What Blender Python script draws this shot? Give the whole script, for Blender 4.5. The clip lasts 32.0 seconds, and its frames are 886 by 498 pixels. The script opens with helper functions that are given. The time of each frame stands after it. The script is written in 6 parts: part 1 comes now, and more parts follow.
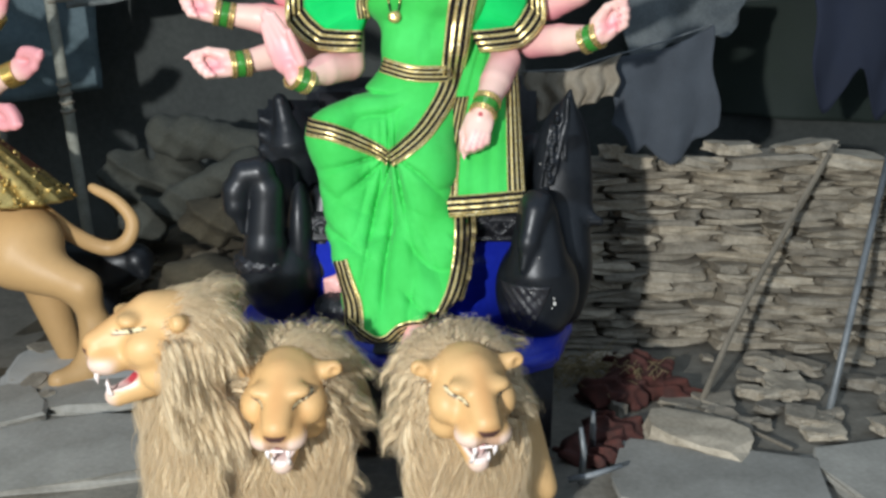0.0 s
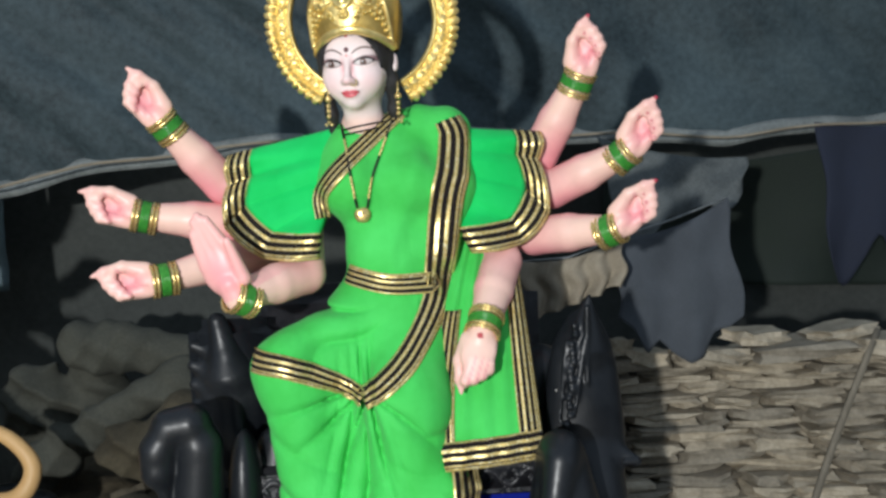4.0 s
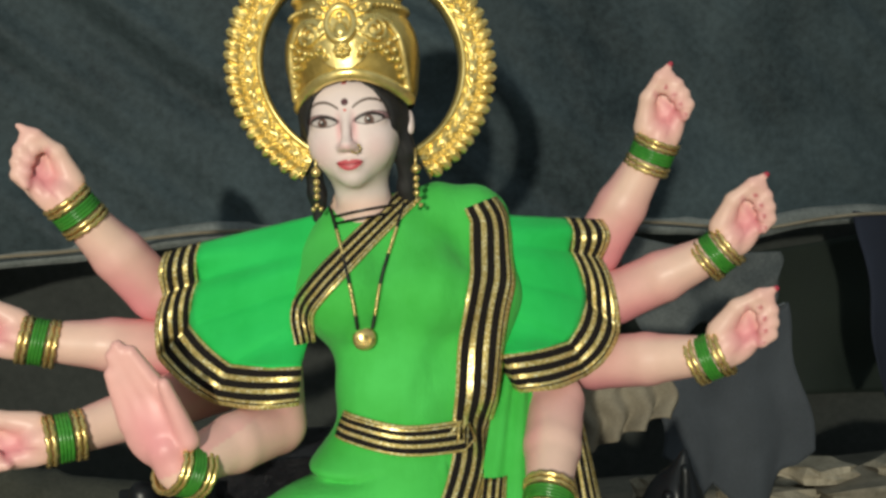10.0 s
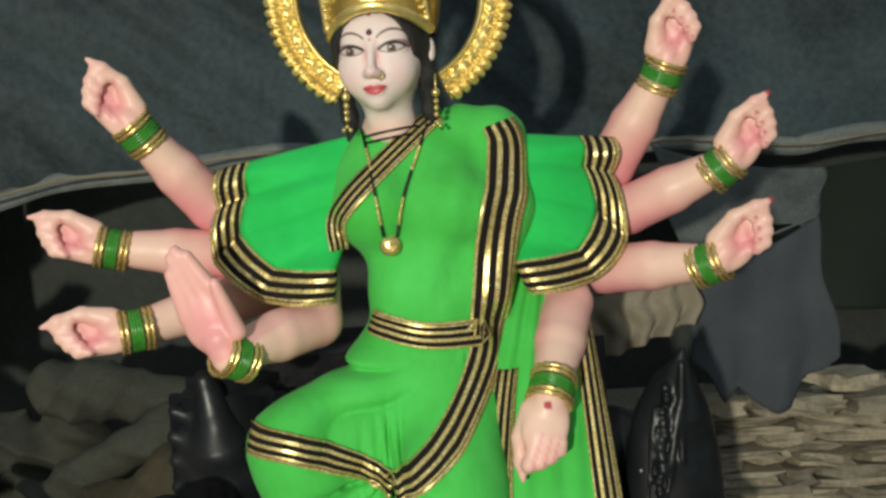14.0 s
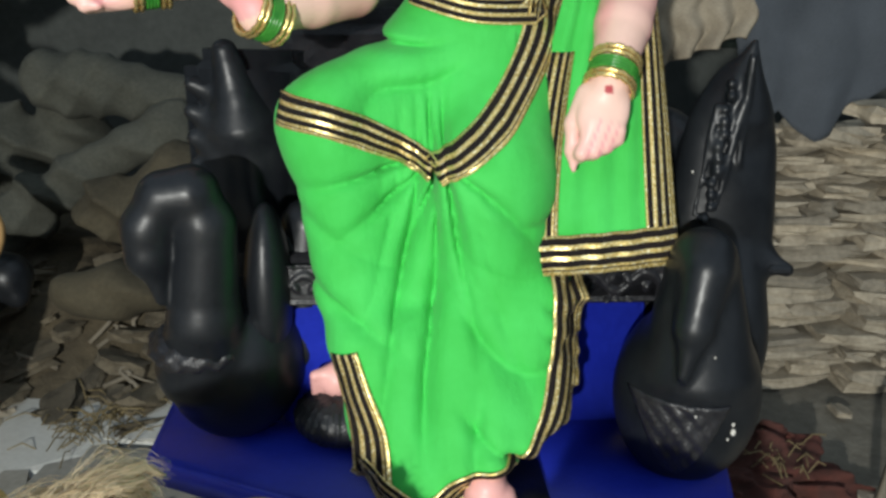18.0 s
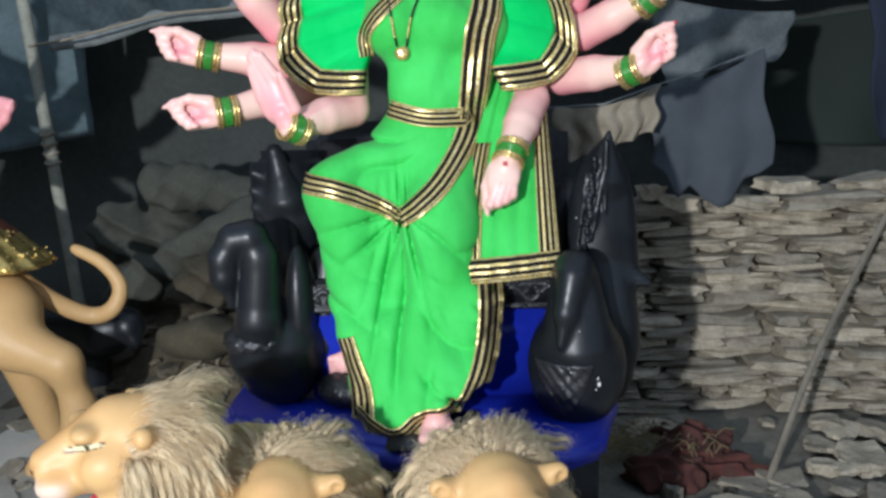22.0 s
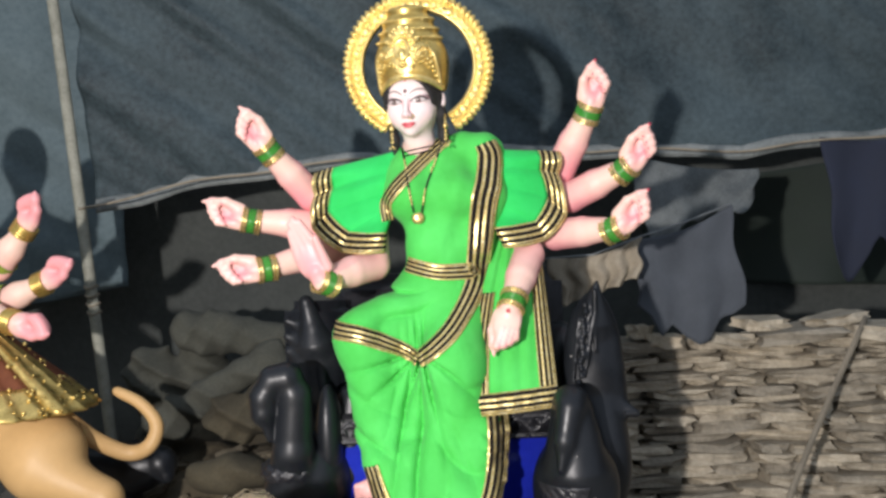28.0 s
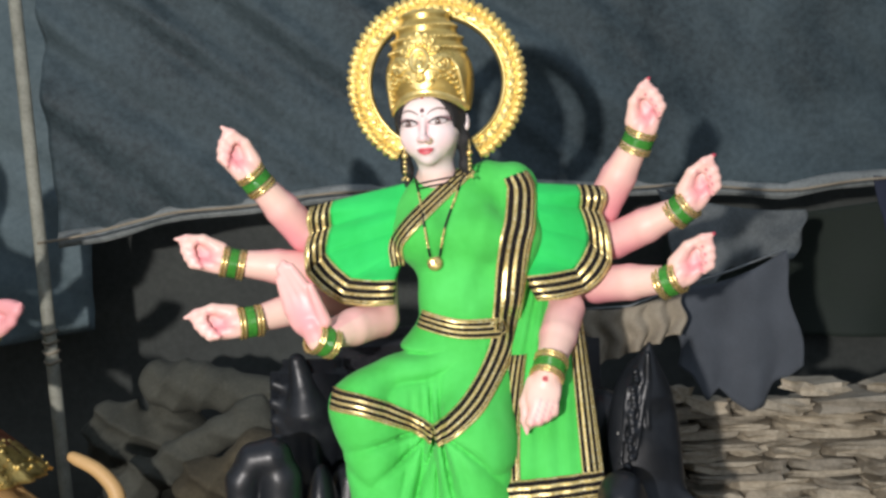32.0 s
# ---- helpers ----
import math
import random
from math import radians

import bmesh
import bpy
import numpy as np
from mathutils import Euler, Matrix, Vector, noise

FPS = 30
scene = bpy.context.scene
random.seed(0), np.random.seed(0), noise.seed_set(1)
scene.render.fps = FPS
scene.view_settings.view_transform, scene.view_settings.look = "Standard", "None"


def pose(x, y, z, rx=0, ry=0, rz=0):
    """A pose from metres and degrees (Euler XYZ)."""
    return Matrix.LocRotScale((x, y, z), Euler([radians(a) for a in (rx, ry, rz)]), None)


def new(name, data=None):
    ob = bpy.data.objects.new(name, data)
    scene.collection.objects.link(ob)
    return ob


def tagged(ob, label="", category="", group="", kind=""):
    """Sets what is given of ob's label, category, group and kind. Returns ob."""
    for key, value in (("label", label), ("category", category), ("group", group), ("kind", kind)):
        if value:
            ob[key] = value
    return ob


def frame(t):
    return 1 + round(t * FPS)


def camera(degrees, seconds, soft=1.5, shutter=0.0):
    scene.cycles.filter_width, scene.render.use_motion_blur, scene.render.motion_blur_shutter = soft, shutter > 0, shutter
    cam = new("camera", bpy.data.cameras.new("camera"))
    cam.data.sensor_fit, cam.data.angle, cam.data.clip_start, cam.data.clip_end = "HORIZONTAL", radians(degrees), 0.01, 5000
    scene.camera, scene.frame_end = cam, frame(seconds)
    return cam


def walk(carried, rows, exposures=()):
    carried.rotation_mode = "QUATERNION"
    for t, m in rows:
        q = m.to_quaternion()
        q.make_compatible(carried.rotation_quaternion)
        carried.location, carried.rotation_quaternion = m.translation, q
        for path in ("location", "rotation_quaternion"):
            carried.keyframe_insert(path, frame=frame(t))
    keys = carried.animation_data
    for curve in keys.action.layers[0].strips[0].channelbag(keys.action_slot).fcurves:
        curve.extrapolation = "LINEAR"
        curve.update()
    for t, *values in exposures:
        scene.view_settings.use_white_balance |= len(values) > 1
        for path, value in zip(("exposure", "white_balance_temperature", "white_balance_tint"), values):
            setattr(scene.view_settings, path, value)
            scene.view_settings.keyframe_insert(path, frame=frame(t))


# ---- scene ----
cam = camera(52.4, 32.0, soft=2.9)
METRES, EYE, TILT, LEAN, TURN = 4.4, 1.22, -12.0, 0.0, 0.0
ROWS = [
    (0.0, 0.0, 0.0, 0.0, 0.0, 0.0, -0.0),
    (0.5, -0.0004, 0.0031, 0.0013, -0.02, -0.01, -0.05),
    (1.0, 0.0017, 0.0124, 0.0058, -0.41, 0.24, 0.05),
    (1.5, 0.0031, 0.0339, 0.0168, -0.67, 1.88, 0.5),
    (2.0, 0.0105, 0.0581, 0.0299, -0.12, 2.93, 0.52),
    (2.5, 0.0157, 0.0794, 0.0377, 0.42, 4.35, 0.62),
    (3.0, 0.0077, 0.1054, 0.0448, -0.66, 6.05, 1.37),
    (3.5, -0.0066, 0.1256, 0.053, -2.42, 7.67, 2.44),
    (4.0, -0.0208, 0.1373, 0.0583, -3.13, 9.44, 3.0),
    (4.5, -0.0281, 0.1456, 0.0617, -3.42, 10.4, 3.11),
    (6.5, -0.0146, 0.2266, 0.0875, -1.03, 14.77, 1.76),
    (7.0, -0.0303, 0.25, 0.0926, -3.0, 15.89, 2.34),
    (7.5, -0.0465, 0.2789, 0.107, -5.69, 17.07, 3.53),
    (8.0, -0.0567, 0.2966, 0.1154, -7.08, 17.63, 3.98),
    (8.5, -0.0589, 0.2975, 0.1175, -7.59, 17.64, 4.08),
    (9.0, -0.0584, 0.2873, 0.1119, -8.58, 16.86, 4.49),
    (9.5, -0.0562, 0.283, 0.106, -8.61, 15.88, 4.49),
    (10.0, -0.0537, 0.2818, 0.1028, -7.96, 14.81, 4.2),
    (10.5, -0.0506, 0.2741, 0.1031, -7.9, 14.67, 4.16),
    (11.0, -0.047, 0.2689, 0.1029, -7.71, 14.66, 4.09),
    (11.5, -0.0421, 0.261, 0.1004, -6.62, 14.44, 3.68),
    (12.0, -0.0339, 0.2574, 0.0974, -4.65, 13.25, 3.39),
    (12.5, -0.0333, 0.2539, 0.0945, -4.3, 12.57, 3.41),
    (13.0, -0.0335, 0.2516, 0.0937, -3.75, 11.63, 3.46),
    (13.5, -0.0329, 0.2433, 0.0908, -3.26, 10.92, 3.57),
    (15.5, -0.0367, 0.2548, 0.0819, -1.81, 3.91, 1.86),
    (16.0, -0.0502, 0.2851, 0.0812, -2.77, -0.09, 1.37),
    (16.5, -0.0614, 0.294, 0.0783, -1.88, -4.03, 0.5),
    (17.0, -0.0627, 0.2968, 0.0739, -0.89, -6.06, -0.12),
    (17.5, -0.061, 0.2962, 0.0699, -1.46, -6.62, -0.34),
    (18.0, -0.0553, 0.2781, 0.0645, -3.89, -5.68, 0.04),
    (18.5, -0.0392, 0.2406, 0.0629, -2.14, -3.95, 0.81),
    (19.0, -0.0228, 0.2164, 0.0604, -0.47, -3.16, 1.56),
    (19.5, -0.0179, 0.2049, 0.0543, -0.6, -3.2, 1.89),
    (20.0, -0.0219, 0.1855, 0.0467, -0.79, -3.18, 1.92),
    (20.5, -0.0255, 0.1637, 0.0443, -0.88, -3.27, 1.93),
    (21.0, -0.0279, 0.1458, 0.0403, -0.68, -3.13, 1.65),
    (21.5, -0.0159, 0.1238, 0.0337, 0.87, -1.79, 0.61),
    (22.0, 0.0002, 0.0878, 0.0277, 1.37, 1.6, 1.46),
    (22.5, 0.011, 0.0647, 0.0288, 2.14, 6.15, 3.04),
    (23.0, 0.0178, 0.0538, 0.0306, 3.23, 8.65, 3.59),
    (23.5, 0.0173, 0.0524, 0.0331, 4.09, 8.95, 3.29),
    (24.0, 0.0077, 0.0434, 0.0323, 4.16, 8.87, 2.96),
    (24.5, 0.0001, 0.0284, 0.0295, 4.16, 8.79, 2.82),
    (25.0, -0.0049, 0.0144, 0.0258, 4.0, 8.8, 2.77),
    (25.5, -0.0065, 0.0006, 0.0229, 2.84, 8.97, 2.58),
    (26.0, -0.0078, -0.0094, 0.0204, 1.74, 9.8, 2.47),
    (26.5, -0.0083, -0.0158, 0.0195, 1.51, 10.34, 2.38),
    (28.5, -0.0043, 0.0181, 0.0278, 1.36, 10.35, 2.31),
    (29.0, 0.0031, 0.0321, 0.0314, 1.76, 10.25, 2.36),
    (29.5, 0.0139, 0.0418, 0.0325, 2.69, 9.81, 2.39),
    (30.0, 0.0188, 0.0486, 0.0376, 3.61, 9.45, 2.31),
    (30.5, 0.0061, 0.0717, 0.0433, 3.81, 9.79, 2.17),
    (31.0, -0.015, 0.0923, 0.0503, 2.69, 11.0, 2.0),
    (31.5, -0.0251, 0.1037, 0.0537, 0.97, 12.24, 1.83),
    (32.0, -0.0287, 0.1068, 0.0537, 0.3, 12.54, 1.69),
]
EXPOSURES = [(0.0, 0.2, 5850, 10), (4.0, 0.0, 5950, 10), (8.0, -0.45, 6900, 3), (13.0, -0.4, 6950, 3), (16.0, -0.24, 6750, 4), (17.0, -0.07, 6500, 6), (20.0, 0.08, 5700, 9), (23.0, 0.24, 5600, 13), (26.0, 0.43, 6100, 17), (29.0, 0.28, 6300, 17), (32.0, 0.20, 6300, 16)]
BULB, AMBIENT = 865.0, 0.50
walk(cam, [(t, pose(0, 0, EYE, TILT, LEAN, TURN) @ pose(METRES * x, METRES * y, METRES * z, 90 + pitch, roll, yaw)) for t, x, y, z, yaw, pitch, roll in ROWS],
     exposures=EXPOSURES)

# ---- light: one bare bulb beside the path, faint night sky ----
world = bpy.data.worlds.new("night")
world.use_nodes = True
scene.world = world
bg = world.node_tree.nodes["Background"]
bg.inputs[0].default_value = (0.75, 0.88, 1.0, 1)
bg.inputs[1].default_value = AMBIENT
bulb = bpy.data.lights.new("bulb_light", "POINT")
bulb.energy, bulb.color, bulb.shadow_soft_size = BULB, (1.0, 0.96, 0.87), 0.06
new("bulb_light", bulb).location = (-1.32, -1.5, 1.50)


# ---- materials ----
def node_mat(name):
    m = bpy.data.materials.new(name)
    m.use_nodes = True
    nt = m.node_tree
    return m, nt, nt.nodes["Principled BSDF"]


def link(nt, a, b):
    nt.links.new(a, b)


def noise_node(nt, scale, detail=4.0, coord=None, rough=0.6, stretch=None):
    n = nt.nodes.new("ShaderNodeTexNoise")
    n.inputs["Scale"].default_value = scale
    n.inputs["Detail"].default_value = detail
    n.inputs["Roughness"].default_value = rough
    tc = nt.nodes.new("ShaderNodeTexCoord")
    src = tc.outputs["Object" if coord is None else coord]
    if stretch:
        mp = nt.nodes.new("ShaderNodeMapping")
        mp.inputs["Scale"].default_value = stretch
        link(nt, src, mp.inputs["Vector"])
        src = mp.outputs[0]
    link(nt, src, n.inputs["Vector"])
    return n


def ramp(nt, fac, stops):
    r = nt.nodes.new("ShaderNodeValToRGB")
    el = r.color_ramp.elements
    el[0].position, el[0].color = stops[0][0], (*stops[0][1], 1)
    el[1].position, el[1].color = stops[-1][0], (*stops[-1][1], 1)
    for p, c in stops[1:-1]:
        e = el.new(p)
        e.color = (*c, 1)
    link(nt, fac, r.inputs[0])
    return r


def mix(nt, fac, a, b, blend="MIX"):
    n = nt.nodes.new("ShaderNodeMix")
    n.data_type, n.blend_type = "RGBA", blend
    for sock, v in ((n.inputs[0], fac), (n.inputs[6], a), (n.inputs[7], b)):
        if isinstance(v, (int, float)):
            sock.default_value = v
        elif isinstance(v, tuple):
            sock.default_value = (*v, 1)
        else:
            link(nt, v, sock)
    return n.outputs[2]


def bump(nt, bsdf, height, strength, distance):
    b = nt.nodes.new("ShaderNodeBump")
    b.inputs["Strength"].default_value, b.inputs["Distance"].default_value = strength, distance
    link(nt, height, b.inputs["Height"])
    link(nt, b.outputs[0], bsdf.inputs["Normal"])
    return b


def mat(name, dark, light, scale=8.0, rough=(0.6, 0.8), metal=0.0, grain=120.0, relief=0.3, depth=0.003, per_object=0.0, stretch=None, spec=0.5, sheen=0.0):
    """A surface with stains at one scale and grain at a finer one."""
    m, nt, b = node_mat(name)
    big = noise_node(nt, scale, 5, stretch=stretch)
    fine = noise_node(nt, grain, 3, stretch=stretch)
    both = mix(nt, 0.35, big.outputs[0], fine.outputs[0])
    r = ramp(nt, both, [(0.3, dark), (0.7, light)])
    col = r.outputs[0]
    if per_object:
        oi = nt.nodes.new("ShaderNodeObjectInfo")
        vr = ramp(nt, oi.outputs["Random"], [(0.0, (1 - per_object,) * 3), (1.0, (1 + per_object * 0.5, 1 + per_object * 0.42, 1 + per_object * 0.3))])
        col = mix(nt, 1.0, col, vr.outputs[0], "MULTIPLY")
    link(nt, col, b.inputs["Base Color"])
    rr = ramp(nt, big.outputs[0], [(0.3, (rough[0],) * 3), (0.7, (rough[1],) * 3)])
    link(nt, rr.outputs[0], b.inputs["Roughness"])
    b.inputs["Metallic"].default_value = metal
    b.inputs["Specular IOR Level"].default_value = spec
    if sheen:
        b.inputs["Sheen Weight"].default_value = sheen
    if relief:
        bump(nt, b, both, relief, depth)
    return m


def attr_mat(name, rough, spec=0.5, coat=0.0, stain=0.06):
    """Hand-painted plaster: its paint is stored with the points."""
    m, nt, b = node_mat(name)
    a = nt.nodes.new("ShaderNodeAttribute")
    a.attribute_name = "paint"
    n = noise_node(nt, 30, 4)
    v = ramp(nt, n.outputs[0], [(0.3, (1 - stain,) * 3), (0.7, (1.0,) * 3)])
    link(nt, mix(nt, 1.0, a.outputs["Color"], v.outputs[0], "MULTIPLY"), b.inputs["Base Color"])
    b.inputs["Roughness"].default_value = rough
    b.inputs["Specular IOR Level"].default_value = spec
    b.inputs["Coat Weight"].default_value = coat
    b.inputs["Coat Roughness"].default_value = 0.25
    bump(nt, b, noise_node(nt, 180, 3).outputs[0], 0.08, 0.002)
    return m


def stripe_mat(name):
    """Black woven border with gold lace lines along it."""
    m, nt, b = node_mat(name)
    uv = nt.nodes.new("ShaderNodeUVMap")
    uv.uv_map = "UVMap"
    sep = nt.nodes.new("ShaderNodeSeparateXYZ")
    link(nt, uv.outputs[0], sep.inputs[0])
    bands = nt.nodes.new("ShaderNodeValToRGB")
    bands.color_ramp.interpolation = "CONSTANT"
    el = bands.color_ramp.elements
    el[0].position, el[0].color = 0.0, (1, 1, 1, 1)
    el[1].position, el[1].color = 0.07, (0, 0, 0, 1)
    for p, c in ((0.24, 1), (0.36, 0), (0.53, 1), (0.64, 0), (0.80, 1), (0.865, 0), (0.90, 1)):
        e = el.new(p)
        e.color = (c, c, c, 1)
    link(nt, sep.outputs[1], bands.inputs[0])
    spark = noise_node(nt, 260, 2)
    gold = ramp(nt, spark.outputs[0], [(0.35, (0.46, 0.33, 0.09)), (0.55, (0.80, 0.63, 0.25)), (0.66, (1.0, 0.95, 0.65))])
    weave = noise_node(nt, 400, 2)
    black = ramp(nt, weave.outputs[0], [(0.3, (0.004, 0.003, 0.003)), (0.7, (0.016, 0.011, 0.010))])
    link(nt, mix(nt, bands.outputs[0], black.outputs[0], gold.outputs[0]), b.inputs["Base Color"])
    b.inputs["Specular IOR Level"].default_value = 0.3
    rr = ramp(nt, bands.outputs[0], [(0.0, (0.95,) * 3), (1.0, (0.36,) * 3)])
    link(nt, rr.outputs[0], b.inputs["Roughness"])
    mm = nt.nodes.new("ShaderNodeMath")
    mm.operation = "MULTIPLY"
    mm.inputs[1].default_value = 0.55
    link(nt, bands.outputs[0], mm.inputs[0])
    link(nt, mm.outputs[0], b.inputs["Metallic"])
    hm = mix(nt, 0.6, bands.outputs[0], spark.outputs[0])
    bump(nt, b, hm, 0.5, 0.0015)
    return m


def cloth_mat(name, dark, light, sheen=0.06):
    m, nt, b = node_mat(name)
    big = noise_node(nt, 7, 5)
    r = ramp(nt, big.outputs[0], [(0.3, dark), (0.7, light)])
    link(nt, r.outputs[0], b.inputs["Base Color"])
    b.inputs["Roughness"].default_value = 0.75
    b.inputs["Specular IOR Level"].default_value = 0.25
    b.inputs["Sheen Weight"].default_value = sheen
    weave = noise_node(nt, 500, 2)
    crease = noise_node(nt, 22, 5, stretch=(1.6, 1.0, 0.5))
    bump(nt, b, mix(nt, 0.2, crease.outputs[0], weave.outputs[0]), 0.42, 0.011)
    return m


def gold_mat(name, dark, light, rough=(0.28, 0.45), metal=0.75, relief=0.35):
    return mat(name, dark, light, 25, rough, metal, 160, relief, 0.002)


PLASTER = attr_mat("painted_plaster", 0.45, 0.38, 0.05)
FUR_PAINT = attr_mat("painted_lion_plaster", 0.5, 0.4)
HAIR = mat("black_hair_paint", (0.006, 0.006, 0.007), (0.016, 0.015, 0.016), 20, (0.65, 0.85), 0, 200, 0.3)
GOLD = gold_mat("gold_paint", (0.50, 0.34, 0.085), (0.80, 0.60, 0.20), (0.26, 0.42), 0.82)
GOLD_PALE = gold_mat("pale_gold_paint", (0.66, 0.49, 0.15), (0.92, 0.75, 0.33), (0.24, 0.40), 0.8)
GREEN_DRAPE = cloth_mat("green_georgette", (0.052, 0.45, 0.062), (0.080, 0.58, 0.108))
GREEN_BLOUSE = cloth_mat("emerald_blouse_cloth", (0.012, 0.46, 0.080), (0.025, 0.57, 0.120))
BORDER = stripe_mat("black_gold_border")
BANGLE_GREEN = mat("green_glass_bangle", (0.02, 0.16, 0.02), (0.07, 0.30, 0.04), 60, (0.15, 0.3), 0.0, 300, 0.2)
BANGLE_GOLD = gold_mat("gold_bangle_metal", (0.60, 0.42, 0.13), (0.9, 0.74, 0.35), (0.2, 0.35), 0.8)
BLACK_GLOSS = mat("black_enamel_paint", (0.005, 0.006, 0.008), (0.013, 0.015, 0.018), 9, (0.28, 0.48), 0.0, 90, 0.18, 0.003, spec=0.35)
BLACK_RELIEF = mat("black_moulded_plaster", (0.008, 0.008, 0.01), (0.022, 0.022, 0.025), 14, (0.3, 0.5), 0.0, 60, 0.9, 0.01)
BLUE = mat("blue_enamel_paint", (0.010, 0.018, 0.30), (0.018, 0.035, 0.46), 6, (0.28, 0.5), 0.0, 90, 0.15)
STONE = mat("grey_brown_flagstone", (0.20, 0.175, 0.13), (0.47, 0.42, 0.33), 9, (0.8, 0.95), 0, 70, 0.7, 0.006, per_object=0.4)
SLAB = mat("grey_floor_slab", (0.19, 0.185, 0.16), (0.37, 0.36, 0.32), 5, (0.7, 0.9), 0, 60, 0.4, 0.004, per_object=0.25)
SLAB_PALE = mat("pale_concrete_slab", (0.40, 0.40, 0.37), (0.60, 0.60, 0.56), 4, (0.75, 0.9), 0, 60, 0.3, 0.004)
EARTH = mat("dusty_earth", (0.11, 0.10, 0.078), (0.25, 0.23, 0.185), 6, (0.85, 1.0), 0, 50, 0.9, 0.012)
# broad dark and light tones imitate shade and light across the folds
TARP = mat("blue_grey_tarpaulin", (0.013, 0.022, 0.026), (0.076, 0.107, 0.120), 2.2, (0.62, 0.85), 0, 40, 0.4, 0.014, spec=0.3)
TARP_LIGHT = mat("lighter_blue_grey_tarpaulin", (0.06, 0.09, 0.10), (0.14, 0.185, 0.20), 2.2, (0.6, 0.85), 0, 40, 0.4, 0.014, spec=0.3)
TARP_HEM = mat("worn_tarpaulin_hem", (0.10, 0.115, 0.115), (0.26, 0.28, 0.27), 14, (0.6, 0.8), 0, 90, 0.5, 0.006)
DARK_CLOTH = mat("grey_hanging_cloth", (0.030, 0.036, 0.044), (0.072, 0.082, 0.096), 6, (0.85, 1.0), 0, 250, 0.3, 0.004)
GREY_SHEET = mat("soiled_grey_sheet", (0.035, 0.042, 0.044), (0.15, 0.165, 0.165), 7, (0.7, 0.9), 0, 120, 0.4, 0.006)
NAVY_CLOTH = mat("navy_cloth", (0.010, 0.014, 0.028), (0.022, 0.028, 0.05), 6, (0.85, 1.0), 0, 250, 0.3, 0.004)
GREEN_SHEET = mat("dark_green_sheeting", (0.013, 0.022, 0.017), (0.032, 0.044, 0.034), 5, (0.7, 0.9), 0, 120, 0.3, 0.004)
BEIGE_CLOTH = mat("soiled_beige_cloth", (0.16, 0.13, 0.09), (0.33, 0.29, 0.22), 9, (0.85, 1.0), 0, 200, 0.5, 0.006)
WOOD = mat("weathered_wood", (0.10, 0.085, 0.06), (0.23, 0.20, 0.15), 10, (0.75, 0.95), 0, 90, 0.6, 0.004, stretch=(1, 1, 0.1))
POLE_WOOD = mat("grey_olive_pole", (0.16, 0.16, 0.125), (0.34, 0.34, 0.28), 14, (0.6, 0.85), 0, 90, 0.4, 0.004)
STEEL = mat("dull_steel_pipe", (0.13, 0.14, 0.14), (0.26, 0.275, 0.28), 12, (0.4, 0.65), 0.3, 90, 0.25)
# stands for unlit depth; its tone is lifted to imitate haze over the blacks
DARK_WALL = mat("dark_void_sheet", (0.040, 0.045, 0.042), (0.090, 0.098, 0.090), 3, (0.8, 1.0), 0, 30, 0.4, 0.01)
SACK = mat("dusty_sacking", (0.030, 0.025, 0.014), (0.090, 0.076, 0.046), 5, (0.85, 1.0), 0, 70, 0.8, 0.01)
def fibre_mat():
    m, nt, b = node_mat("tow_fibre")
    geo = nt.nodes.new("ShaderNodeNewGeometry")
    r = ramp(nt, geo.outputs["Random Per Island"], [(0.0, (0.64, 0.51, 0.32)), (0.5, (0.74, 0.61, 0.41)), (1.0, (0.86, 0.74, 0.53))])
    n = noise_node(nt, 14, 3)
    v = ramp(nt, n.outputs[0], [(0.3, (0.8, 0.78, 0.74)), (0.7, (1.0, 1.0, 1.0))])
    link(nt, mix(nt, 1.0, r.outputs[0], v.outputs[0], "MULTIPLY"), b.inputs["Base Color"])
    b.inputs["Roughness"].default_value = 0.85
    b.inputs["Specular IOR Level"].default_value = 0.12
    b.inputs["Sheen Weight"].default_value = 0.4
    # light passes softly through the loose fibre
    through_fibre = nt.nodes.new("ShaderNodeBsdfTranslucent")
    link(nt, r.outputs[0], through_fibre.inputs[0])
    blend = nt.nodes.new("ShaderNodeMixShader")
    blend.inputs[0].default_value = 0.45
    link(nt, b.outputs[0], blend.inputs[1])
    link(nt, through_fibre.outputs[0], blend.inputs[2])
    out = [n_ for n_ in nt.nodes if n_.bl_idname == "ShaderNodeOutputMaterial"][0]
    link(nt, blend.outputs[0], out.inputs[0])
    return m


STRAND = fibre_mat()
FIBRE = mat("tow_fibre_mat", (0.44, 0.345, 0.205), (0.57, 0.46, 0.30), 22, (0.7, 0.9), 0, 400, 0.4, 0.002, spec=0.25)
RED_CLOTH = mat("red_brown_cloth", (0.026, 0.012, 0.009), (0.105, 0.030, 0.021), 16, (0.85, 1.0), 0, 160, 0.6, 0.006)
SEQUIN = gold_mat("gold_sequin_cloth", (0.35, 0.20, 0.03), (0.95, 0.75, 0.28), (0.2, 0.5), 0.8, 0.9)
MAROON = mat("maroon_silk", (0.10, 0.025, 0.01), (0.22, 0.07, 0.025), 14, (0.5, 0.7), 0, 200, 0.5, 0.004)
BEAD_BLACK = mat("black_beads", (0.006, 0.006, 0.006), (0.015, 0.015, 0.015), 30, (0.2, 0.3), 0, 300, 0.1)
WHITE_BITS = mat("pale_plaster", (0.4, 0.38, 0.34), (0.62, 0.6, 0.55), 20, (0.7, 0.9), 0, 90, 0.4)
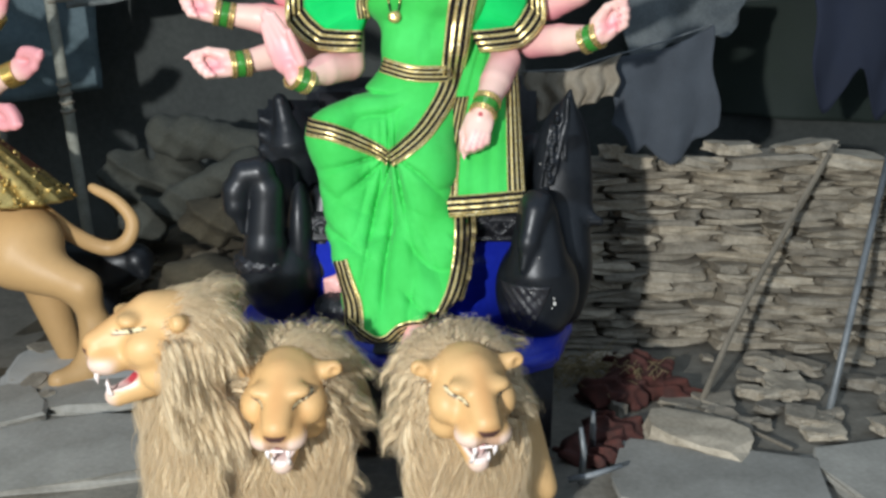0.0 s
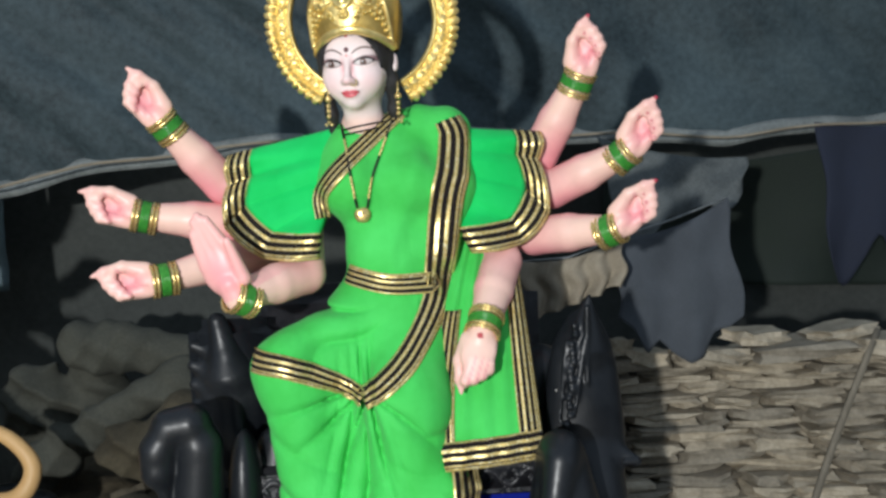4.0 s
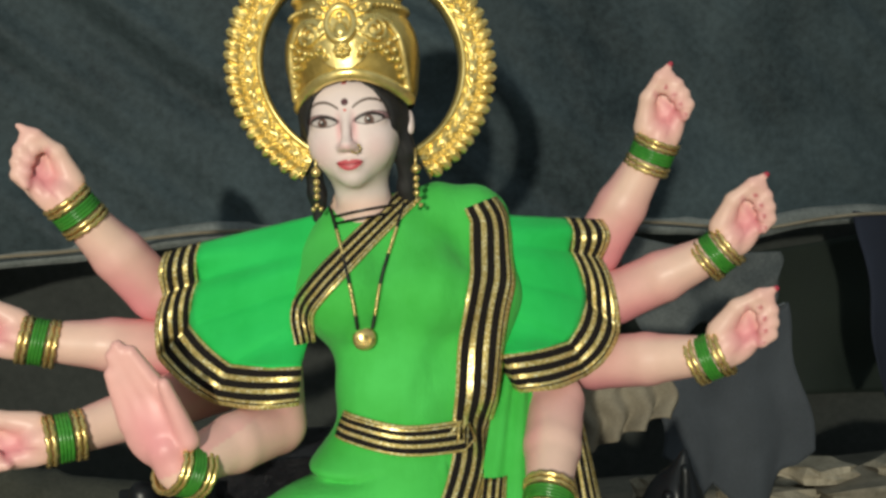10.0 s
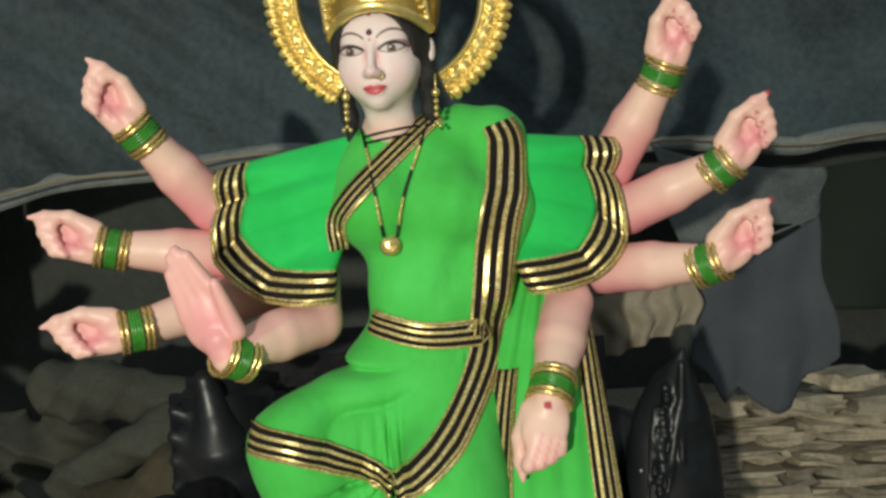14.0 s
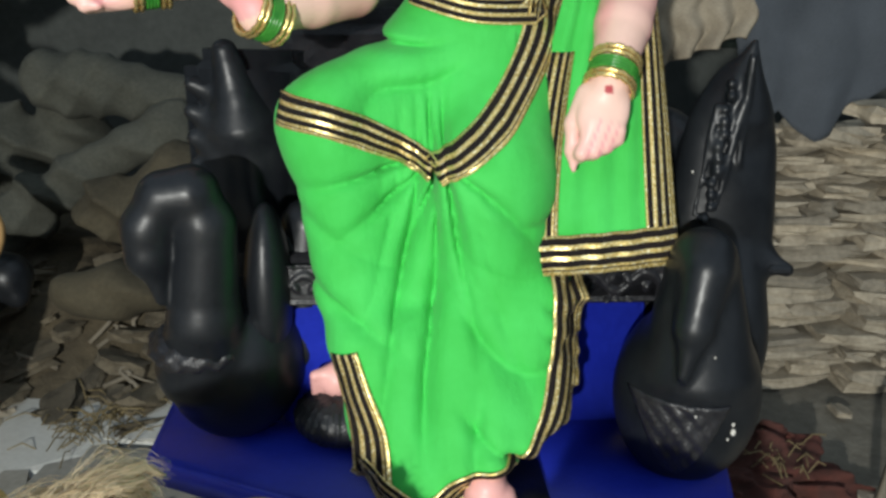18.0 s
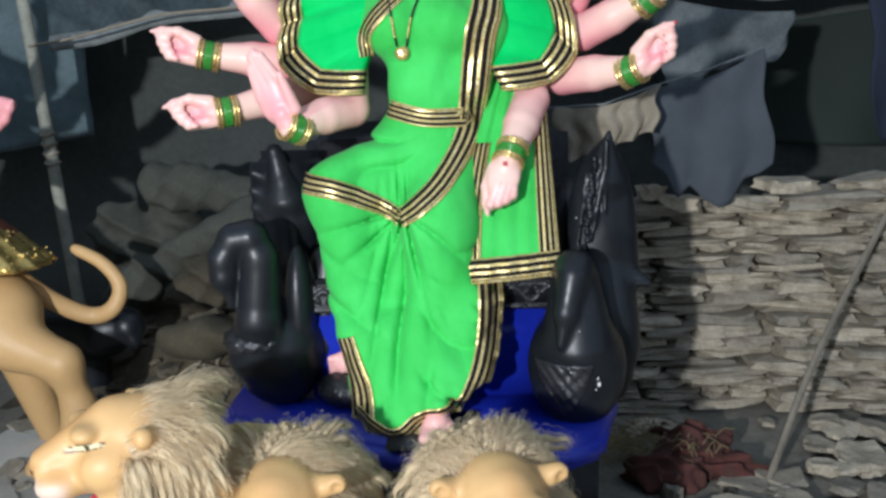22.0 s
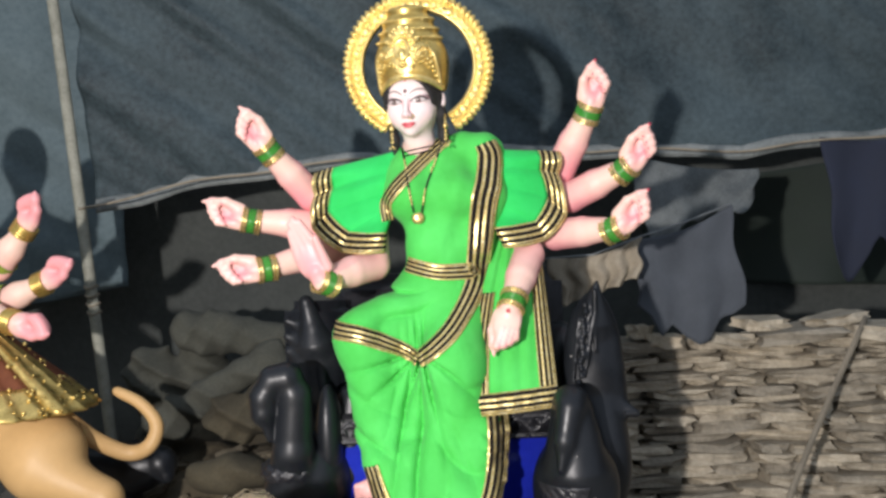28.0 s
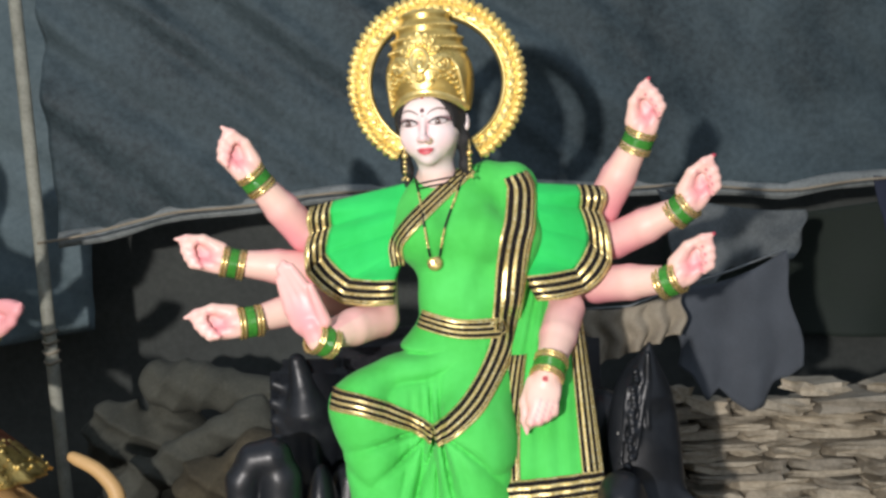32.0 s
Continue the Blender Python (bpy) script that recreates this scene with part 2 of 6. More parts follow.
RUBBLE = mat("brown_rubble", (0.035, 0.028, 0.016), (0.115, 0.092, 0.056), 9, (0.85, 1.0), 0, 60, 1.0, 0.014)
RUBBLE_STONE = mat("brown_broken_stone", (0.05, 0.042, 0.028), (0.17, 0.145, 0.10), 12, (0.85, 1.0), 0, 80, 0.7, 0.006, per_object=0.4)
GREY_SACK = mat("grey_dusty_sacking", (0.026, 0.028, 0.021), (0.085, 0.086, 0.068), 5, (0.85, 1.0), 0, 90, 0.8, 0.010)
STRAW = mat("dry_straw", (0.12, 0.09, 0.04), (0.26, 0.205, 0.10), 20, (0.8, 0.95), 0, 200, 0.3)


# ---- mesh tools ----
def mesh_object(name, verts, faces, material, parent=None, label="", smooth=True, uvs=None, mats=None, idx=None, paint=None):
    me = bpy.data.meshes.new(name)
    me.from_pydata([tuple(map(float, v)) for v in verts], [], [tuple(map(int, f)) for f in faces])
    for mm in (mats or [material]):
        me.materials.append(mm)
    if idx is not None:
        me.polygons.foreach_set("material_index", np.asarray(idx, dtype=np.int32))
    if smooth:
        me.polygons.foreach_set("use_smooth", np.ones(len(me.polygons), dtype=bool))
    if uvs is not None:
        lay = me.uv_layers.new(name="UVMap")
        li = np.zeros(len(me.loops), dtype=np.int32)
        me.loops.foreach_get("vertex_index", li)
        lay.data.foreach_set("uv", np.asarray(uvs, dtype=np.float32)[li].ravel())
    if paint is not None:
        at = me.color_attributes.new("paint", "FLOAT_COLOR", "POINT")
        rgba = np.ones((len(me.vertices), 4), dtype=np.float32)
        rgba[:, :3] = paint
        at.data.foreach_set("color", rgba.ravel())
    me.update()
    ob = new(name, me)
    if parent is not None:
        ob.parent = parent
    if label:
        ob["label"] = label
    return ob


def part(name, bm, material, parent, label="", smooth=False):
    me = bpy.data.meshes.new(name)
    bm.to_mesh(me)
    bm.free()
    me.materials.append(material)
    if smooth:
        me.polygons.foreach_set("use_smooth", np.ones(len(me.polygons), dtype=bool))
    ob = new(name, me)
    if parent is not None:
        ob.parent = parent
    if label:
        ob["label"] = label
    return ob


def merge(*pieces):
    """Joins (verts, faces) lists into one, with the piece number of each face and point."""
    vs, fs, fi, vi, base = [], [], [], [], 0
    for k, (v, f) in enumerate(pieces):
        v = np.asarray(v, dtype=float).reshape(-1, 3)
        vs.append(v)
        fs += [tuple(i + base for i in q) for q in f]
        fi += [k] * len(f)
        vi += [k] * len(v)
        base += len(v)
    return np.vstack(vs), fs, np.array(fi), np.array(vi)


def cap(a, b, ra, rb=None):
    return ("cap", np.array(a, float), np.array(b, float), ra, ra if rb is None else rb)


def ell(c, r, m=None):
    return ("ell", np.array(c, float), np.array(r, float), m)


def dist_of(prim, X):
    if prim[0] == "cap":
        _, a, b, ra, rb = prim
        ab = b - a
        h = np.clip(((X - a) @ ab) / max(float(ab @ ab), 1e-9), 0, 1)
        return np.linalg.norm(X - a - h[:, None] * ab, axis=1) - (ra + (rb - ra) * h)
    _, c, r, m = prim
    q = X - c
    if m is not None:
        q = q @ m
    k0 = np.linalg.norm(q / r, axis=1)
    k1 = np.linalg.norm(q / (r * r), axis=1)
    return k0 * (k0 - 1.0) / np.maximum(k1, 1e-9)


def field(prims, X, k, carve=(), warp=None, fine=(), k2=0.006):
    d = None
    for p in prims:
        e = dist_of(p, X)
        if d is None:
            d = e
        else:
            h = np.maximum(k - np.abs(d - e), 0.0) / k
            d = np.minimum(d, e) - h * h * k * 0.25
    for p in fine:
        e = dist_of(p, X)
        h = np.maximum(k2 - np.abs(d - e), 0.0) / k2
        d = np.minimum(d, e) - h * h * k2 * 0.25
    for p in carve:
        e = -dist_of(p, X)
        h = np.maximum(k * 0.4 - np.abs(d - e), 0.0) / (k * 0.4)
        d = np.maximum(d, e) + h * h * k * 0.1
    if warp is not None:
        d = d + warp(X)
    return d


def blob(prims, voxel, k=0.02, carve=(), warp=None, pad=0.02, fine=(), k2=0.006):
    """A closed smooth skin round rounded bones, by surface nets."""
    lo, hi = np.full(3, 1e9), np.full(3, -1e9)
    for p in prims:
        if p[0] == "cap":
            for c, r in ((p[1], p[3]), (p[2], p[4])):
                lo, hi = np.minimum(lo, c - r), np.maximum(hi, c + r)
        else:
            r = np.full(3, p[2].max()) if p[3] is not None else p[2]
            lo, hi = np.minimum(lo, p[1] - r), np.maximum(hi, p[1] + r)
    lo, hi = lo - pad - voxel * 2, hi + pad + voxel * 2
    n = np.ceil((hi - lo) / voxel).astype(int) + 1
    gx, gy, gz = (lo[i] + voxel * np.arange(n[i]) for i in range(3))
    F = np.empty(tuple(n))
    for i, x in enumerate(gx):
        Y, Z = np.meshgrid(gy, gz, indexing="ij")
        X = np.stack([np.full(Y.size, x), Y.ravel(), Z.ravel()], 1)
        F[i] = field(prims, X, k, carve, warp, fine, k2).reshape(n[1], n[2])
    S = F < 0
    c = n - 1
    tot = np.zeros(tuple(c), dtype=np.int8)
    for a in (0, 1):
        for b in (0, 1):
            for e in (0, 1):
                tot += S[a:a + c[0], b:b + c[1], e:e + c[2]]
    act = np.argwhere((tot > 0) & (tot < 8))
    ids = np.full(tuple(c), -1, dtype=np.int64)
    ids[tuple(act.T)] = np.arange(len(act))
    acc, cnt = np.zeros((len(act), 3)), np.zeros(len(act))
    corners = [(a, b, e) for a in (0, 1) for b in (0, 1) for e in (0, 1)]
    for p in corners:
        for ax in range(3):
            if p[ax]:
                continue
            q = list(p)
            q[ax] = 1
            fa = F[tuple((act + p).T)]
            fb = F[tuple((act + q).T)]
            hit = (fa < 0) != (fb < 0)
            tt = np.where(hit, fa / np.where(hit, fa - fb, 1), 0)
            pos = act + np.array(p, float)
            pos[:, ax] += tt
            acc[hit] += pos[hit]
            cnt[hit] += 1
    verts = lo + voxel * acc / cnt[:, None]
    faces = []
    for ax in range(3):
        u, v = (ax + 1) % 3, (ax + 2) % 3
        s0 = [slice(None)] * 3
        s1 = [slice(None)] * 3
        s0[ax], s1[ax] = slice(0, -1), slice(1, None)
        A, B = S[tuple(s0)], S[tuple(s1)]
        for flip in (False, True):
            E = np.argwhere((A & ~B) if not flip else (~A & B))
            E = E[(E[:, u] > 0) & (E[:, v] > 0) & (E[:, u] < c[u]) & (E[:, v] < c[v])]
            if not len(E):
                continue
            du, dv = np.eye(3, dtype=int)[u], np.eye(3, dtype=int)[v]
            quad = [ids[tuple(q.T)] for q in (E - du - dv, E - dv, E, E - du)]
            Q = np.stack(quad if not flip else quad[::-1], 1)
            faces.append(Q[(Q >= 0).all(1)])
    return verts, np.vstack(faces).tolist()


def tube(points, radii, seg=8, caps=True, closed=False, flat=1.0):
    """A swept round bar through points."""
    pts = [Vector(p) for p in points]
    n = len(pts)
    rad = radii if hasattr(radii, "__len__") else [radii] * n
    vs, fs = [], []
    side = None
    for i, p in enumerate(pts):
        if closed:
            t = pts[(i + 1) % n] - pts[i - 1]
        else:
            t = pts[min(i + 1, n - 1)] - pts[max(i - 1, 0)]
        t.normalize()
        if side is None:
            side = t.orthogonal().normalized()
        side = (side - t * side.dot(t)).normalized()
        up = t.cross(side)
        for j in range(seg):
            a = 2 * math.pi * j / seg
            vs.append(p + side * (math.cos(a) * rad[i]) + up * (math.sin(a) * rad[i] * flat))
    for i in range(n if closed else n - 1):
        for j in range(seg):
            k = (i + 1) % n
            fs.append((i * seg + j, i * seg + (j + 1) % seg, k * seg + (j + 1) % seg, k * seg + j))
    if caps and not closed:
        fs.append(tuple(range(seg))[::-1])
        fs.append(tuple((n - 1) * seg + j for j in range(seg)))
    return np.array([tuple(v) for v in vs]), fs


def curve_pts(ctrl, n):
    """Catmull-Rom through control points."""
    P = [np.array(c, float) for c in ctrl]
    P = [2 * P[0] - P[1]] + P + [2 * P[-1] - P[-2]]
    out = []
    segs = len(P) - 3
    for i in range(n):
        u = i / (n - 1) * segs
        k = min(int(u), segs - 1)
        t = u - k
        a, b, c, d = P[k:k + 4]
        out.append(0.5 * (2 * b + (c - a) * t + (2 * a - 5 * b + 4 * c - d) * t * t + (3 * b - a - 3 * c + d) * t ** 3))
    return np.array(out)


def sheet(rows, thick=0.004):
    """A thin solid cloth from a grid of points (rows x columns x 3)."""
    G = np.asarray(rows, float)
    r, c = G.shape[:2]
    du = np.gradient(G, axis=1)
    dv = np.gradient(G, axis=0)
    N = np.cross(du, dv)
    N /= np.maximum(np.linalg.norm(N, axis=2, keepdims=True), 1e-9)
    V = np.vstack([(G + N * thick / 2).reshape(-1, 3), (G - N * thick / 2).reshape(-1, 3)])
    f, o = [], r * c
    at = lambda i, j: i * c + j  # noqa: E731
    for i in range(r - 1):
        for j in range(c - 1):
            f.append((at(i, j), at(i, j + 1), at(i + 1, j + 1), at(i + 1, j)))
            f.append(tuple(o + k for k in (at(i, j), at(i + 1, j), at(i + 1, j + 1), at(i, j + 1))))
    rim = [at(0, j) for j in range(c)] + [at(i, c - 1) for i in range(1, r)] + [at(r - 1, j) for j in range(c - 2, -1, -1)] + [at(i, 0) for i in range(r - 2, 0, -1)]
    for a, b in zip(rim, rim[1:] + rim[:1]):
        f.append((b, a, a + o, b + o))
    return V, f


def rock(sx, sy, sz, rough=0.12):
    """A split flagstone: a box with broken corners and uneven faces."""
    bm = bmesh.new()
    bmesh.ops.create_cube(bm, size=1.0)
    bmesh.ops.subdivide_edges(bm, edges=bm.edges[:], cuts=2, use_grid_fill=True)
    for v in bm.verts:
        side = abs(v.co.x) > 0.4 or abs(v.co.y) > 0.4
        corner = abs(v.co.x) > 0.4 and abs(v.co.y) > 0.4
        j = rough * (1.0 if side else 0.3)
        s = 1 - (random.uniform(0.02, 0.3) if corner else random.uniform(0, 0.10))
        v.co.x = (v.co.x * s + random.uniform(-j, j) * 0.5) * sx
        v.co.y = (v.co.y * s + random.uniform(-j, j) * 0.5) * sy
        v.co.z = (v.co.z + random.uniform(-j, j) * 1.1) * sz
    return bm


def empty(name, at=(0, 0, 0)):
    ob = new(name)
    ob.location = at
    return ob


# ---- the setting ----
def uneven(x, y, amp=0.012):
    return amp * (noise.noise((x * 1.7, y * 1.7, 3.0)) + 0.5 * noise.noise((x * 6, y * 6, 1.0)))


def ground_sheet():
    near = np.linspace(-4, 5, 91)
    xs = np.concatenate([[-400, -60, -12], near, [14, 60, 400]])
    ys = np.concatenate([[-400, -60, -12], np.linspace(-4, 6, 101), [14, 60, 400]])
    V = [(x, y, uneven(x, y) - 0.012 if -4.1 < x < 5.1 and -4.1 < y < 6.1 else -0.012) for y in ys for x in xs]
    n = len(xs)
    F = [(j * n + i, j * n + i + 1, (j + 1) * n + i + 1, (j + 1) * n + i) for j in range(len(ys) - 1) for i in range(n - 1)]
    return tagged(mesh_object("ground", V, F, EARTH), "dusty trodden earth floor of an idol workshop yard", "ground", kind="structure")


ground = ground_sheet()


def tarp_grid(x0, x1, low, top, y, lean, nx, nz, seed):
    rows = []
    for j in range(nz):
        v = j / (nz - 1)
        row = []
        for i in range(nx):
            x = x0 + (x1 - x0) * i / (nx - 1)
            zb = low(x)
            z = zb + (top - zb) * v
            fold = 0.075 * noise.noise((x * 1.3 + z * 1.1 + seed, z * 0.7 - x * 0.5, seed)) + 0.05 * abs(noise.noise((x * 1.1 + z * 1.9, z * 0.4 - x * 0.3, seed + 9))) + 0.030 * noise.noise((x * 2.2 + z * 4.2, seed + 2, z * 0.6)) + 0.012 * noise.noise((x * 9 + z * 4, z * 6, seed + 5))
            fold += 0.02 * math.sin(7 * (z - 1.5) + 3.0 * x) * (1 - v)
            slant = 0.60 * x + 0.80 * z
            fold += 0.050 * (math.sin(26 * slant + 3.5 * noise.noise((x * 0.9, z * 0.9, seed + 3))) + 0.5 * math.sin(47 * slant + 2)) * (0.35 + 0.65 * max(0.0, min(1.0, 0.6 - 0.6 * x))) * (0.55 + 0.9 * noise.noise((x * 1.1, z * 1.1, seed + 11))) * min(1.0, 0.25 + 2 * v)
            row.append((x, y + lean * v + fold, z + 0.01 * noise.noise((x * 5, 0, seed))))
        rows.append(row)
    return np.array(rows)


def tarp_low(x):
    pts = ((-1.75, 1.445), (-1.2, 1.545), (-0.7, 1.60), (0.0, 1.62), (0.7, 1.60), (1.3, 1.575), (1.65, 1.60), (2.6, 1.66))
    return float(np.interp(x, [p[0] for p in pts], [p[1] for p in pts])) + 0.008 * math.sin(9 * x)


G = tarp_grid(-1.72, 2.9, tarp_low, 3.6, 4.24, -0.2, 240, 110, 1.0)
tarp = tagged(empty("tarpaulin"), "dark blue-grey plastic tarpaulin hung behind the statue", "tarpaulin")
mesh_object("sheet", *sheet(G, 0.003), TARP, tarp)
H = G[0:1] + np.array([0, -0.012, 0.0])
hem_rows = np.concatenate([H + np.array([0, 0.0, -0.012]), H + np.array([0, -0.006, 0.012]), H + np.array([0, -0.004, 0.034]), H + np.array([0, 0.004, 0.055])])
mesh_object("hem", *sheet(hem_rows, 0.004), TARP_HEM, tarp, "frayed pale hem of the tarpaulin")
G2 = tarp_grid(-3.6, -1.76, lambda x: 1.06 + 0.22 * (x + 1.95) * (x < -1.95) + 0.02 * math.sin(7 * x), 3.6, 4.75, -0.15, 60, 60, 7.0)
tarp2 = tagged(empty("tarpaulin"), "blue-grey tarpaulin hung above the rubble beside a steel pole", "tarpaulin")
mesh_object("sheet", *sheet(G2, 0.003), TARP_LIGHT, tarp2)

# added dark sheets standing in for the unlit void behind and at the sides
for name, x0, x1, y0, y1 in (("wall_north", -4.2, 4.2, 5.4, 5.4), ("wall_west", -4.2, -4.2, 5.4, 1.6), ("wall_east", 4.2, 4.2, 1.6, 5.4)):
    rows = []
    for j in range(12):
        rows.append([(x0 + (x1 - x0) * i / 20 + (0.05 * math.sin(i * 1.9 + j) if x0 == x1 else 0), y0 + (y1 - y0) * i / 20 + 0.05 * math.sin(i * 1.7 + j * 0.4), -0.05 + 3.7 * j / 11) for i in range(21)])
    tagged(mesh_object(name, *sheet(np.array(rows), 0.06), DARK_WALL), "added dark sheeting standing in for the unlit void around the shed", "wall", kind="structure")

# steel pole leaning at the gap between the tarpaulins
pole = tagged(empty("steel_pole"), "dull grey steel pole standing before the tarpaulins", "pole")
pp = [(-1.865 + 0.235 * t, 4.14, 3.0 * (1 - t)) for t in np.linspace(0, 1, 14)]
mesh_object("pipe", *tube(pp, 0.026, 10), POLE_WOOD, pole)
for z in (0.98, 1.02, 1.06, 1.10):
    mesh_object("tie", *tube([(-1.865 + 0.235 * (1 - z / 3) + 0.029 * math.cos(a), 4.14 + 0.029 * math.sin(a), z + 0.006 * math.cos(a * 2)) for a in np.linspace(0, 6.28, 12, endpoint=False)], 0.006, 5, closed=True), BEIGE_CLOTH, pole, "pale rag tied round the pole")


beam = tagged(mesh_object("wooden_beam", *tube([(-4.25, 4.60, 3.60), (0.0, 4.58, 3.62), (4.25, 4.60, 3.60)], 0.035, 8), POLE_WOOD), "grey wooden beam that carries the tarpaulins", "beam")


def hanging(name, label, cat, corners, material, fold=0.03, waves=4.0, nx=26, nz=26, ragged=0.03, seed=0.0, group="", drop=()):
    """A cloth hung by its top edge: corners are top left, top right, bottom right, bottom left."""
    a, b, c, d = (np.array(p, float) for p in corners)
    rows = []
    for j in range(nz):
        v = j / (nz - 1)
        row = []
        for i in range(nx):
            u = i / (nx - 1)
            p = (a * (1 - u) + b * u) * (1 - v) + (d * (1 - u) + c * u) * v
            if drop:
                p[2] -= v * float(np.interp(u, np.linspace(0, 1, len(drop)), drop))
            p = p + np.array([0.01 * math.sin(9 * v + seed), fold * (0.3 + 0.7 * v) * (math.sin(waves * 2 * math.pi * u + 2 * v + seed) + 0.5 * noise.noise((u * 5 + seed, v * 3, 0))), ragged * v * noise.noise((u * 4, seed, 1.0)) - 0.03 * math.sin(math.pi * u) * (1 - v)])
            row.append(p)
        rows.append(row)
    ob = mesh_object(name, *sheet(np.array(rows), 0.005), material)
    return tagged(ob, label, cat, group)


# ---- things hung and leaned along the back ----
hanging("hanging_cloth", "grey work trousers hung over the stone stack", "cloth", [(0.66, 3.56, 1.225), (1.035, 3.56, 1.345), (1.078, 3.54, 0.955), (0.662, 3.54, 0.965)], DARK_CLOTH, 0.016, 2.2, nx=40, ragged=0.02, seed=1.0, drop=(0.0, 0.03, 0.12, 0.08, 0.125, 0.15, 0.13, 0.06, 0.05, 0.0))
hanging("beige_rag", "soiled beige cloth hung behind the throne", "cloth", [(0.30, 3.46, 1.17), (0.660, 3.46, 1.235), (0.652, 3.45, 1.075), (0.37, 3.45, 0.985)], BEIGE_CLOTH, 0.024, 4.3, nx=44, ragged=0.05, seed=2.0)
tagged(mesh_object("hanging_wire", *tube([(0.29, 3.462, 1.168), (0.48, 3.462, 1.175), (0.655, 3.475, 1.232), (0.675, 3.558, 1.232), (0.85, 3.558, 1.28), (1.03, 3.558, 1.343)], 0.004, 5), STEEL), "thin wire that the cloths hang from", "wire")
post = tagged(mesh_object("wooden_post", *tube([(2.10, 4.10, 0.0), (2.11, 4.10, 1.5), (2.12, 4.10, 3.3)], [0.026, 0.025, 0.024], 9), POLE_WOOD), "grey wooden post before the tarpaulin", "post")
rope = tagged(mesh_object("hem_rope", *tube([(x, 4.12 - 0.02 * abs(math.sin(5 * x)), tarp_low(x) + 0.012) for x in np.linspace(-1.74, 2.10, 60)], 0.006, 6), BEIGE_CLOTH), "thin rope tied along the tarpaulin hem", "rope")
hanging("navy_trousers", "dark navy trousers hanging in the gloom", "cloth", [(1.62, 4.12, 1.63), (2.2, 4.12, 1.64), (2.18, 4.14, 1.0), (1.68, 4.14, 1.08)], NAVY_CLOTH, 0.03, 2.0, ragged=0.2, seed=4.0)
hanging("grey_sheet", "pale grey torn sheet hung above the stone stack", "cloth", [(0.74, 4.10, 1.60), (1.33, 4.10, 1.50), (1.275, 4.05, 1.355), (0.82, 4.02, 1.20)], GREY_SHEET, 0.035, 1.7, nx=40, ragged=0.08, seed=6.0)
hanging("dark_green_sheet", "dark green sheet hung in the gloom", "cloth", [(1.05, 5.27, 1.47), (3.2, 5.27, 1.74), (3.2, 5.27, 0.82), (1.05, 5.27, 0.92)], GREEN_SHEET, 0.05, 2.4, ragged=0.1, seed=8.0)
shelf = part("ledge", rock(3.2, 0.5, 0.62, 0.03), EARTH, None)
shelf.matrix_basis = pose(1.9, 4.78, 0.31)
tagged(shelf, "low dark earth bank behind the stone stack", "bank")


# ---- the ten-armed goddess statue ----
SKIN = np.array((0.84, 0.58, 0.47))
SKIN_PALE = np.array((0.82, 0.55, 0.46))
PINK = np.array((0.78, 0.30, 0.33))
DEEP_PINK = np.array((0.70, 0.20, 0.26))
FACE = np.array((0.79, 0.655, 0.635))


def unit(v):
    v = np.asarray(v, float)
    return v / np.linalg.norm(v)


def soft_step(a, b, x):
    t = np.clip((x - a) / (b - a), 0, 1)
    return t * t * (3 - 2 * t)


def frame_of(u, n):
    """Hand axes: u along the hand, v across towards the little finger, n out of the palm."""
    u = unit(u)
    n = unit(np.asarray(n, float) - u * float(np.dot(n, u)))
    return u, np.cross(n, u), n


def fist_bones(w, u, v, n, s=1.0, side=1.0):
    """A closed hand: thumb laid along the near edge up to a point, four fingers folded over the far end."""
    at = lambda a, b, c: w + s * (a * u + side * b * v + c * n)  # noqa: E731
    axes = np.stack([u, v * side, n], 1)
    bones = [cap(at(-0.012, 0, 0), at(0.022, 0, -0.002), 0.027 * s, 0.029 * s),
             ell(at(0.052, 0.004, -0.010), np.array((0.050, 0.038, 0.017)) * s, axes),
             ell(at(0.036, 0.024, 0.002), np.array((0.036, 0.016, 0.017)) * s, axes),
             ell(at(0.036, -0.022, 0.003), np.array((0.036, 0.016, 0.018)) * s, axes)]
    for i in range(4):
        b = (-0.006, 0.010, 0.024, 0.036)[i]
        L = (0.122, 0.113, 0.100, 0.085)[i]
        r = (0.0112, 0.0114, 0.0110, 0.0100)[i] * s
        bones += [cap(at(0.070, b * 0.95, -0.013), at(L - 0.004, b, -0.006), r * 1.05, r),
                  cap(at(L - 0.004, b, -0.006), at(L - 0.004, b, 0.012), r),
                  cap(at(L - 0.004, b, 0.012), at(L - 0.024, b - 0.001, 0.016), r * 0.98, r * 0.80)]
    bones += [cap(at(0.030, -0.027, 0.004), at(0.078, -0.031, 0.010), 0.0165 * s, 0.0135 * s),
              cap(at(0.078, -0.031, 0.010), at(0.116, -0.019, 0.016), 0.0130 * s, 0.0110 * s),
              cap(at(0.116, -0.019, 0.016), at(0.141, -0.008, 0.016), 0.0105 * s, 0.0050 * s)]
    return bones


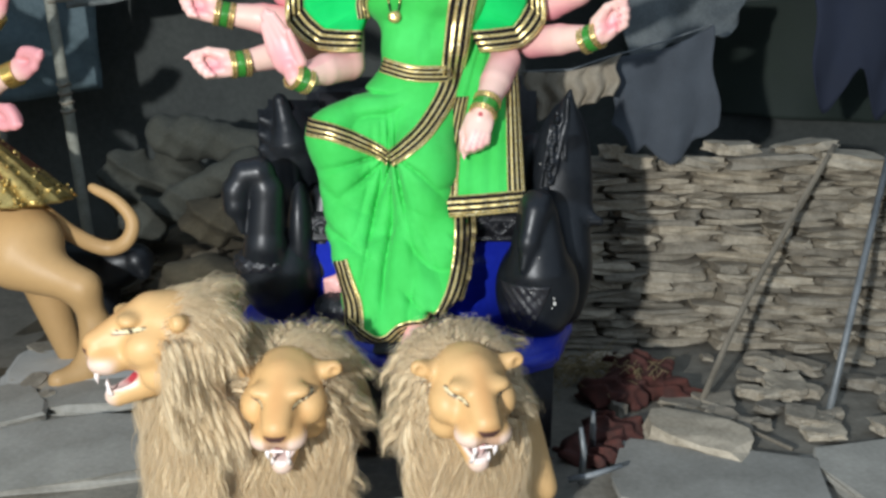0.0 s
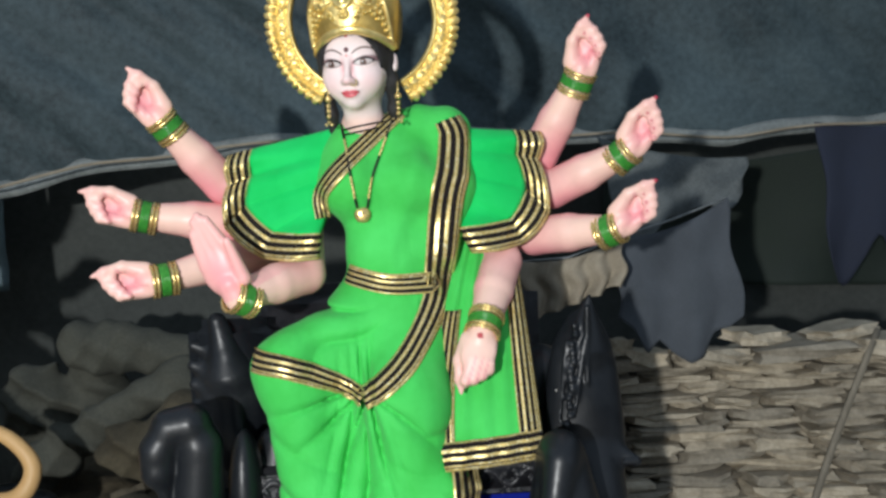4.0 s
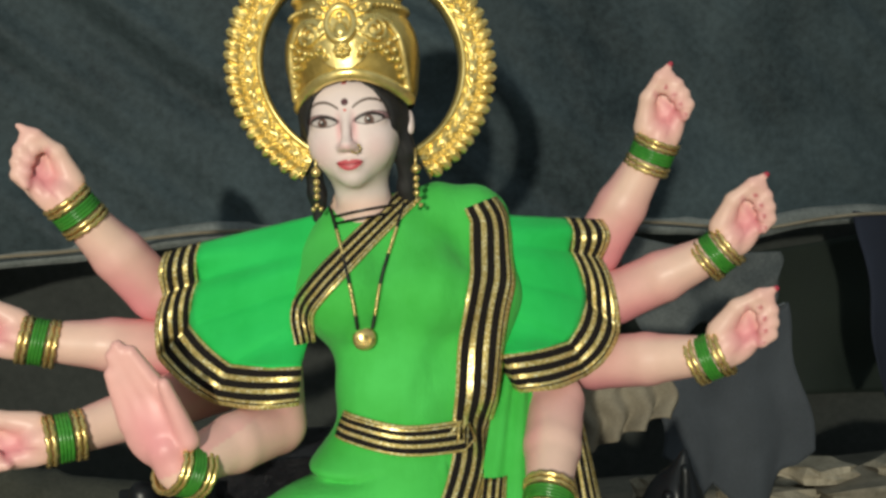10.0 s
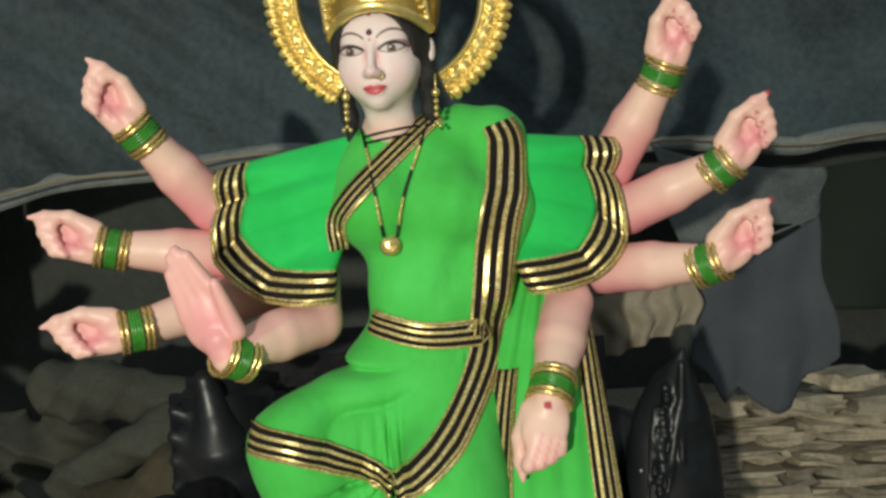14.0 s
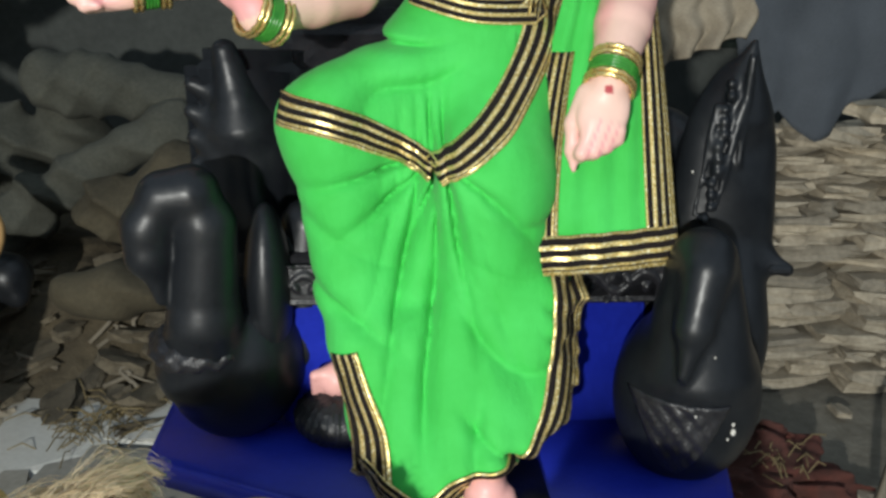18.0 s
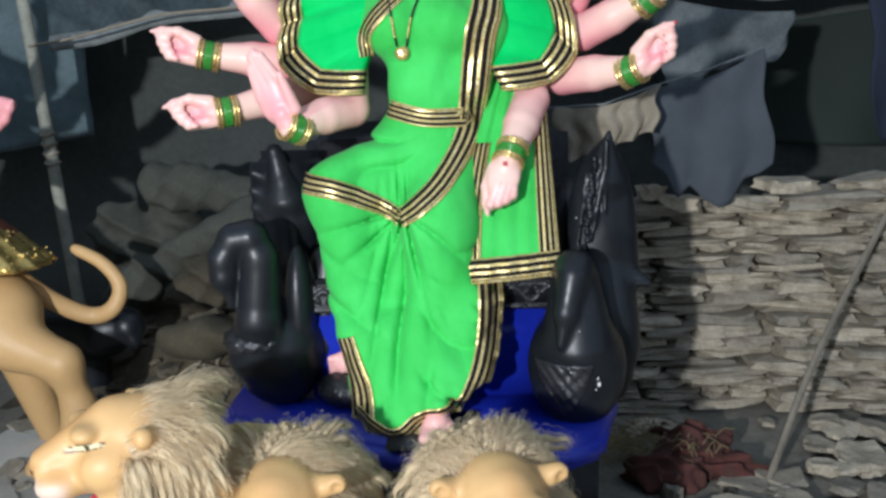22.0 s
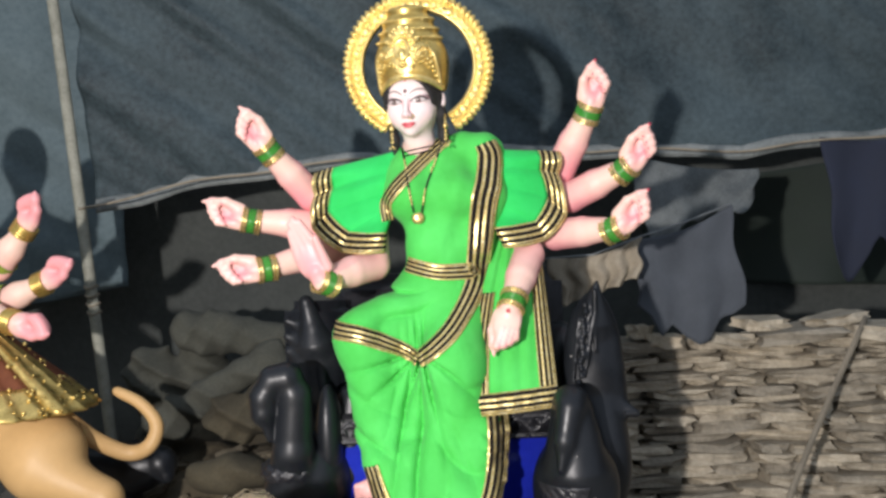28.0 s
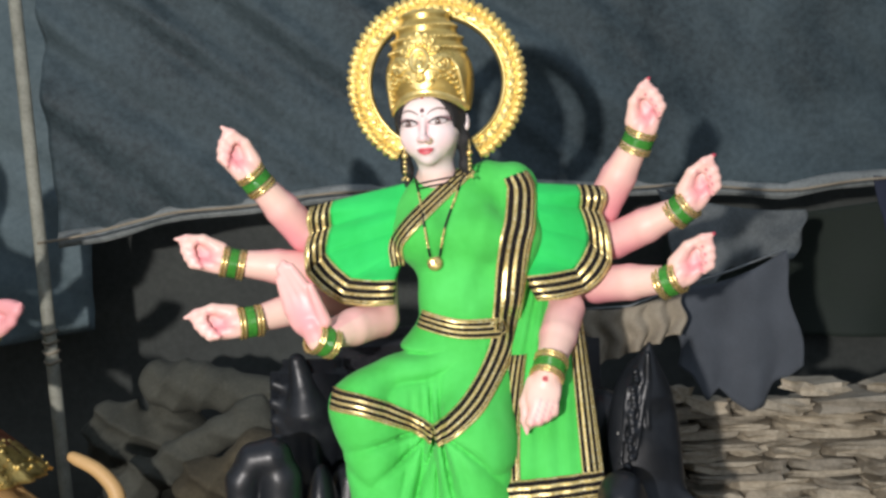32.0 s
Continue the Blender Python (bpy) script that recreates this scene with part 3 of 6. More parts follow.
def open_bones(w, u, v, n, s=1.0):
    at = lambda a, b, c: w + s * (a * u + b * v + c * n)  # noqa: E731
    bones = [cap(at(-0.01, 0, 0), at(0.03, 0, 0), 0.026 * s, 0.03 * s), ell(at(0.060, 0, 0), np.array((0.058, 0.046, 0.021)) * s, np.stack([u, v, n], 1))]
    for i in range(4):
        b = -0.030 + 0.020 * i
        bones += [cap(at(0.085, b, 0), at((0.172, 0.186, 0.178, 0.156)[i], b * 0.62, 0.008), 0.0150 * s, 0.0095 * s)]
    bones += [cap(at(0.03, -0.034, 0.01), at(0.115, -0.042, 0.02), 0.0155 * s, 0.009 * s)]
    return bones


def arm_bones(shoulder, elbow, wrist, r0=0.052, r1=0.049, r2=0.031):
    mid = elbow * 0.55 + wrist * 0.45
    return [cap(shoulder, elbow, r0, r1), cap(elbow, mid, r1, r1 * 0.97), cap(mid, wrist, r1 * 0.95, r2)]


# shoulder, elbow, wrist, palm axis, palm facing, kind
ARMS = [
    ((0.13, 2.975, 1.465), (0.312, 2.96, 1.475), (0.398, 2.85, 1.655), (0.20, -0.30, 1.0), (-0.25, -1, 0.05), "fist", -1),
    ((0.16, 2.95, 1.42), (0.340, 2.94, 1.385), (0.503, 2.82, 1.466), (0.52, -0.35, 0.90), (-0.15, -1, 0.0), "fist", -1),
    ((0.15, 2.92, 1.36), (0.285, 2.92, 1.268), (0.456, 2.77, 1.283), (0.62, -0.30, 0.68), (-0.1, -1, 0.1), "fist", -1),
    ((0.15, 2.96, 1.40), (0.190, 2.850, 1.210), (0.120, 2.675, 1.068), (-0.34, -0.30, -0.90), (0.05, 1, -0.35), "fist", -1),
    ((-0.29, 2.985, 1.455), (-0.500, 2.98, 1.430), (-0.618, 2.88, 1.580), (-0.55, -0.2, 0.85), (0.25, -1, 0.0), "fist", 1),
    ((-0.34, 2.96, 1.42), (-0.470, 2.99, 1.330), (-0.700, 2.93, 1.357), (-0.85, -0.1, 0.35), (0.1, -1, 0.1), "fist", 1),
    ((-0.33, 2.94, 1.38), (-0.400, 2.98, 1.260), (-0.640, 2.84, 1.200), (-0.95, -0.1, 0.05), (0.1, -1, 0.15), "fist", 1),
    ((-0.30, 2.92, 1.40), (-0.292, 2.85, 1.200), (-0.432, 2.70, 1.166), (-0.42, -0.10, 0.95), (-0.15, -1, -0.05), "open", 1),
]
pieces, paints, wrists = [], [], []
for sh, el, wr, hu, hn, kind, side in ARMS:
    sh, el, wr = (np.array(p) for p in (sh, el, wr))
    u, v, n = frame_of(hu, hn)
    hand = fist_bones(wr, u, v, n, 1.06, side) if kind == "fist" else open_bones(wr, u, v, n, 1.08)
    V, Fc = blob(arm_bones(sh, el, wr) + hand, 0.0042, 0.0065)
    rel = V - wr
    along, out = rel @ u, rel @ n
    across = rel @ v * side
    backhand = hn[1] > 0
    hollow = np.exp(-(((along - 0.062) / 0.042) ** 2 + ((across - 0.008) / 0.030) ** 2)) * soft_step(-0.006, 0.010, out)
    pink = 0.95 * hollow
    pink = np.maximum(pink, 0.30 * soft_step(0.09, 0.13, along))
    if backhand:
        pink = 0.30 * soft_step(0.05, 0.11, along)
    if kind == "open":
        pink = 0.45 + 0.45 * np.exp(-(((along - 0.06) / 0.06) ** 2 + (across / 0.04) ** 2))
        pink = np.where(along > 0, pink, 0)
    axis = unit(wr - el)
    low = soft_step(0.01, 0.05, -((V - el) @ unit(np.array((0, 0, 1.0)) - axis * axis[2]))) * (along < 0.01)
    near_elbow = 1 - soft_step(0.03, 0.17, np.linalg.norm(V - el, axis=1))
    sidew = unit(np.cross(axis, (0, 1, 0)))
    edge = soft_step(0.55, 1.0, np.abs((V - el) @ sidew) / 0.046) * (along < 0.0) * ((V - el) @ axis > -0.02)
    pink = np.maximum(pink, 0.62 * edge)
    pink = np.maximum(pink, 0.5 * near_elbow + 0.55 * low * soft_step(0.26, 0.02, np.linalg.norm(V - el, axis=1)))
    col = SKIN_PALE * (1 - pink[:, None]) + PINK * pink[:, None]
    if kind == "fist" and not backhand:
        # shadow under the curled fingers painted in deep pink, plus a palm line
        finger_shade = soft_step(0.010, 0.001, np.abs(along - 0.080 + 0.55 * across)) * soft_step(-0.004, 0.008, out) * soft_step(0.040, 0.026, np.abs(across - 0.006))
        line = soft_step(0.0030, 0.0012, np.abs(across - 0.010 - 0.10 * along)) * soft_step(0.012, 0.030, along) * soft_step(0.064, 0.050, along) * soft_step(0.0, 0.008, out)
        shade = np.maximum(0.50 * finger_shade, 0.35 * line)
        col = col * (1 - shade[:, None]) + DEEP_PINK * 0.85 * shade[:, None]
        if wr[0] > 0:
            for i in range(4):
                tip = wr + 1.06 * (((0.098, 0.089, 0.076, 0.061)[i] + 0.004) * u + side * (-0.007, 0.009, 0.023, 0.035)[i] * v + 0.027 * n)
                nail = soft_step(0.0065, 0.0035, np.linalg.norm(V - tip, axis=1))[:, None]
                col = col * (1 - nail) + np.array((0.50, 0.10, 0.12)) * nail
            tip = wr + 1.06 * (0.143 * u - side * 0.008 * v + 0.018 * n)
            nail = soft_step(0.009, 0.006, np.linalg.norm(V - tip, axis=1))[:, None]
            col = col * (1 - nail) + np.array((0.42, 0.04, 0.07)) * nail
    if backhand:
        # shade between the fingers put into the paint as deep pink lines
        for mid in (0.002, 0.017, 0.030):
            gap = 0.6 * soft_step(0.0026, 0.0008, np.abs(across - 1.06 * mid)) * soft_step(0.060, 0.078, along) * (out < 0.01)
            col = col * (1 - gap[:, None]) + DEEP_PINK * gap[:, None]
        dot = soft_step(0.0085, 0.0065, np.hypot(along - 0.022, across + 0.002)) * (out < 0)
        col = col * (1 - dot[:, None]) + np.array((0.42, 0.06, 0.07)) * dot[:, None]
    pieces.append((V, Fc))
    paints.append(col)
    wrists.append((wr, unit(wr - el), u))

# head, in its own turned frame
HC = np.array((-0.146, 2.812, 1.676))
YAW, NOD, ROLL = radians(-12), radians(6), radians(-2.0)
HR = np.array((Matrix.Rotation(YAW, 3, "Z") @ Matrix.Rotation(ROLL, 3, "Y") @ Matrix.Rotation(NOD, 3, "X")))


def head_at(x, y, z):
    """Head axes: x to its left in the picture's right, y back, z up."""
    return HC + HR @ np.array((x, y, z))


def hcap(a, b, ra, rb=None):
    return cap(head_at(*a), head_at(*b), ra, rb)


def hell(c, r):
    return ell(head_at(*c), r, HR)


head_bones = [hell((0, 0.012, 0.018), (0.083, 0.088, 0.094)), hell((0, -0.028, -0.030), (0.051, 0.053, 0.050)), hell((0, -0.056, -0.068), (0.016, 0.018, 0.015)),
              hell((-0.037, -0.042, -0.014), (0.029, 0.028, 0.031)), hell((0.037, -0.042, -0.014), (0.029, 0.028, 0.031)), hell((0, -0.050, 0.048), (0.052, 0.024, 0.042)),
              hcap((0, 0.02, -0.06), (0.005, 0.055, -0.19), 0.045, 0.052), cap((-0.10, 2.90, 1.53), (-0.16, 2.90, 1.52), 0.055)]
nose = [hcap((0, -0.076, 0.030), (0, -0.0975, -0.018), 0.0062, 0.0082), hell((0, -0.0985, -0.0205), (0.0086, 0.0090, 0.0072)), hell((-0.0100, -0.088, -0.0225), (0.0068, 0.009, 0.0056)), hell((0.0100, -0.088, -0.0225), (0.0068, 0.009, 0.0056))]
lips = [hell((-0.006, -0.0785, -0.0460), (0.012, 0.006, 0.0042)), hell((0.006, -0.0785, -0.0460), (0.012, 0.006, 0.0042)), hell((0, -0.0775, -0.0535), (0.0120, 0.0068, 0.0050))]
lids = [hell((s_ * 0.0375, -0.0575, 0.0215), (0.0230, 0.0160, 0.0115)) for s_ in (-1, 1)]
ears = [hell((0.094, 0.006, 0.020), (0.008, 0.013, 0.018)), hell((0.093, 0.000, 0.004), (0.006, 0.008, 0.009))]
V2, F2 = blob(head_bones, 0.0016, 0.026, carve=[hcap((-0.015, -0.0890, -0.0496), (0.015, -0.0890, -0.0496), 0.0022)], fine=nose + lips + lids + ears, k2=0.010)


def face_paint(V):
    q = (V - HC) @ HR
    x, y, z = q.T
    front = soft_step(0.025, -0.005, y)
    col = np.tile(FACE, (len(V), 1))

    def lay(mask, c):
        mask = np.clip(mask, 0, 1)[:, None]
        col[:] = col * (1 - mask) + np.array(c) * mask

    neck = soft_step(-0.09, -0.12, z)
    lay(neck * 0.8, SKIN_PALE)
    for s in (-1, 1):
        lay(0.20 * np.exp(-(((x - s * 0.044) / 0.020) ** 2 + ((z + 0.026) / 0.024) ** 2)), PINK)
        lay(0.52 * front * np.exp(-(((x - s * 0.0125) / 0.0055) ** 2 + ((z - 0.006) / 0.024) ** 2)), PINK)
        u = (s * x - 0.0375) / 0.0235
        cz = 0.0192 + 0.0016 * u
        up = 0.0088 * np.maximum(1 - u * u, 0) ** 0.75
        dn = -0.0062 * np.maximum(1 - u * u, 0) ** 0.9
        inside = soft_step(-0.0004, 0.0008, np.minimum(cz + up - z, z - cz - dn)) * (np.abs(u) < 1) * front
        # shaded lid up to its fold, drawn out to a tail
        w = (s * x - 0.0440) / 0.0330
        fold = 0.0205 + 0.0125 * np.maximum(1 - w * w, 0) ** 0.7 + 0.0018 * w
        on_lid = soft_step(-0.0006, 0.0012, np.minimum(fold - z, z - cz + 0.001)) * (np.abs(w) < 1) * front
        lay(0.80 * on_lid, (0.40, 0.19, 0.21))
        lay(0.9 * front * soft_step(0.0016, 0.0006, np.abs(z - fold)) * (np.abs(w) < 1), (0.10, 0.045, 0.045))
        lay(inside, (0.52, 0.46, 0.45))
        ir = np.hypot(x - s * 0.0375 + 0.001, z - 0.0190)
        lay(inside * soft_step(0.0086, 0.0074, ir), (0.12, 0.055, 0.040))
        lay(inside * soft_step(0.0038, 0.0028, ir), (0.01, 0.01, 0.01))
        # white catchlight painted onto the iris
        lay(inside * soft_step(0.0018, 0.0010, np.hypot(x - s * 0.0375 + 0.003, z - 0.0216)), (0.9, 0.9, 0.9))
        lay(front * soft_step(0.0034, 0.0019, np.abs(z - cz - up - 0.0012)) * (np.abs(u) < 1), (0.025, 0.015, 0.015))
        lay(0.85 * front * soft_step(0.0016, 0.0006, np.abs(z - cz - dn)) * (np.abs(u) < 1), (0.06, 0.03, 0.03))
        tail = 0.0212 + 0.14 * (s * x - 0.058)
        lay(front * soft_step(0.0016, 0.0006, np.abs(z - tail)) * (s * x > 0.056) * (s * x < 0.080), (0.10, 0.05, 0.05))
        bq = (s * x - 0.0425) / 0.0315
        by = 0.0375 + 0.0155 * np.maximum(1 - bq * bq, 0) - 0.002 * bq
        lay(0.92 * soft_step(0.02, -0.02, y) * soft_step(0.0029, 0.0016, np.abs(z - by)) * (np.abs(bq) < 1), (0.09, 0.05, 0.035))
    zl = z + 0.0496 - 8.0 * x * x
    bow = 0.0082 - 0.0012 * np.exp(-(x / 0.003) ** 2)
    wide = np.maximum(1 - (x / 0.0215) ** 2, 0) ** 0.7
    lips_m = soft_step(-0.0005, 0.0007, np.minimum(bow * wide - zl, zl + 0.0096 * wide)) * front * (np.abs(x) < 0.0215)
    lay(lips_m, (0.56, 0.085, 0.105))
    lay(lips_m * soft_step(0.0012, 0.0004, np.abs(zl)), (0.20, 0.015, 0.025))
    lay(0.4 * front * np.exp(-((x / 0.011) ** 2 + ((z + 0.024) / 0.006) ** 2)), PINK)
    lay(front * soft_step(0.0066, 0.0052, np.hypot(x, z - 0.050)), (0.07, 0.008, 0.015))
    lay(front * soft_step(0.0028, 0.0018, np.hypot(x, z - 0.037)), (0.7, 0.15, 0.12))
    lay(front * soft_step(0.0045, 0.003, np.abs(x)) * soft_step(0.078, 0.081, z) * soft_step(0.110, 0.104, z), (0.6, 0.06, 0.04))
    return col


pieces.append((V2, F2))
paints.append(face_paint(V2))

# feet
foot_r = [cap((-0.078, 2.58, 0.465), (-0.078, 2.51, 0.438), 0.036, 0.032)]
for i in range(5):
    x = -0.108 + 0.0175 * i
    foot_r.append(cap((x * 0.8 - 0.015, 2.51, 0.428), (x - 0.002, 2.452 - 0.008 * (i in (1, 2)) + 0.006 * i, 0.418), 0.014, 0.011))
foot_l = [cap((-0.29, 2.76, 0.54), (-0.325, 2.74, 0.525), 0.036, 0.032)]
for i in range(5):
    foot_l.append(cap((-0.325, 2.735 + 0.004 * i, 0.545 - 0.012 * i), (-0.364, 2.725 + 0.008 * i, 0.540 - 0.015 * i), 0.014, 0.010))
for bones in (foot_r, foot_l):
    V, Fc = blob(bones, 0.004, 0.010)
    pieces.append((V, Fc))
    paints.append(np.tile(SKIN * 0.45 + PINK * 0.55, (len(V), 1)))

# plaster core under the cloth
core = [ell((-0.095, 2.90, 1.43), (0.15, 0.07, 0.13)), ell((-0.08, 2.88, 1.22), (0.09, 0.07, 0.15)), ell((-0.08, 2.90, 1.10), (0.12, 0.08, 0.09)), cap((-0.12, 2.88, 1.08), (-0.325, 2.78, 0.975), 0.07, 0.06), cap((-0.325, 2.78, 0.975), (-0.28, 2.76, 0.60), 0.055, 0.04), cap((-0.28, 2.76, 0.60), (-0.30, 2.73, 0.555), 0.035),
        cap((-0.03, 2.88, 1.06), (-0.06, 2.78, 0.88), 0.065, 0.050), cap((-0.06, 2.78, 0.88), (-0.07, 2.66, 0.49), 0.045, 0.028), cap((-0.07, 2.66, 0.49), (-0.078, 2.57, 0.462), 0.028), cap((-0.10, 2.90, 1.5), (-0.14, 2.88, 1.56), 0.05), cap((-0.30, 2.94, 1.42), (0.14, 2.94, 1.42), 0.05)]
V, Fc = blob(core, 0.012, 0.04)
pieces.append((V, Fc))
paints.append(np.tile(SKIN, (len(V), 1)))

# hair: a cap round the face and two locks falling to the shoulders
hair_bones = [hell((0, 0.030, 0.034), (0.088, 0.098, 0.094)), hell((0, -0.012, 0.036), (0.087, 0.074, 0.074)), hcap((0.078, -0.004, 0.035), (0.086, 0.010, -0.03), 0.014, 0.013)]
for s in (-1, 1):
    hair_bones += [hcap((s * 0.072, 0.0, 0.040), (s * 0.080, 0.016, -0.03), 0.014, 0.014), hcap((s * 0.080, 0.016, -0.03), (s * 0.078, 0.034, -0.09), 0.015, 0.014),
                   hcap((s * 0.078, 0.034, -0.09), (s * 0.080, 0.050, -0.155), 0.014, 0.010)]
hair_warp = lambda X: 0.0005 * np.sin(420 * X[:, 0] + 160 * X[:, 2]) + 0.0006 * np.sin(150 * X[:, 2] + 90 * X[:, 0])  # noqa: E731
hair = blob(hair_bones, 0.0035, 0.016, carve=[hell((0, -0.100, 0.002), (0.0775, 0.110, 0.088)), hell((0, -0.100, -0.04), (0.0765, 0.108, 0.10))], warp=hair_warp)

body_v, body_f, fk, vk = merge(*pieces, hair)
paint_all = np.vstack(paints + [np.full((len(hair[0]), 3), 0.012)])
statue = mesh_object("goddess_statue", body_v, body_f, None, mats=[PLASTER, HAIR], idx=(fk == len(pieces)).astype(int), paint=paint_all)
tagged(statue, "painted many-armed goddess statue with pale face seated on a throne", "statue")

# ---- crown ----
crown = tagged(empty("crown"), "tall gilded moulded crown with scrolled front plate", "crown")


def lathe(profile, centre, rot, seg=48, squash=1.0):
    V, Fc = [], []
    for r, z in profile:
        for j in range(seg):
            a = 2 * math.pi * j / seg
            V.append(centre + rot @ np.array((r * math.cos(a), r * squash * math.sin(a), z)))
    for i in range(len(profile) - 1):
        for j in range(seg):
            Fc.append((i * seg + j, i * seg + (j + 1) % seg, (i + 1) * seg + (j + 1) % seg, (i + 1) * seg + j))
    Fc.append(tuple((len(profile) - 1) * seg + j for j in range(seg)))
    return np.array(V), Fc


CC = head_at(0.006, 0.020, 0.026)
prof = [(0.096, 0.040), (0.102, 0.052), (0.106, 0.062), (0.108, 0.074), (0.111, 0.088), (0.1135, 0.102), (0.113, 0.120), (0.109, 0.142), (0.101, 0.160), (0.096, 0.167), (0.100, 0.172), (0.099, 0.180), (0.092, 0.185), (0.089, 0.195),
        (0.093, 0.200), (0.091, 0.207), (0.081, 0.213), (0.077, 0.226), (0.081, 0.231), (0.078, 0.239), (0.066, 0.246), (0.060, 0.258), (0.066, 0.264), (0.060, 0.274), (0.040, 0.280), (0.014, 0.284)]


def rim_height(x, y):
    """The crown's lower edge: high over the forehead, low at the ears."""
    return np.where(y < 0, 0.058 - 0.040 * np.clip(np.abs(x) / 0.10, 0, 1) ** 2.0, 0.018)


cv, cf = lathe(prof, CC, HR, 72)
q = (cv - CC) @ HR
zb = rim_height(q[:, 0], q[:, 1])
zn = np.where(q[:, 2] < 0.12, zb + (q[:, 2] - 0.04) * (0.12 - zb) / 0.08, q[:, 2])
cv = cv + np.outer(zn - q[:, 2], HR[:, 2])
mesh_object("crown_body", cv, cf, GOLD, crown)


def beads_on(points, r, seg=6):
    out = []
    for p in points:
        V, Fc = [], []
        for i, (rr, zz) in enumerate(((0.0, 1), (0.7, 0.7), (1, 0), (0.7, -0.7), (0.0, -1))):
            for j in range(seg):
                a = 2 * math.pi * j / seg
                V.append(np.array(p) + r * np.array((rr * math.cos(a), rr * math.sin(a), zz)))
        for i in range(4):
            for j in range(seg):
                Fc.append((i * seg + j, i * seg + (j + 1) % seg, (i + 1) * seg + (j + 1) % seg, (i + 1) * seg + j))
        out.append((np.array(V), Fc))
    return merge(*out)[:2]


for z, r, k in ((0.176, 0.0040, 60), (0.204, 0.0036, 56), (0.235, 0.0034, 54)):
    rr = float(np.interp(z, [p[1] for p in prof], [p[0] for p in prof]))
    pts = [CC + HR @ np.array((rr * math.cos(a), rr * math.sin(a), z)) for a in np.linspace(0, 2 * math.pi, k, endpoint=False)]
    mesh_object("bead_row", *beads_on(pts, r), GOLD_PALE, crown, "row of gilded beads")


def dome(d, w):
    return np.sqrt(np.maximum(1 - (d / w) ** 2, 0))


def near_line(S, Z, pts):
    """Distance of a grid of places from a line of points."""
    best = np.full(S.shape, 9.0)
    for (x0, z0), (x1, z1) in zip(pts[:-1], pts[1:]):
        dx, dz = x1 - x0, z1 - z0
        t = np.clip(((S - x0) * dx + (Z - z0) * dz) / max(dx * dx + dz * dz, 1e-12), 0, 1)
        best = np.minimum(best, np.hypot(S - x0 - t * dx, Z - z0 - t * dz))
    return best


# moulded relief on the crown's front: palmette, volutes, berries and rim
TH, ZZ = np.meshgrid(np.radians(np.linspace(-72, 72, 190)), np.linspace(0.012, 0.222, 170))
SS = 0.108 * TH
relief = np.full(SS.shape, -0.005)


def raise_to(h):
    global relief
    relief = np.maximum(relief, np.where(h > 0.0004, h, -0.005))


raise_to(np.where(np.hypot(SS / 0.050, (ZZ - 0.135) / 0.062) < 1, 0.0015, -0.005))
for i in range(11):
    a = radians(-22 + 224 * i / 10)
    cx, cz = 0.041 * math.cos(a), 0.150 + 0.050 * math.sin(a)
    du = (SS - cx) * math.cos(a) + (ZZ - cz) * math.sin(a)
    dv = -(SS - cx) * math.sin(a) + (ZZ - cz) * math.cos(a)
    e = np.hypot(du / 0.0165, dv / (0.0085 + 0.12 * du))
    raise_to(np.where(e < 1.05, 0.0035 + 0.0055 * dome(e - 0.78, 0.30) + 0.004 * dome(e, 0.45), -0.005))
e = np.hypot(SS / 0.024, (ZZ - 0.142 - 0.004) / (0.033 - 0.10 * np.abs(SS)))
raise_to(np.where(e < 1.08, 0.004 + 0.0065 * dome(e - 0.85, 0.22) + 0.0085 * dome(np.hypot(SS / 0.010, (ZZ - 0.134) / 0.014), 1.0) + 0.0065 * dome(np.hypot(SS, ZZ - 0.158), 0.007), -0.005))
for i in range(8):
    a = 2 * math.pi * i / 8
    raise_to(0.0095 * dome(np.hypot(SS - 0.0085 * math.cos(a), ZZ - 0.103 - 0.0085 * math.sin(a)), 0.0046))
raise_to(0.0110 * dome(np.hypot(SS, ZZ - 0.103), 0.0050))
for s in (-1, 1):
    vol = [(s * (0.051 + (0.021 - 0.0175 * k / 33) * math.cos(2.6 - 11.5 * k / 33)), 0.132 + (0.021 - 0.0175 * k / 33) * math.sin(2.6 - 11.5 * k / 33)) for k in range(34)][::-1]
    raise_to(0.0095 * dome(near_line(SS, ZZ, vol), 0.0040))
    sweep = [(s * x, z) for x, z in ((0.031, 0.143), (0.042, 0.154), (0.060, 0.156), (0.078, 0.146), (0.091, 0.126), (0.099, 0.098), (0.108, 0.066), (0.116, 0.040))]
    raise_to(0.0085 * dome(near_line(SS, ZZ, sweep), 0.0056))
    for x, z, b in ((0.058, 0.104, 0.0062), (0.070, 0.110, 0.0058), (0.066, 0.096, 0.0055), (0.080, 0.100, 0.0062), (0.046, 0.101, 0.0055), (0.086, 0.086, 0.0056), (0.034, 0.106, 0.0058), (0.027, 0.094, 0.005), (0.076, 0.086, 0.005), (0.092, 0.074, 0.0056), (0.082, 0.118, 0.0055), (0.056, 0.118, 0.0048), (0.098, 0.060, 0.005)):
        raise_to(0.002 + 0.0095 * dome(np.hypot(SS - s * x, ZZ - z), b) - 0.008 * (np.hypot(SS - s * x, ZZ - z) > b))
rimz = rim_height(0.106 * np.sin(TH), -1.0 + 0 * TH)
raise_to(0.0055 * dome(ZZ - rimz - 0.009, 0.009))
relief = np.where(ZZ < rimz - 0.001, -0.005, relief)
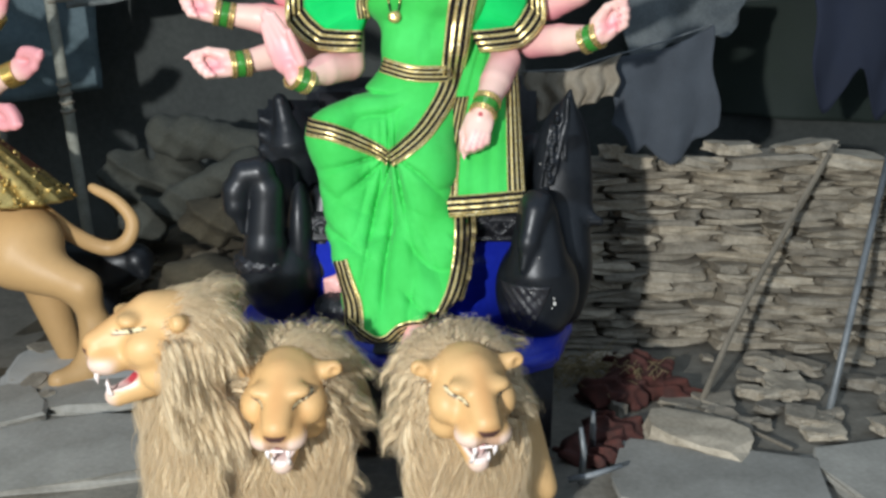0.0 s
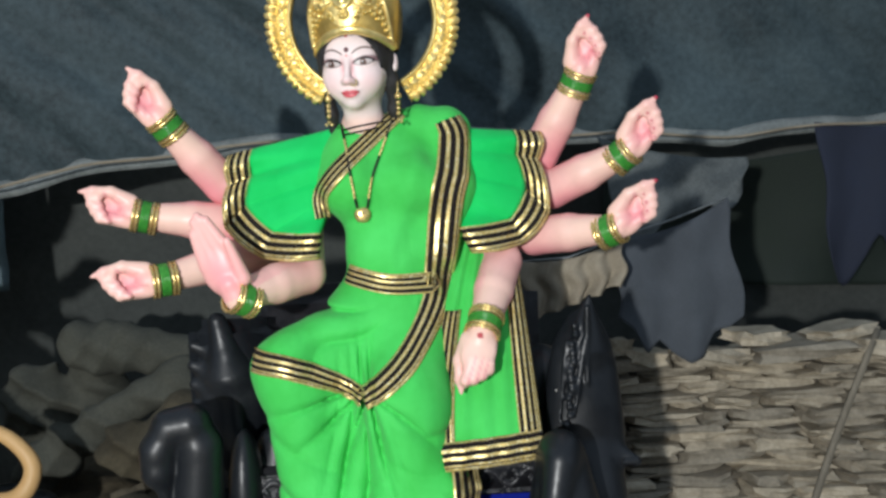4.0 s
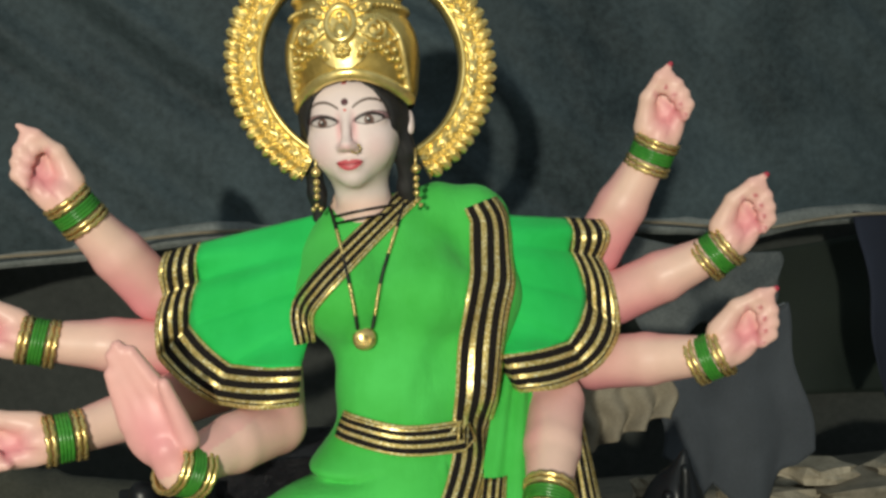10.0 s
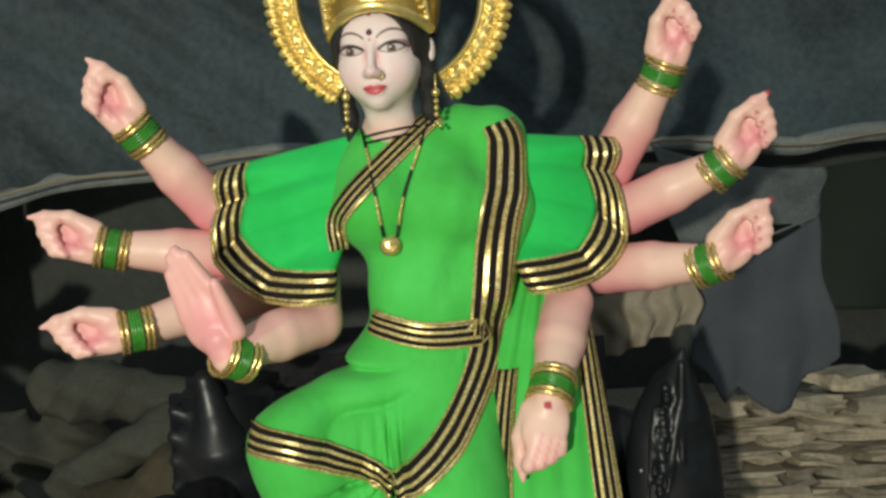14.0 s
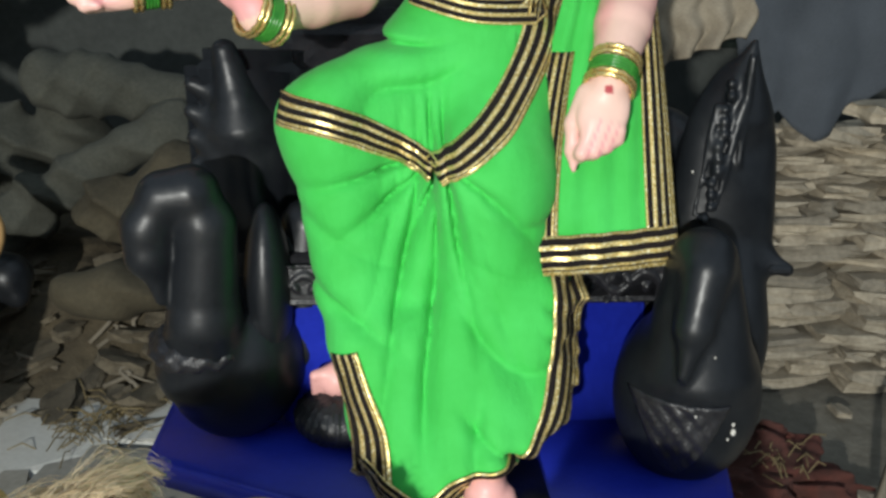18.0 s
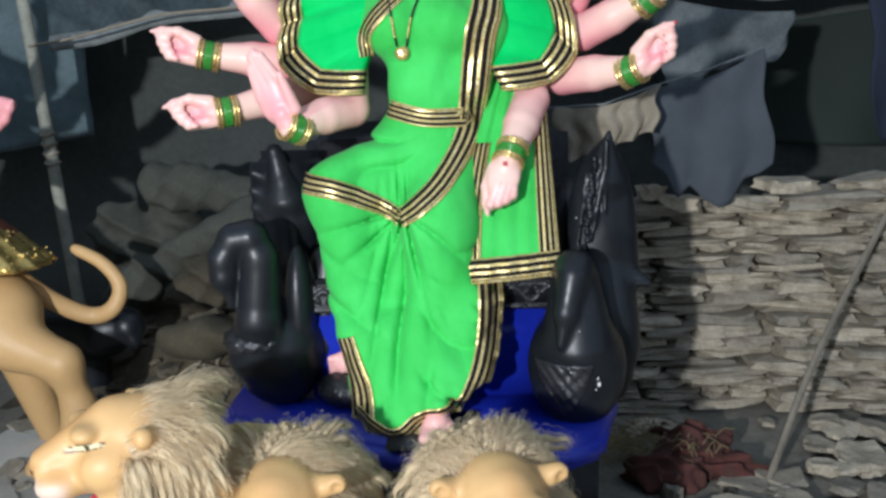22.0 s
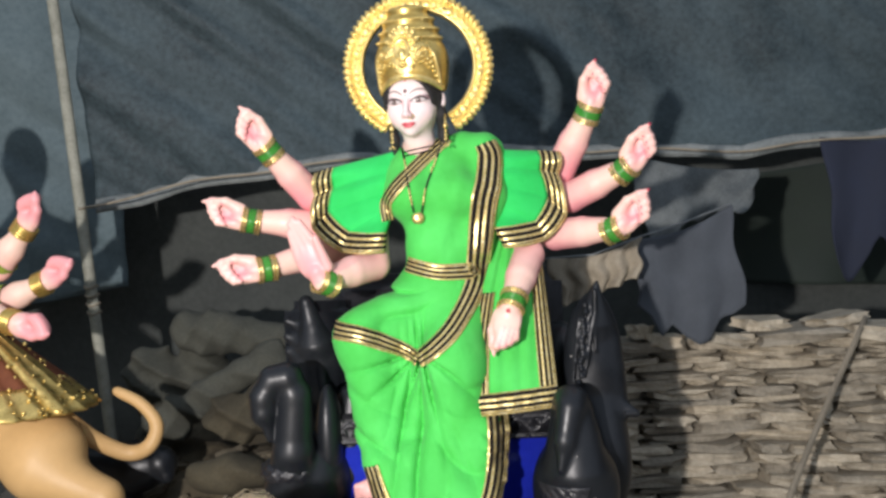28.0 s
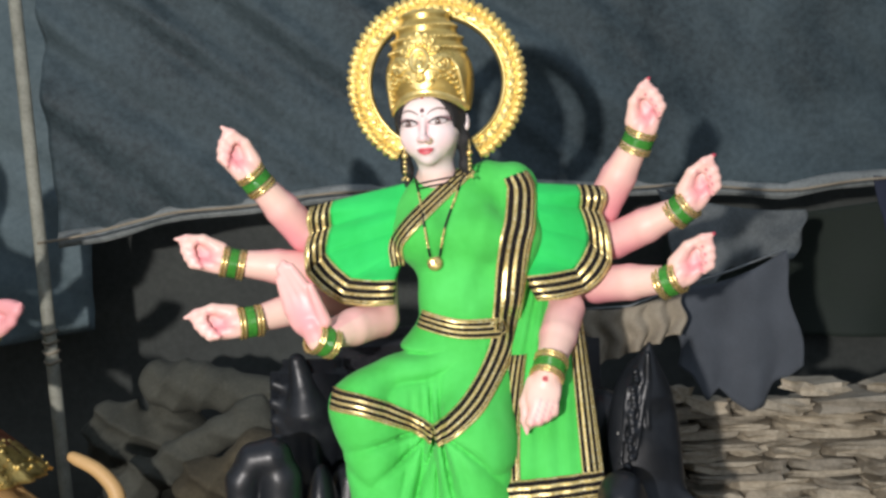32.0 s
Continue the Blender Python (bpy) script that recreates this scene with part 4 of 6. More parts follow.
RR = np.interp(ZZ, (0.0, 0.05, 0.10, 0.12, 0.15, 0.18, 0.222), (0.098, 0.105, 0.1125, 0.113, 0.107, 0.099, 0.092)) + relief
FP = CC + np.stack([RR * np.sin(TH), -RR * np.cos(TH), ZZ], -1) @ HR.T
nz_, nt_ = SS.shape
keep = relief > -0.004
pf = [(j * nt_ + i, j * nt_ + i + 1, (j + 1) * nt_ + i + 1, (j + 1) * nt_ + i) for j in range(nz_ - 1) for i in range(nt_ - 1) if keep[j:j + 2, i:i + 2].any() and ZZ[j, i] > rimz[j, i] - 0.003]
used = sorted({v for f_ in pf for v in f_})
renum = {v: k for k, v in enumerate(used)}
mesh_object("front_plate", FP.reshape(-1, 3)[used], [tuple(renum[v] for v in f_) for f_ in pf], GOLD_PALE, crown, "scrolled palmette relief on the crown")

# ---- halo ring ----
halo = tagged(empty("halo_ring"), "gilded halo ring with leaf teeth behind the head", "halo")
HO = np.array((-0.126, 2.835, 1.806))
A0, A1 = radians(-61), radians(241)
NA, NQ = 1200, 44
AA, QQ = np.meshgrid(np.linspace(A0, A1, NA), np.linspace(0, 1, NQ))
run = np.abs(AA - radians(90)) * 0.21
jit = 0.25 * np.sin(run * 61 + 2) + 0.2 * np.sin(run * 143)
tooth = (run / 0.0185 + 0.25 * jit + 0.9 * np.maximum(QQ - 0.62, 0)) % 1.0 - 0.5
qt = np.clip((QQ - 0.62) / 0.38, 0, 1)
edge = 0.224 + 0.015 * np.maximum(1 - (2 * ((run / 0.0185 + 0.25 * jit + 0.34) % 1.0 - 0.5)) ** 2, 0) ** 0.6
rad = np.where(QQ < 0.62, 0.172 + QQ / 0.62 * 0.040, 0.212 + qt * (edge - 0.212))
qb = (QQ - 0.375) / 0.145
leafp = (run / 0.027 + 0.5 * np.abs(qb) + 0.2 * jit) % 1.0 - 0.5
leafq = (run / 0.020 - 0.9 * qb + 0.3 * jit) % 1.0 - 0.5
h = 0.003 + 0 * QQ
h = np.maximum(h, 0.017 * dome(QQ - 0.10, 0.115))
h = np.maximum(h, (np.abs(qb) < 1) * (0.004 + 0.0075 * dome(leafp, 0.46) * (1 - 0.5 * qb * qb)))
h = np.maximum(h, (np.abs(qb) < 1) * (0.003 + 0.0085 * dome(leafq, 0.30) * dome(np.abs(qb) - 0.5, 0.5)))
bead = (run / 0.0085) % 1.0 - 0.5
h = np.maximum(h, 0.011 * np.sqrt(np.maximum(1 - (bead / 0.5) ** 2 - ((QQ - 0.57) / 0.045) ** 2, 0)))
lobe = dome(tooth, 0.50) * (0.7 + 0.3 * np.abs(np.cos(9.4 * tooth)))
h = np.maximum(h, (QQ > 0.62) * (0.002 + 0.014 * lobe * (0.45 + 0.55 * np.sin(math.pi * np.clip(0.15 + 0.75 * qt, 0, 1)))))
HG = HO + np.stack([0.975 * rad * np.cos(AA), -h, 0.975 * rad * np.sin(AA)], -1)
back = HG[[-1, 0]].copy()
back[:, :, 1] = HO[1] + 0.012
HG = np.concatenate([HG, back])
m_ = HG.shape[0]
ringf = [(j * NA + i, ((j + 1) % m_) * NA + i, ((j + 1) % m_) * NA + i + 1, j * NA + i + 1) for j in range(m_) for i in range(NA - 1)]
ringf += [tuple(j * NA for j in range(m_)), tuple(j * NA + NA - 1 for j in range(m_))[::-1]]
mesh_object("ring_band", HG.reshape(-1, 3), ringf, GOLD_PALE, halo, "band of overlapping gilded leaves")

# ---- saree: body of the cloth ----
saree = tagged(empty("saree"), "bright green draped saree with black and gold striped borders", "saree")


def valley(p, sharp=2.2):
    """A narrow crease at every turn of a running phase."""
    return (1 - np.abs(np.sin(p / 2))) ** sharp


def skirt_warp(X):
    x, y, z = X.T
    low = soft_step(1.10, 0.94, z)
    mid = -0.165 - 0.02 * soft_step(0.9, 0.4, z)
    # a few long pleats falling between the legs, fanning out towards the hem
    fan = (x - mid) / (0.050 + 0.15 * soft_step(0.98, 0.36, z))
    pleat = np.exp(-(fan * 1.25) ** 2)
    d = 0.026 * pleat * low * soft_step(0.44, 0.56, z) * valley(13.0 * fan + 1.6 * np.sin(5 * z + 1) + 0.8 * np.sin(13 * z + 4 * fan), 1.6) * (0.45 + 0.55 * np.sin(6.5 * z + 2.5 * fan + 0.6) ** 2)
    # creases running out from the point where the border is tucked
    px_, pz_ = x + 0.155, 0.945 - z
    ray = np.arctan2(pz_, px_)
    d += 0.020 * valley(11 * ray + 1.5 * np.sin(14 * z), 2.0) * np.exp(-((np.hypot(px_, pz_) - 0.10) / 0.11) ** 2) * (pz_ > 0.01)
    # shallow swags slung across the right shin from the pleats up to the side
    sx = x + 0.045
    s = z - 4.2 * sx * sx + 0.40 * sx
    d += 0.021 * soft_step(-0.150, -0.06, x) * soft_step(0.90, 0.80, z) * soft_step(0.40, 0.48, z) * valley(58 * s + 1.6 * np.sin(9 * x + 3 * z) + 1.6 * np.sin(15 * z), 2.0) * (0.25 + 0.75 * np.sin(7 * z + 4 + 5 * x) ** 2)
    # tight pull folds at the side of the right knee
    d += 0.017 * soft_step(0.005, 0.055, x) * soft_step(0.86, 0.78, z) * soft_step(0.58, 0.66, z) * valley(105 * (z + 0.9 * (x - 0.03)) + 2 * np.sin(19 * z), 1.5)
    # slanting pulls from the raised knee
    s2 = (z - 0.6) + 0.80 * (x + 0.25) - 2.0 * (x + 0.28) ** 2
    d += 0.015 * soft_step(-0.17, -0.27, x) * soft_step(0.97, 0.86, z) * valley(40 * s2 + 2.2 * np.sin(8 * z), 2.0) * (0.3 + 0.7 * np.sin(6 * z + 1) ** 2)
    # gathers from the waist over the thigh
    th = soft_step(1.17, 1.12, z) * soft_step(0.93, 0.99, z) * soft_step(0.05, -0.03, x)
    ang = np.arctan2(1.19 - z, -0.01 - x)
    d += 0.026 * th * valley(17 * ang + 2.4 * np.sin(17 * x + 6 * z) + 1.2 * np.sin(31 * z), 1.8) * (0.5 + 0.5 * np.sin(16 * x + 11 * z))
    # fine pull lines over the bodice
    up = soft_step(1.2, 1.25, z)
    d += 0.0014 * up * np.sin(95 * (x - 0.32 * (z - 1.3)) + 2 * np.sin(8 * z)) * soft_step(-0.25, -0.05, x)
    return d


torso = [ell((-0.095, 2.885, 1.44), (0.165, 0.095, 0.135)), ell((-0.165, 2.825, 1.405), (0.080, 0.085, 0.075)), ell((-0.020, 2.820, 1.405), (0.080, 0.085, 0.075)),
         ell((-0.08, 2.86, 1.25), (0.112, 0.092, 0.16)), ell((-0.08, 2.88, 1.11), (0.150, 0.115, 0.10)), ell((-0.09, 2.90, 1.545), (0.11, 0.055, 0.035)), cap((0.0, 2.89, 1.565), (0.07, 2.90, 1.545), 0.040, 0.05), cap((0.066, 2.885, 1.530), (0.076, 2.835, 1.40), 0.052, 0.048), cap((0.076, 2.835, 1.40), (0.040, 2.82, 1.25), 0.048, 0.045)]
legs = [cap((-0.12, 2.86, 1.08), (-0.325, 2.755, 0.985), 0.105, 0.084), cap((-0.325, 2.755, 0.985), (-0.285, 2.735, 0.72), 0.084, 0.072), cap((-0.285, 2.735, 0.72), (-0.250, 2.66, 0.485), 0.070, 0.052),
        cap((-0.03, 2.86, 1.06), (-0.065, 2.70, 0.90), 0.115, 0.098), cap((-0.065, 2.70, 0.90), (-0.045, 2.70, 0.62), 0.098, 0.092), cap((-0.045, 2.70, 0.62), (-0.070, 2.60, 0.505), 0.088, 0.062),
        cap((-0.18, 2.79, 0.95), (-0.19, 2.70, 0.48), 0.075, 0.062), cap((-0.20, 2.70, 0.58), (-0.205, 2.56, 0.445), 0.075, 0.032), cap((0.01, 2.78, 0.80), (-0.01, 2.68, 0.52), 0.075, 0.058)]
# the hem sweeps forward over the foot and dips between the legs
for hx, hy, hz, tx in ((-0.262, 2.60, 0.450, -0.27), (-0.225, 2.55, 0.440, -0.23), (-0.190, 2.53, 0.425, -0.195), (-0.155, 2.525, 0.432, -0.16), (-0.120, 2.515, 0.478, -0.12), (-0.065, 2.51, 0.490, -0.065), (-0.012, 2.53, 0.495, -0.02), (0.028, 2.57, 0.54, 0.02)):
    legs.append(cap((hx, hy, hz), (tx, 2.67, hz + 0.17), 0.024, 0.060))
legs += [cap((0.040, 2.78, 0.76), (0.056, 2.71, 0.66), 0.016, 0.028), cap((0.056, 2.71, 0.66), (0.030, 2.61, 0.54), 0.028, 0.024)]
bv, bf = blob(torso + legs, 0.0055, 0.045, warp=skirt_warp)
drape = mesh_object("drape", bv, bf, GREEN_DRAPE, saree)
# ---- blouse sleeves ----
blouse = tagged(empty("blouse"), "emerald green blouse with wide flared sleeves and striped cuffs", "blouse")


SLEEVES = []


def along_edges(P, m):
    """Even steps along each straight edge of a line of points."""
    out = []
    for a, b in zip(P[:-1], P[1:]):
        for k in range(m):
            out.append(np.array(a) + (np.array(b) - np.array(a)) * k / m)
    return np.array(out + [np.array(P[-1])])


def sleeve(name, shoulder, cuff_in, cuff_out, way, m=12, deep=0.15):
    """A wide sleeve of straight-sewn gores: from the shoulder seam to a banded cuff with a corner between two arms."""
    I, O = along_edges(cuff_in, m), along_edges(cuff_out, m)
    n = len(I)
    t = np.linspace(0, 1, n)
    S = np.array([np.interp(t, np.linspace(0, 1, len(shoulder)), [p[k] for p in shoulder]) for k in range(3)]).T
    gore = np.abs(np.sin(np.pi * np.arange(n) / m))
    for line, w in ((I, 0.010), (O, 0.017)):
        d = line - np.array((-0.09, line[:, 1].mean(), 1.45))
        d[:, 1] = 0
        d /= np.linalg.norm(d, axis=1, keepdims=True)
        line += d * (w * 0.35 * gore)[:, None]
        line[:, 1] -= w * 1.3 * gore

    def ring(a, b, sv, puff):
        front = a * (1 - sv) + b * sv
        front[:, 1] -= puff * math.sin(math.pi * min(1.0, sv * 0.9 + 0.05)) * np.sin(np.pi * np.clip(t * 1.1, 0, 1)) - sv * 0.0035 * np.sin(31 * t + 2.0 * sv) - 0.0045 * sv * np.sin(14 * t + way * 3 * sv + 1)
        rear = front[::-1].copy()
        rear[:, 1] += deep * (0.55 + 0.45 * np.sin(np.pi * t))
        return np.vstack([front, rear, front[:1]])

    cloth = sheet(np.array([ring(S, I, k / 15, 0.024) for k in range(16)]), 0.004)
    SLEEVES.append(cloth)
    arm_cloth = mesh_object(name, *cloth, GREEN_BLOUSE, blouse)
    Gc = np.array([ring(I, O, k / 6, 0.0) for k in range(7)])
    Gc[:, :n, 1] -= 0.004
    V, f = sheet(Gc, 0.006)
    r, c2 = Gc.shape[:2]
    uv = [(j / (c2 - 1), i / (r - 1)) for i in range(r) for j in range(c2)] * 2
    mesh_object("cuff_border", V, f, BORDER, arm_cloth, "black cuff band with gold lace lines", uvs=uv)


sleeve("sleeve", [(-0.205, 2.885, 1.553), (-0.200, 2.845, 1.47), (-0.205, 2.835, 1.40), (-0.238, 2.82, 1.335)],
       [(-0.413, 2.915, 1.512), (-0.418, 2.905, 1.446), (-0.432, 2.900, 1.372), (-0.362, 2.83, 1.306), (-0.250, 2.775, 1.300)],
       [(-0.472, 2.912, 1.496), (-0.478, 2.905, 1.424), (-0.486, 2.898, 1.318), (-0.388, 2.83, 1.243), (-0.256, 2.775, 1.238)], -1)
sleeve("sleeve", [(0.075, 2.880, 1.545), (0.075, 2.845, 1.47), (0.070, 2.835, 1.40), (0.080, 2.82, 1.315)],
       [(0.238, 2.895, 1.534), (0.240, 2.885, 1.474), (0.258, 2.875, 1.386), (0.214, 2.84, 1.314), (0.088, 2.79, 1.300)],
       [(0.305, 2.892, 1.528), (0.298, 2.885, 1.458), (0.316, 2.870, 1.326), (0.243, 2.84, 1.251), (0.116, 2.79, 1.237)], 1)


from mathutils.bvhtree import BVHTree

worn = merge((bv, bf), *SLEEVES)
BV = BVHTree.FromPolygons([Vector(v) for v in worn[0]], worn[1])


def lay_on(x, z, off, y0=2.2):
    hit = BV.ray_cast(Vector((x, y0, z)), Vector((0, 1, 0)))
    return None if hit[0] is None else hit[0].y - off


def ribbon(path, widths, off=0.006, n=60, across=9, sides=1.0, depth=None):
    """A border strip laid over the drape along a path of (x, z); its width lies square to the path."""
    C = curve_pts([(p[0], 0, p[1]) for p in path], n)
    W = np.interp(np.linspace(0, 1, n), np.linspace(0, 1, len(widths)), widths)
    T = np.gradient(C, axis=0)
    T /= np.linalg.norm(T, axis=1)[:, None]
    S = np.stack([-T[:, 2], np.zeros(n), T[:, 0]], 1) * sides
    rows, uv = [], []
    for i in range(n):
        row, last = [], None
        for j in range(across):
            s = j / (across - 1) - 0.5
            p = C[i] + S[i] * W[i] * s
            y = lay_on(p[0], p[2], off)
            row.append([p[0], y, p[2]])
            uv.append((i / (n - 1), j / (across - 1)))
        ys = [r[1] for r in row if r[1] is not None]
        base = depth if not ys else max(ys)
        for r in row:
            if r[1] is None:
                r[1] = base + 0.004
        rows.append(row)
    Gd = np.array(rows, float)
    Y = Gd[:, :, 1].copy()
    for _ in range(3):
        Y[1:-1] = (Y[:-2] + 2 * Y[1:-1] + Y[2:]) / 4
        Y = np.minimum(Y, Gd[:, :, 1])
    Gd[:, :, 1] = Y
    V, f = sheet(Gd, 0.003)
    return V, f, uv + uv


def border(name, *args, parent=None, **kw):
    V, f, uv = ribbon(*args, **kw)
    return mesh_object(name, V, f, BORDER, parent or saree, uvs=uv)


border("shoulder_border", [(-0.045, 1.585), (-0.087, 1.549), (-0.155, 1.486), (-0.218, 1.423), (-0.243, 1.385), (-0.240, 1.335)], (0.036, 0.040, 0.042, 0.040, 0.034), n=50, depth=2.86)
border("chest_border", [(0.070, 1.562), (0.084, 1.52), (0.074, 1.44), (0.056, 1.371), (0.036, 1.221), (0.018, 1.125), (-0.046, 1.022), (-0.110, 0.962), (-0.160, 0.925)], (0.066, 0.080, 0.082, 0.080, 0.070, 0.058, 0.050, 0.042), n=90, depth=2.85)
border("thigh_border", [(-0.160, 0.925), (-0.228, 0.961), (-0.321, 1.003), (-0.408, 1.018)], (0.040, 0.046, 0.050, 0.052), n=50, depth=2.74)
border("waist_belt", [(-0.188, 1.200), (-0.168, 1.193), (-0.090, 1.174), (0.0, 1.172), (0.012, 1.172)], (0.046, 0.046, 0.048, 0.048), n=40, off=0.009, depth=2.84)
border("side_border", [(0.066, 0.800), (0.066, 0.690), (0.054, 0.600), (0.026, 0.525), (-0.014, 0.472), (-0.066, 0.458), (-0.115, 0.448), (-0.155, 0.416), (-0.195, 0.408), (-0.240, 0.426), (-0.290, 0.448)], (0.066, 0.066, 0.064, 0.058, 0.052, 0.050, 0.048, 0.046, 0.046, 0.046), n=120, depth=2.72)
border("ankle_border", [(-0.308, 0.628), (-0.290, 0.570), (-0.268, 0.505), (-0.262, 0.440)], (0.046, 0.054, 0.062, 0.064), n=40, depth=2.70)

# hanging end of the cloth at the hip
rows = []
for j in range(30):
    v = j / 29
    row = []
    for i in range(40):
        u = i / 39
        x0, x1 = -0.010 + 0.14 * (1 - v) ** 2.0, 0.222 + 0.024 * v
        x = x0 + (x1 - x0) * u
        z = 1.35 - 0.588 * v + (0.022 * u - 0.008) * v
        y = 2.945 - 0.300 * v ** 0.6 + 0.04 * u * (1 - v) + 0.007 * math.sin(5 * 2 * math.pi * u + 0.8 + 1.5 * v) * (1.0 - 0.8 * v) - 0.012 * math.sin(math.pi * u)
        row.append((x, y, z))
    rows.append(row)
PG = np.array(rows)
hanging_end = mesh_object("hanging_end", *sheet(PG, 0.004), GREEN_DRAPE, saree, "pleated loose end hanging at the hip")


def strip_on(Gr, jsel, isel, off, name, flip=False):
    """A border along an edge of a cloth grid."""
    S = Gr[np.ix_(jsel, isel)] + np.array((0, -off, 0))
    if flip:
        S = S.transpose(1, 0, 2)
    r, c = S.shape[:2]
    V, f = sheet(S, 0.003)
    uv = [(i / (r - 1), j / (c - 1)) for i in range(r) for j in range(c)] * 2
    return mesh_object(name, V, f, BORDER, hanging_end, uvs=uv)


strip_on(PG, list(range(0, 30)), list(range(31, 40)), 0.006, "end_side_border")
strip_on(PG, list(range(26, 30)), list(range(0, 40)), 0.010, "end_bottom_border", flip=True)
strip_on(PG, list(range(12, 30)), list(range(0, 9)), 0.008, "end_inner_border")

# ---- jewellery ----
for wr, ax, hu in wrists:
    ax = unit(0.6 * ax + 0.4 * hu)
    stack = tagged(empty("bangle_stack"), "stack of green glass bangles between gold bangles", "bangles", "bangles on the wrists")
    s1 = unit(np.cross(ax, (0.3, 0.2, 1)))
    s2 = np.cross(ax, s1)
    for k, off in enumerate((-0.038, -0.0285, -0.0190, -0.0135, -0.0080, -0.0025, 0.007, 0.0165)):
        gold = k in (0, 1, 6, 7)
        c = wr + ax * (off - 0.002)
        R = 0.0388 if gold else 0.0375
        nn = 40
        pts = [c + R * (math.cos(a) * s1 + math.sin(a) * s2) + ax * (0.0012 * math.sin(14 * a) if gold else 0) for a in np.linspace(0, 2 * math.pi, nn, endpoint=False)]
        rad = [0.0042 * (1 + 0.28 * math.sin(20 * a)) for a in np.linspace(0, 2 * math.pi, nn, endpoint=False)] if gold else 0.0034
        mesh_object("gold_bangle" if gold else "glass_bangle", *tube(pts, rad, 6, closed=True), BANGLE_GOLD if gold else BANGLE_GREEN, stack)

necklace = tagged(empty("necklace"), "black bead necklace with a small gold pendant", "necklace")


def chain(ctrl, r, n, material, name, gold_every=0, off=0.006):
    C = curve_pts(ctrl, n)
    pts = []
    for p in C:
        y = lay_on(p[0], p[2], off)
        pts.append((p[0], (y if y is not None else p[1]), p[2]))
    a, b = [], []
    for k, p in enumerate(pts):
        (b if gold_every and (k // gold_every) % 2 else a).append(p)
    tagged(mesh_object(name, *beads_on(a, r, 5), material, necklace), kind="stuff")
    if b:
        tagged(mesh_object("gold_bead_run", *beads_on(b, r, 5), BANGLE_GOLD, necklace), kind="stuff")


chain([(-0.190, 2.80, 1.562), (-0.178, 2.80, 1.50), (-0.168, 2.79, 1.431), (-0.157, 2.77, 1.358)], 0.0036, 62, BEAD_BLACK, "bead_strand", 14)
chain([(-0.066, 2.80, 1.562), (-0.090, 2.80, 1.50), (-0.117, 2.79, 1.429), (-0.132, 2.77, 1.358)], 0.0036, 62, BEAD_BLACK, "bead_strand", 14)
py = lay_on(-0.1445, 1.34, 0.010) or 2.75
pend = lathe([(0.0, -0.003), (0.016, -0.003), (0.020, 0.0), (0.016, 0.003), (0.006, 0.005)], np.array((-0.1445, py, 1.340)), np.array(Matrix.Rotation(radians(90), 3, "X")), 20)
pendant = mesh_object("pendant", *pend, BANGLE_GOLD, necklace, "gold half-moon pendant")
mesh_object("pendant_studs", *beads_on([(-0.1445 + 0.011 * math.cos(a), py - 0.006, 1.340 + 0.011 * math.sin(a)) for a in np.linspace(math.pi, 2 * math.pi, 7)] + [(-0.1445, py - 0.008, 1.342)], 0.0035), BANGLE_GOLD, pendant)
for dz, r in ((0.002, 0.058), (-0.011, 0.061)):
    c = head_at(0.003, 0.040, -0.128 + dz)
    pts = [c + np.array((r * math.cos(a), r * 0.95 * math.sin(a), 0.004 * math.sin(a + 1) + 0.006 * math.cos(a))) for a in np.linspace(0, 2 * math.pi, 50, endpoint=False)]
    mesh_object("choker_strand", *tube(pts, 0.0024, 6, closed=True), BEAD_BLACK, necklace)

for s, top in ((-1, (-0.213, 2.775, 1.646)), (1, (-0.050, 2.770, 1.648))):
    ear = tagged(empty("earring"), "long gold drop earring with beads", "earring", "pair of earrings")
    x, y, z = top
    mesh_object("hook", *tube([(x, y, z), (x, y - 0.002, z - 0.02), (x, y, z - 0.03)], 0.0022, 6), BANGLE_GOLD, ear)
    mesh_object("drops", *beads_on([(x, y, z - 0.034)], 0.0085), BANGLE_GOLD, ear)
    mesh_object("drops", *beads_on([(x, y, z - 0.050), (x, y, z - 0.062), (x, y, z - 0.074)], 0.0058), BANGLE_GOLD, ear)
    mesh_object("tassel", *beads_on([(x + dx, y, z - 0.088 - abs(dx)) for dx in (-0.006, 0.0, 0.006)], 0.0042), BANGLE_GOLD, ear)
nr = [head_at(0.013 + 0.0075 * math.cos(a), -0.093 + 0.003 * math.cos(a), -0.026 + 0.007 * math.sin(a)) for a in np.linspace(0, 2 * math.pi, 16, endpoint=False)]
nose_ring = tagged(mesh_object("nose_ring", *merge(tube(nr, 0.0010, 5, closed=True), beads_on(nr[::2], 0.0021))[:2], BANGLE_GOLD), "small gold nose ring set with beads", "nose ring")


# ---- throne with swan arms ----
throne = tagged(empty("throne"), "black glossy throne with swan arms on a blue base", "throne")


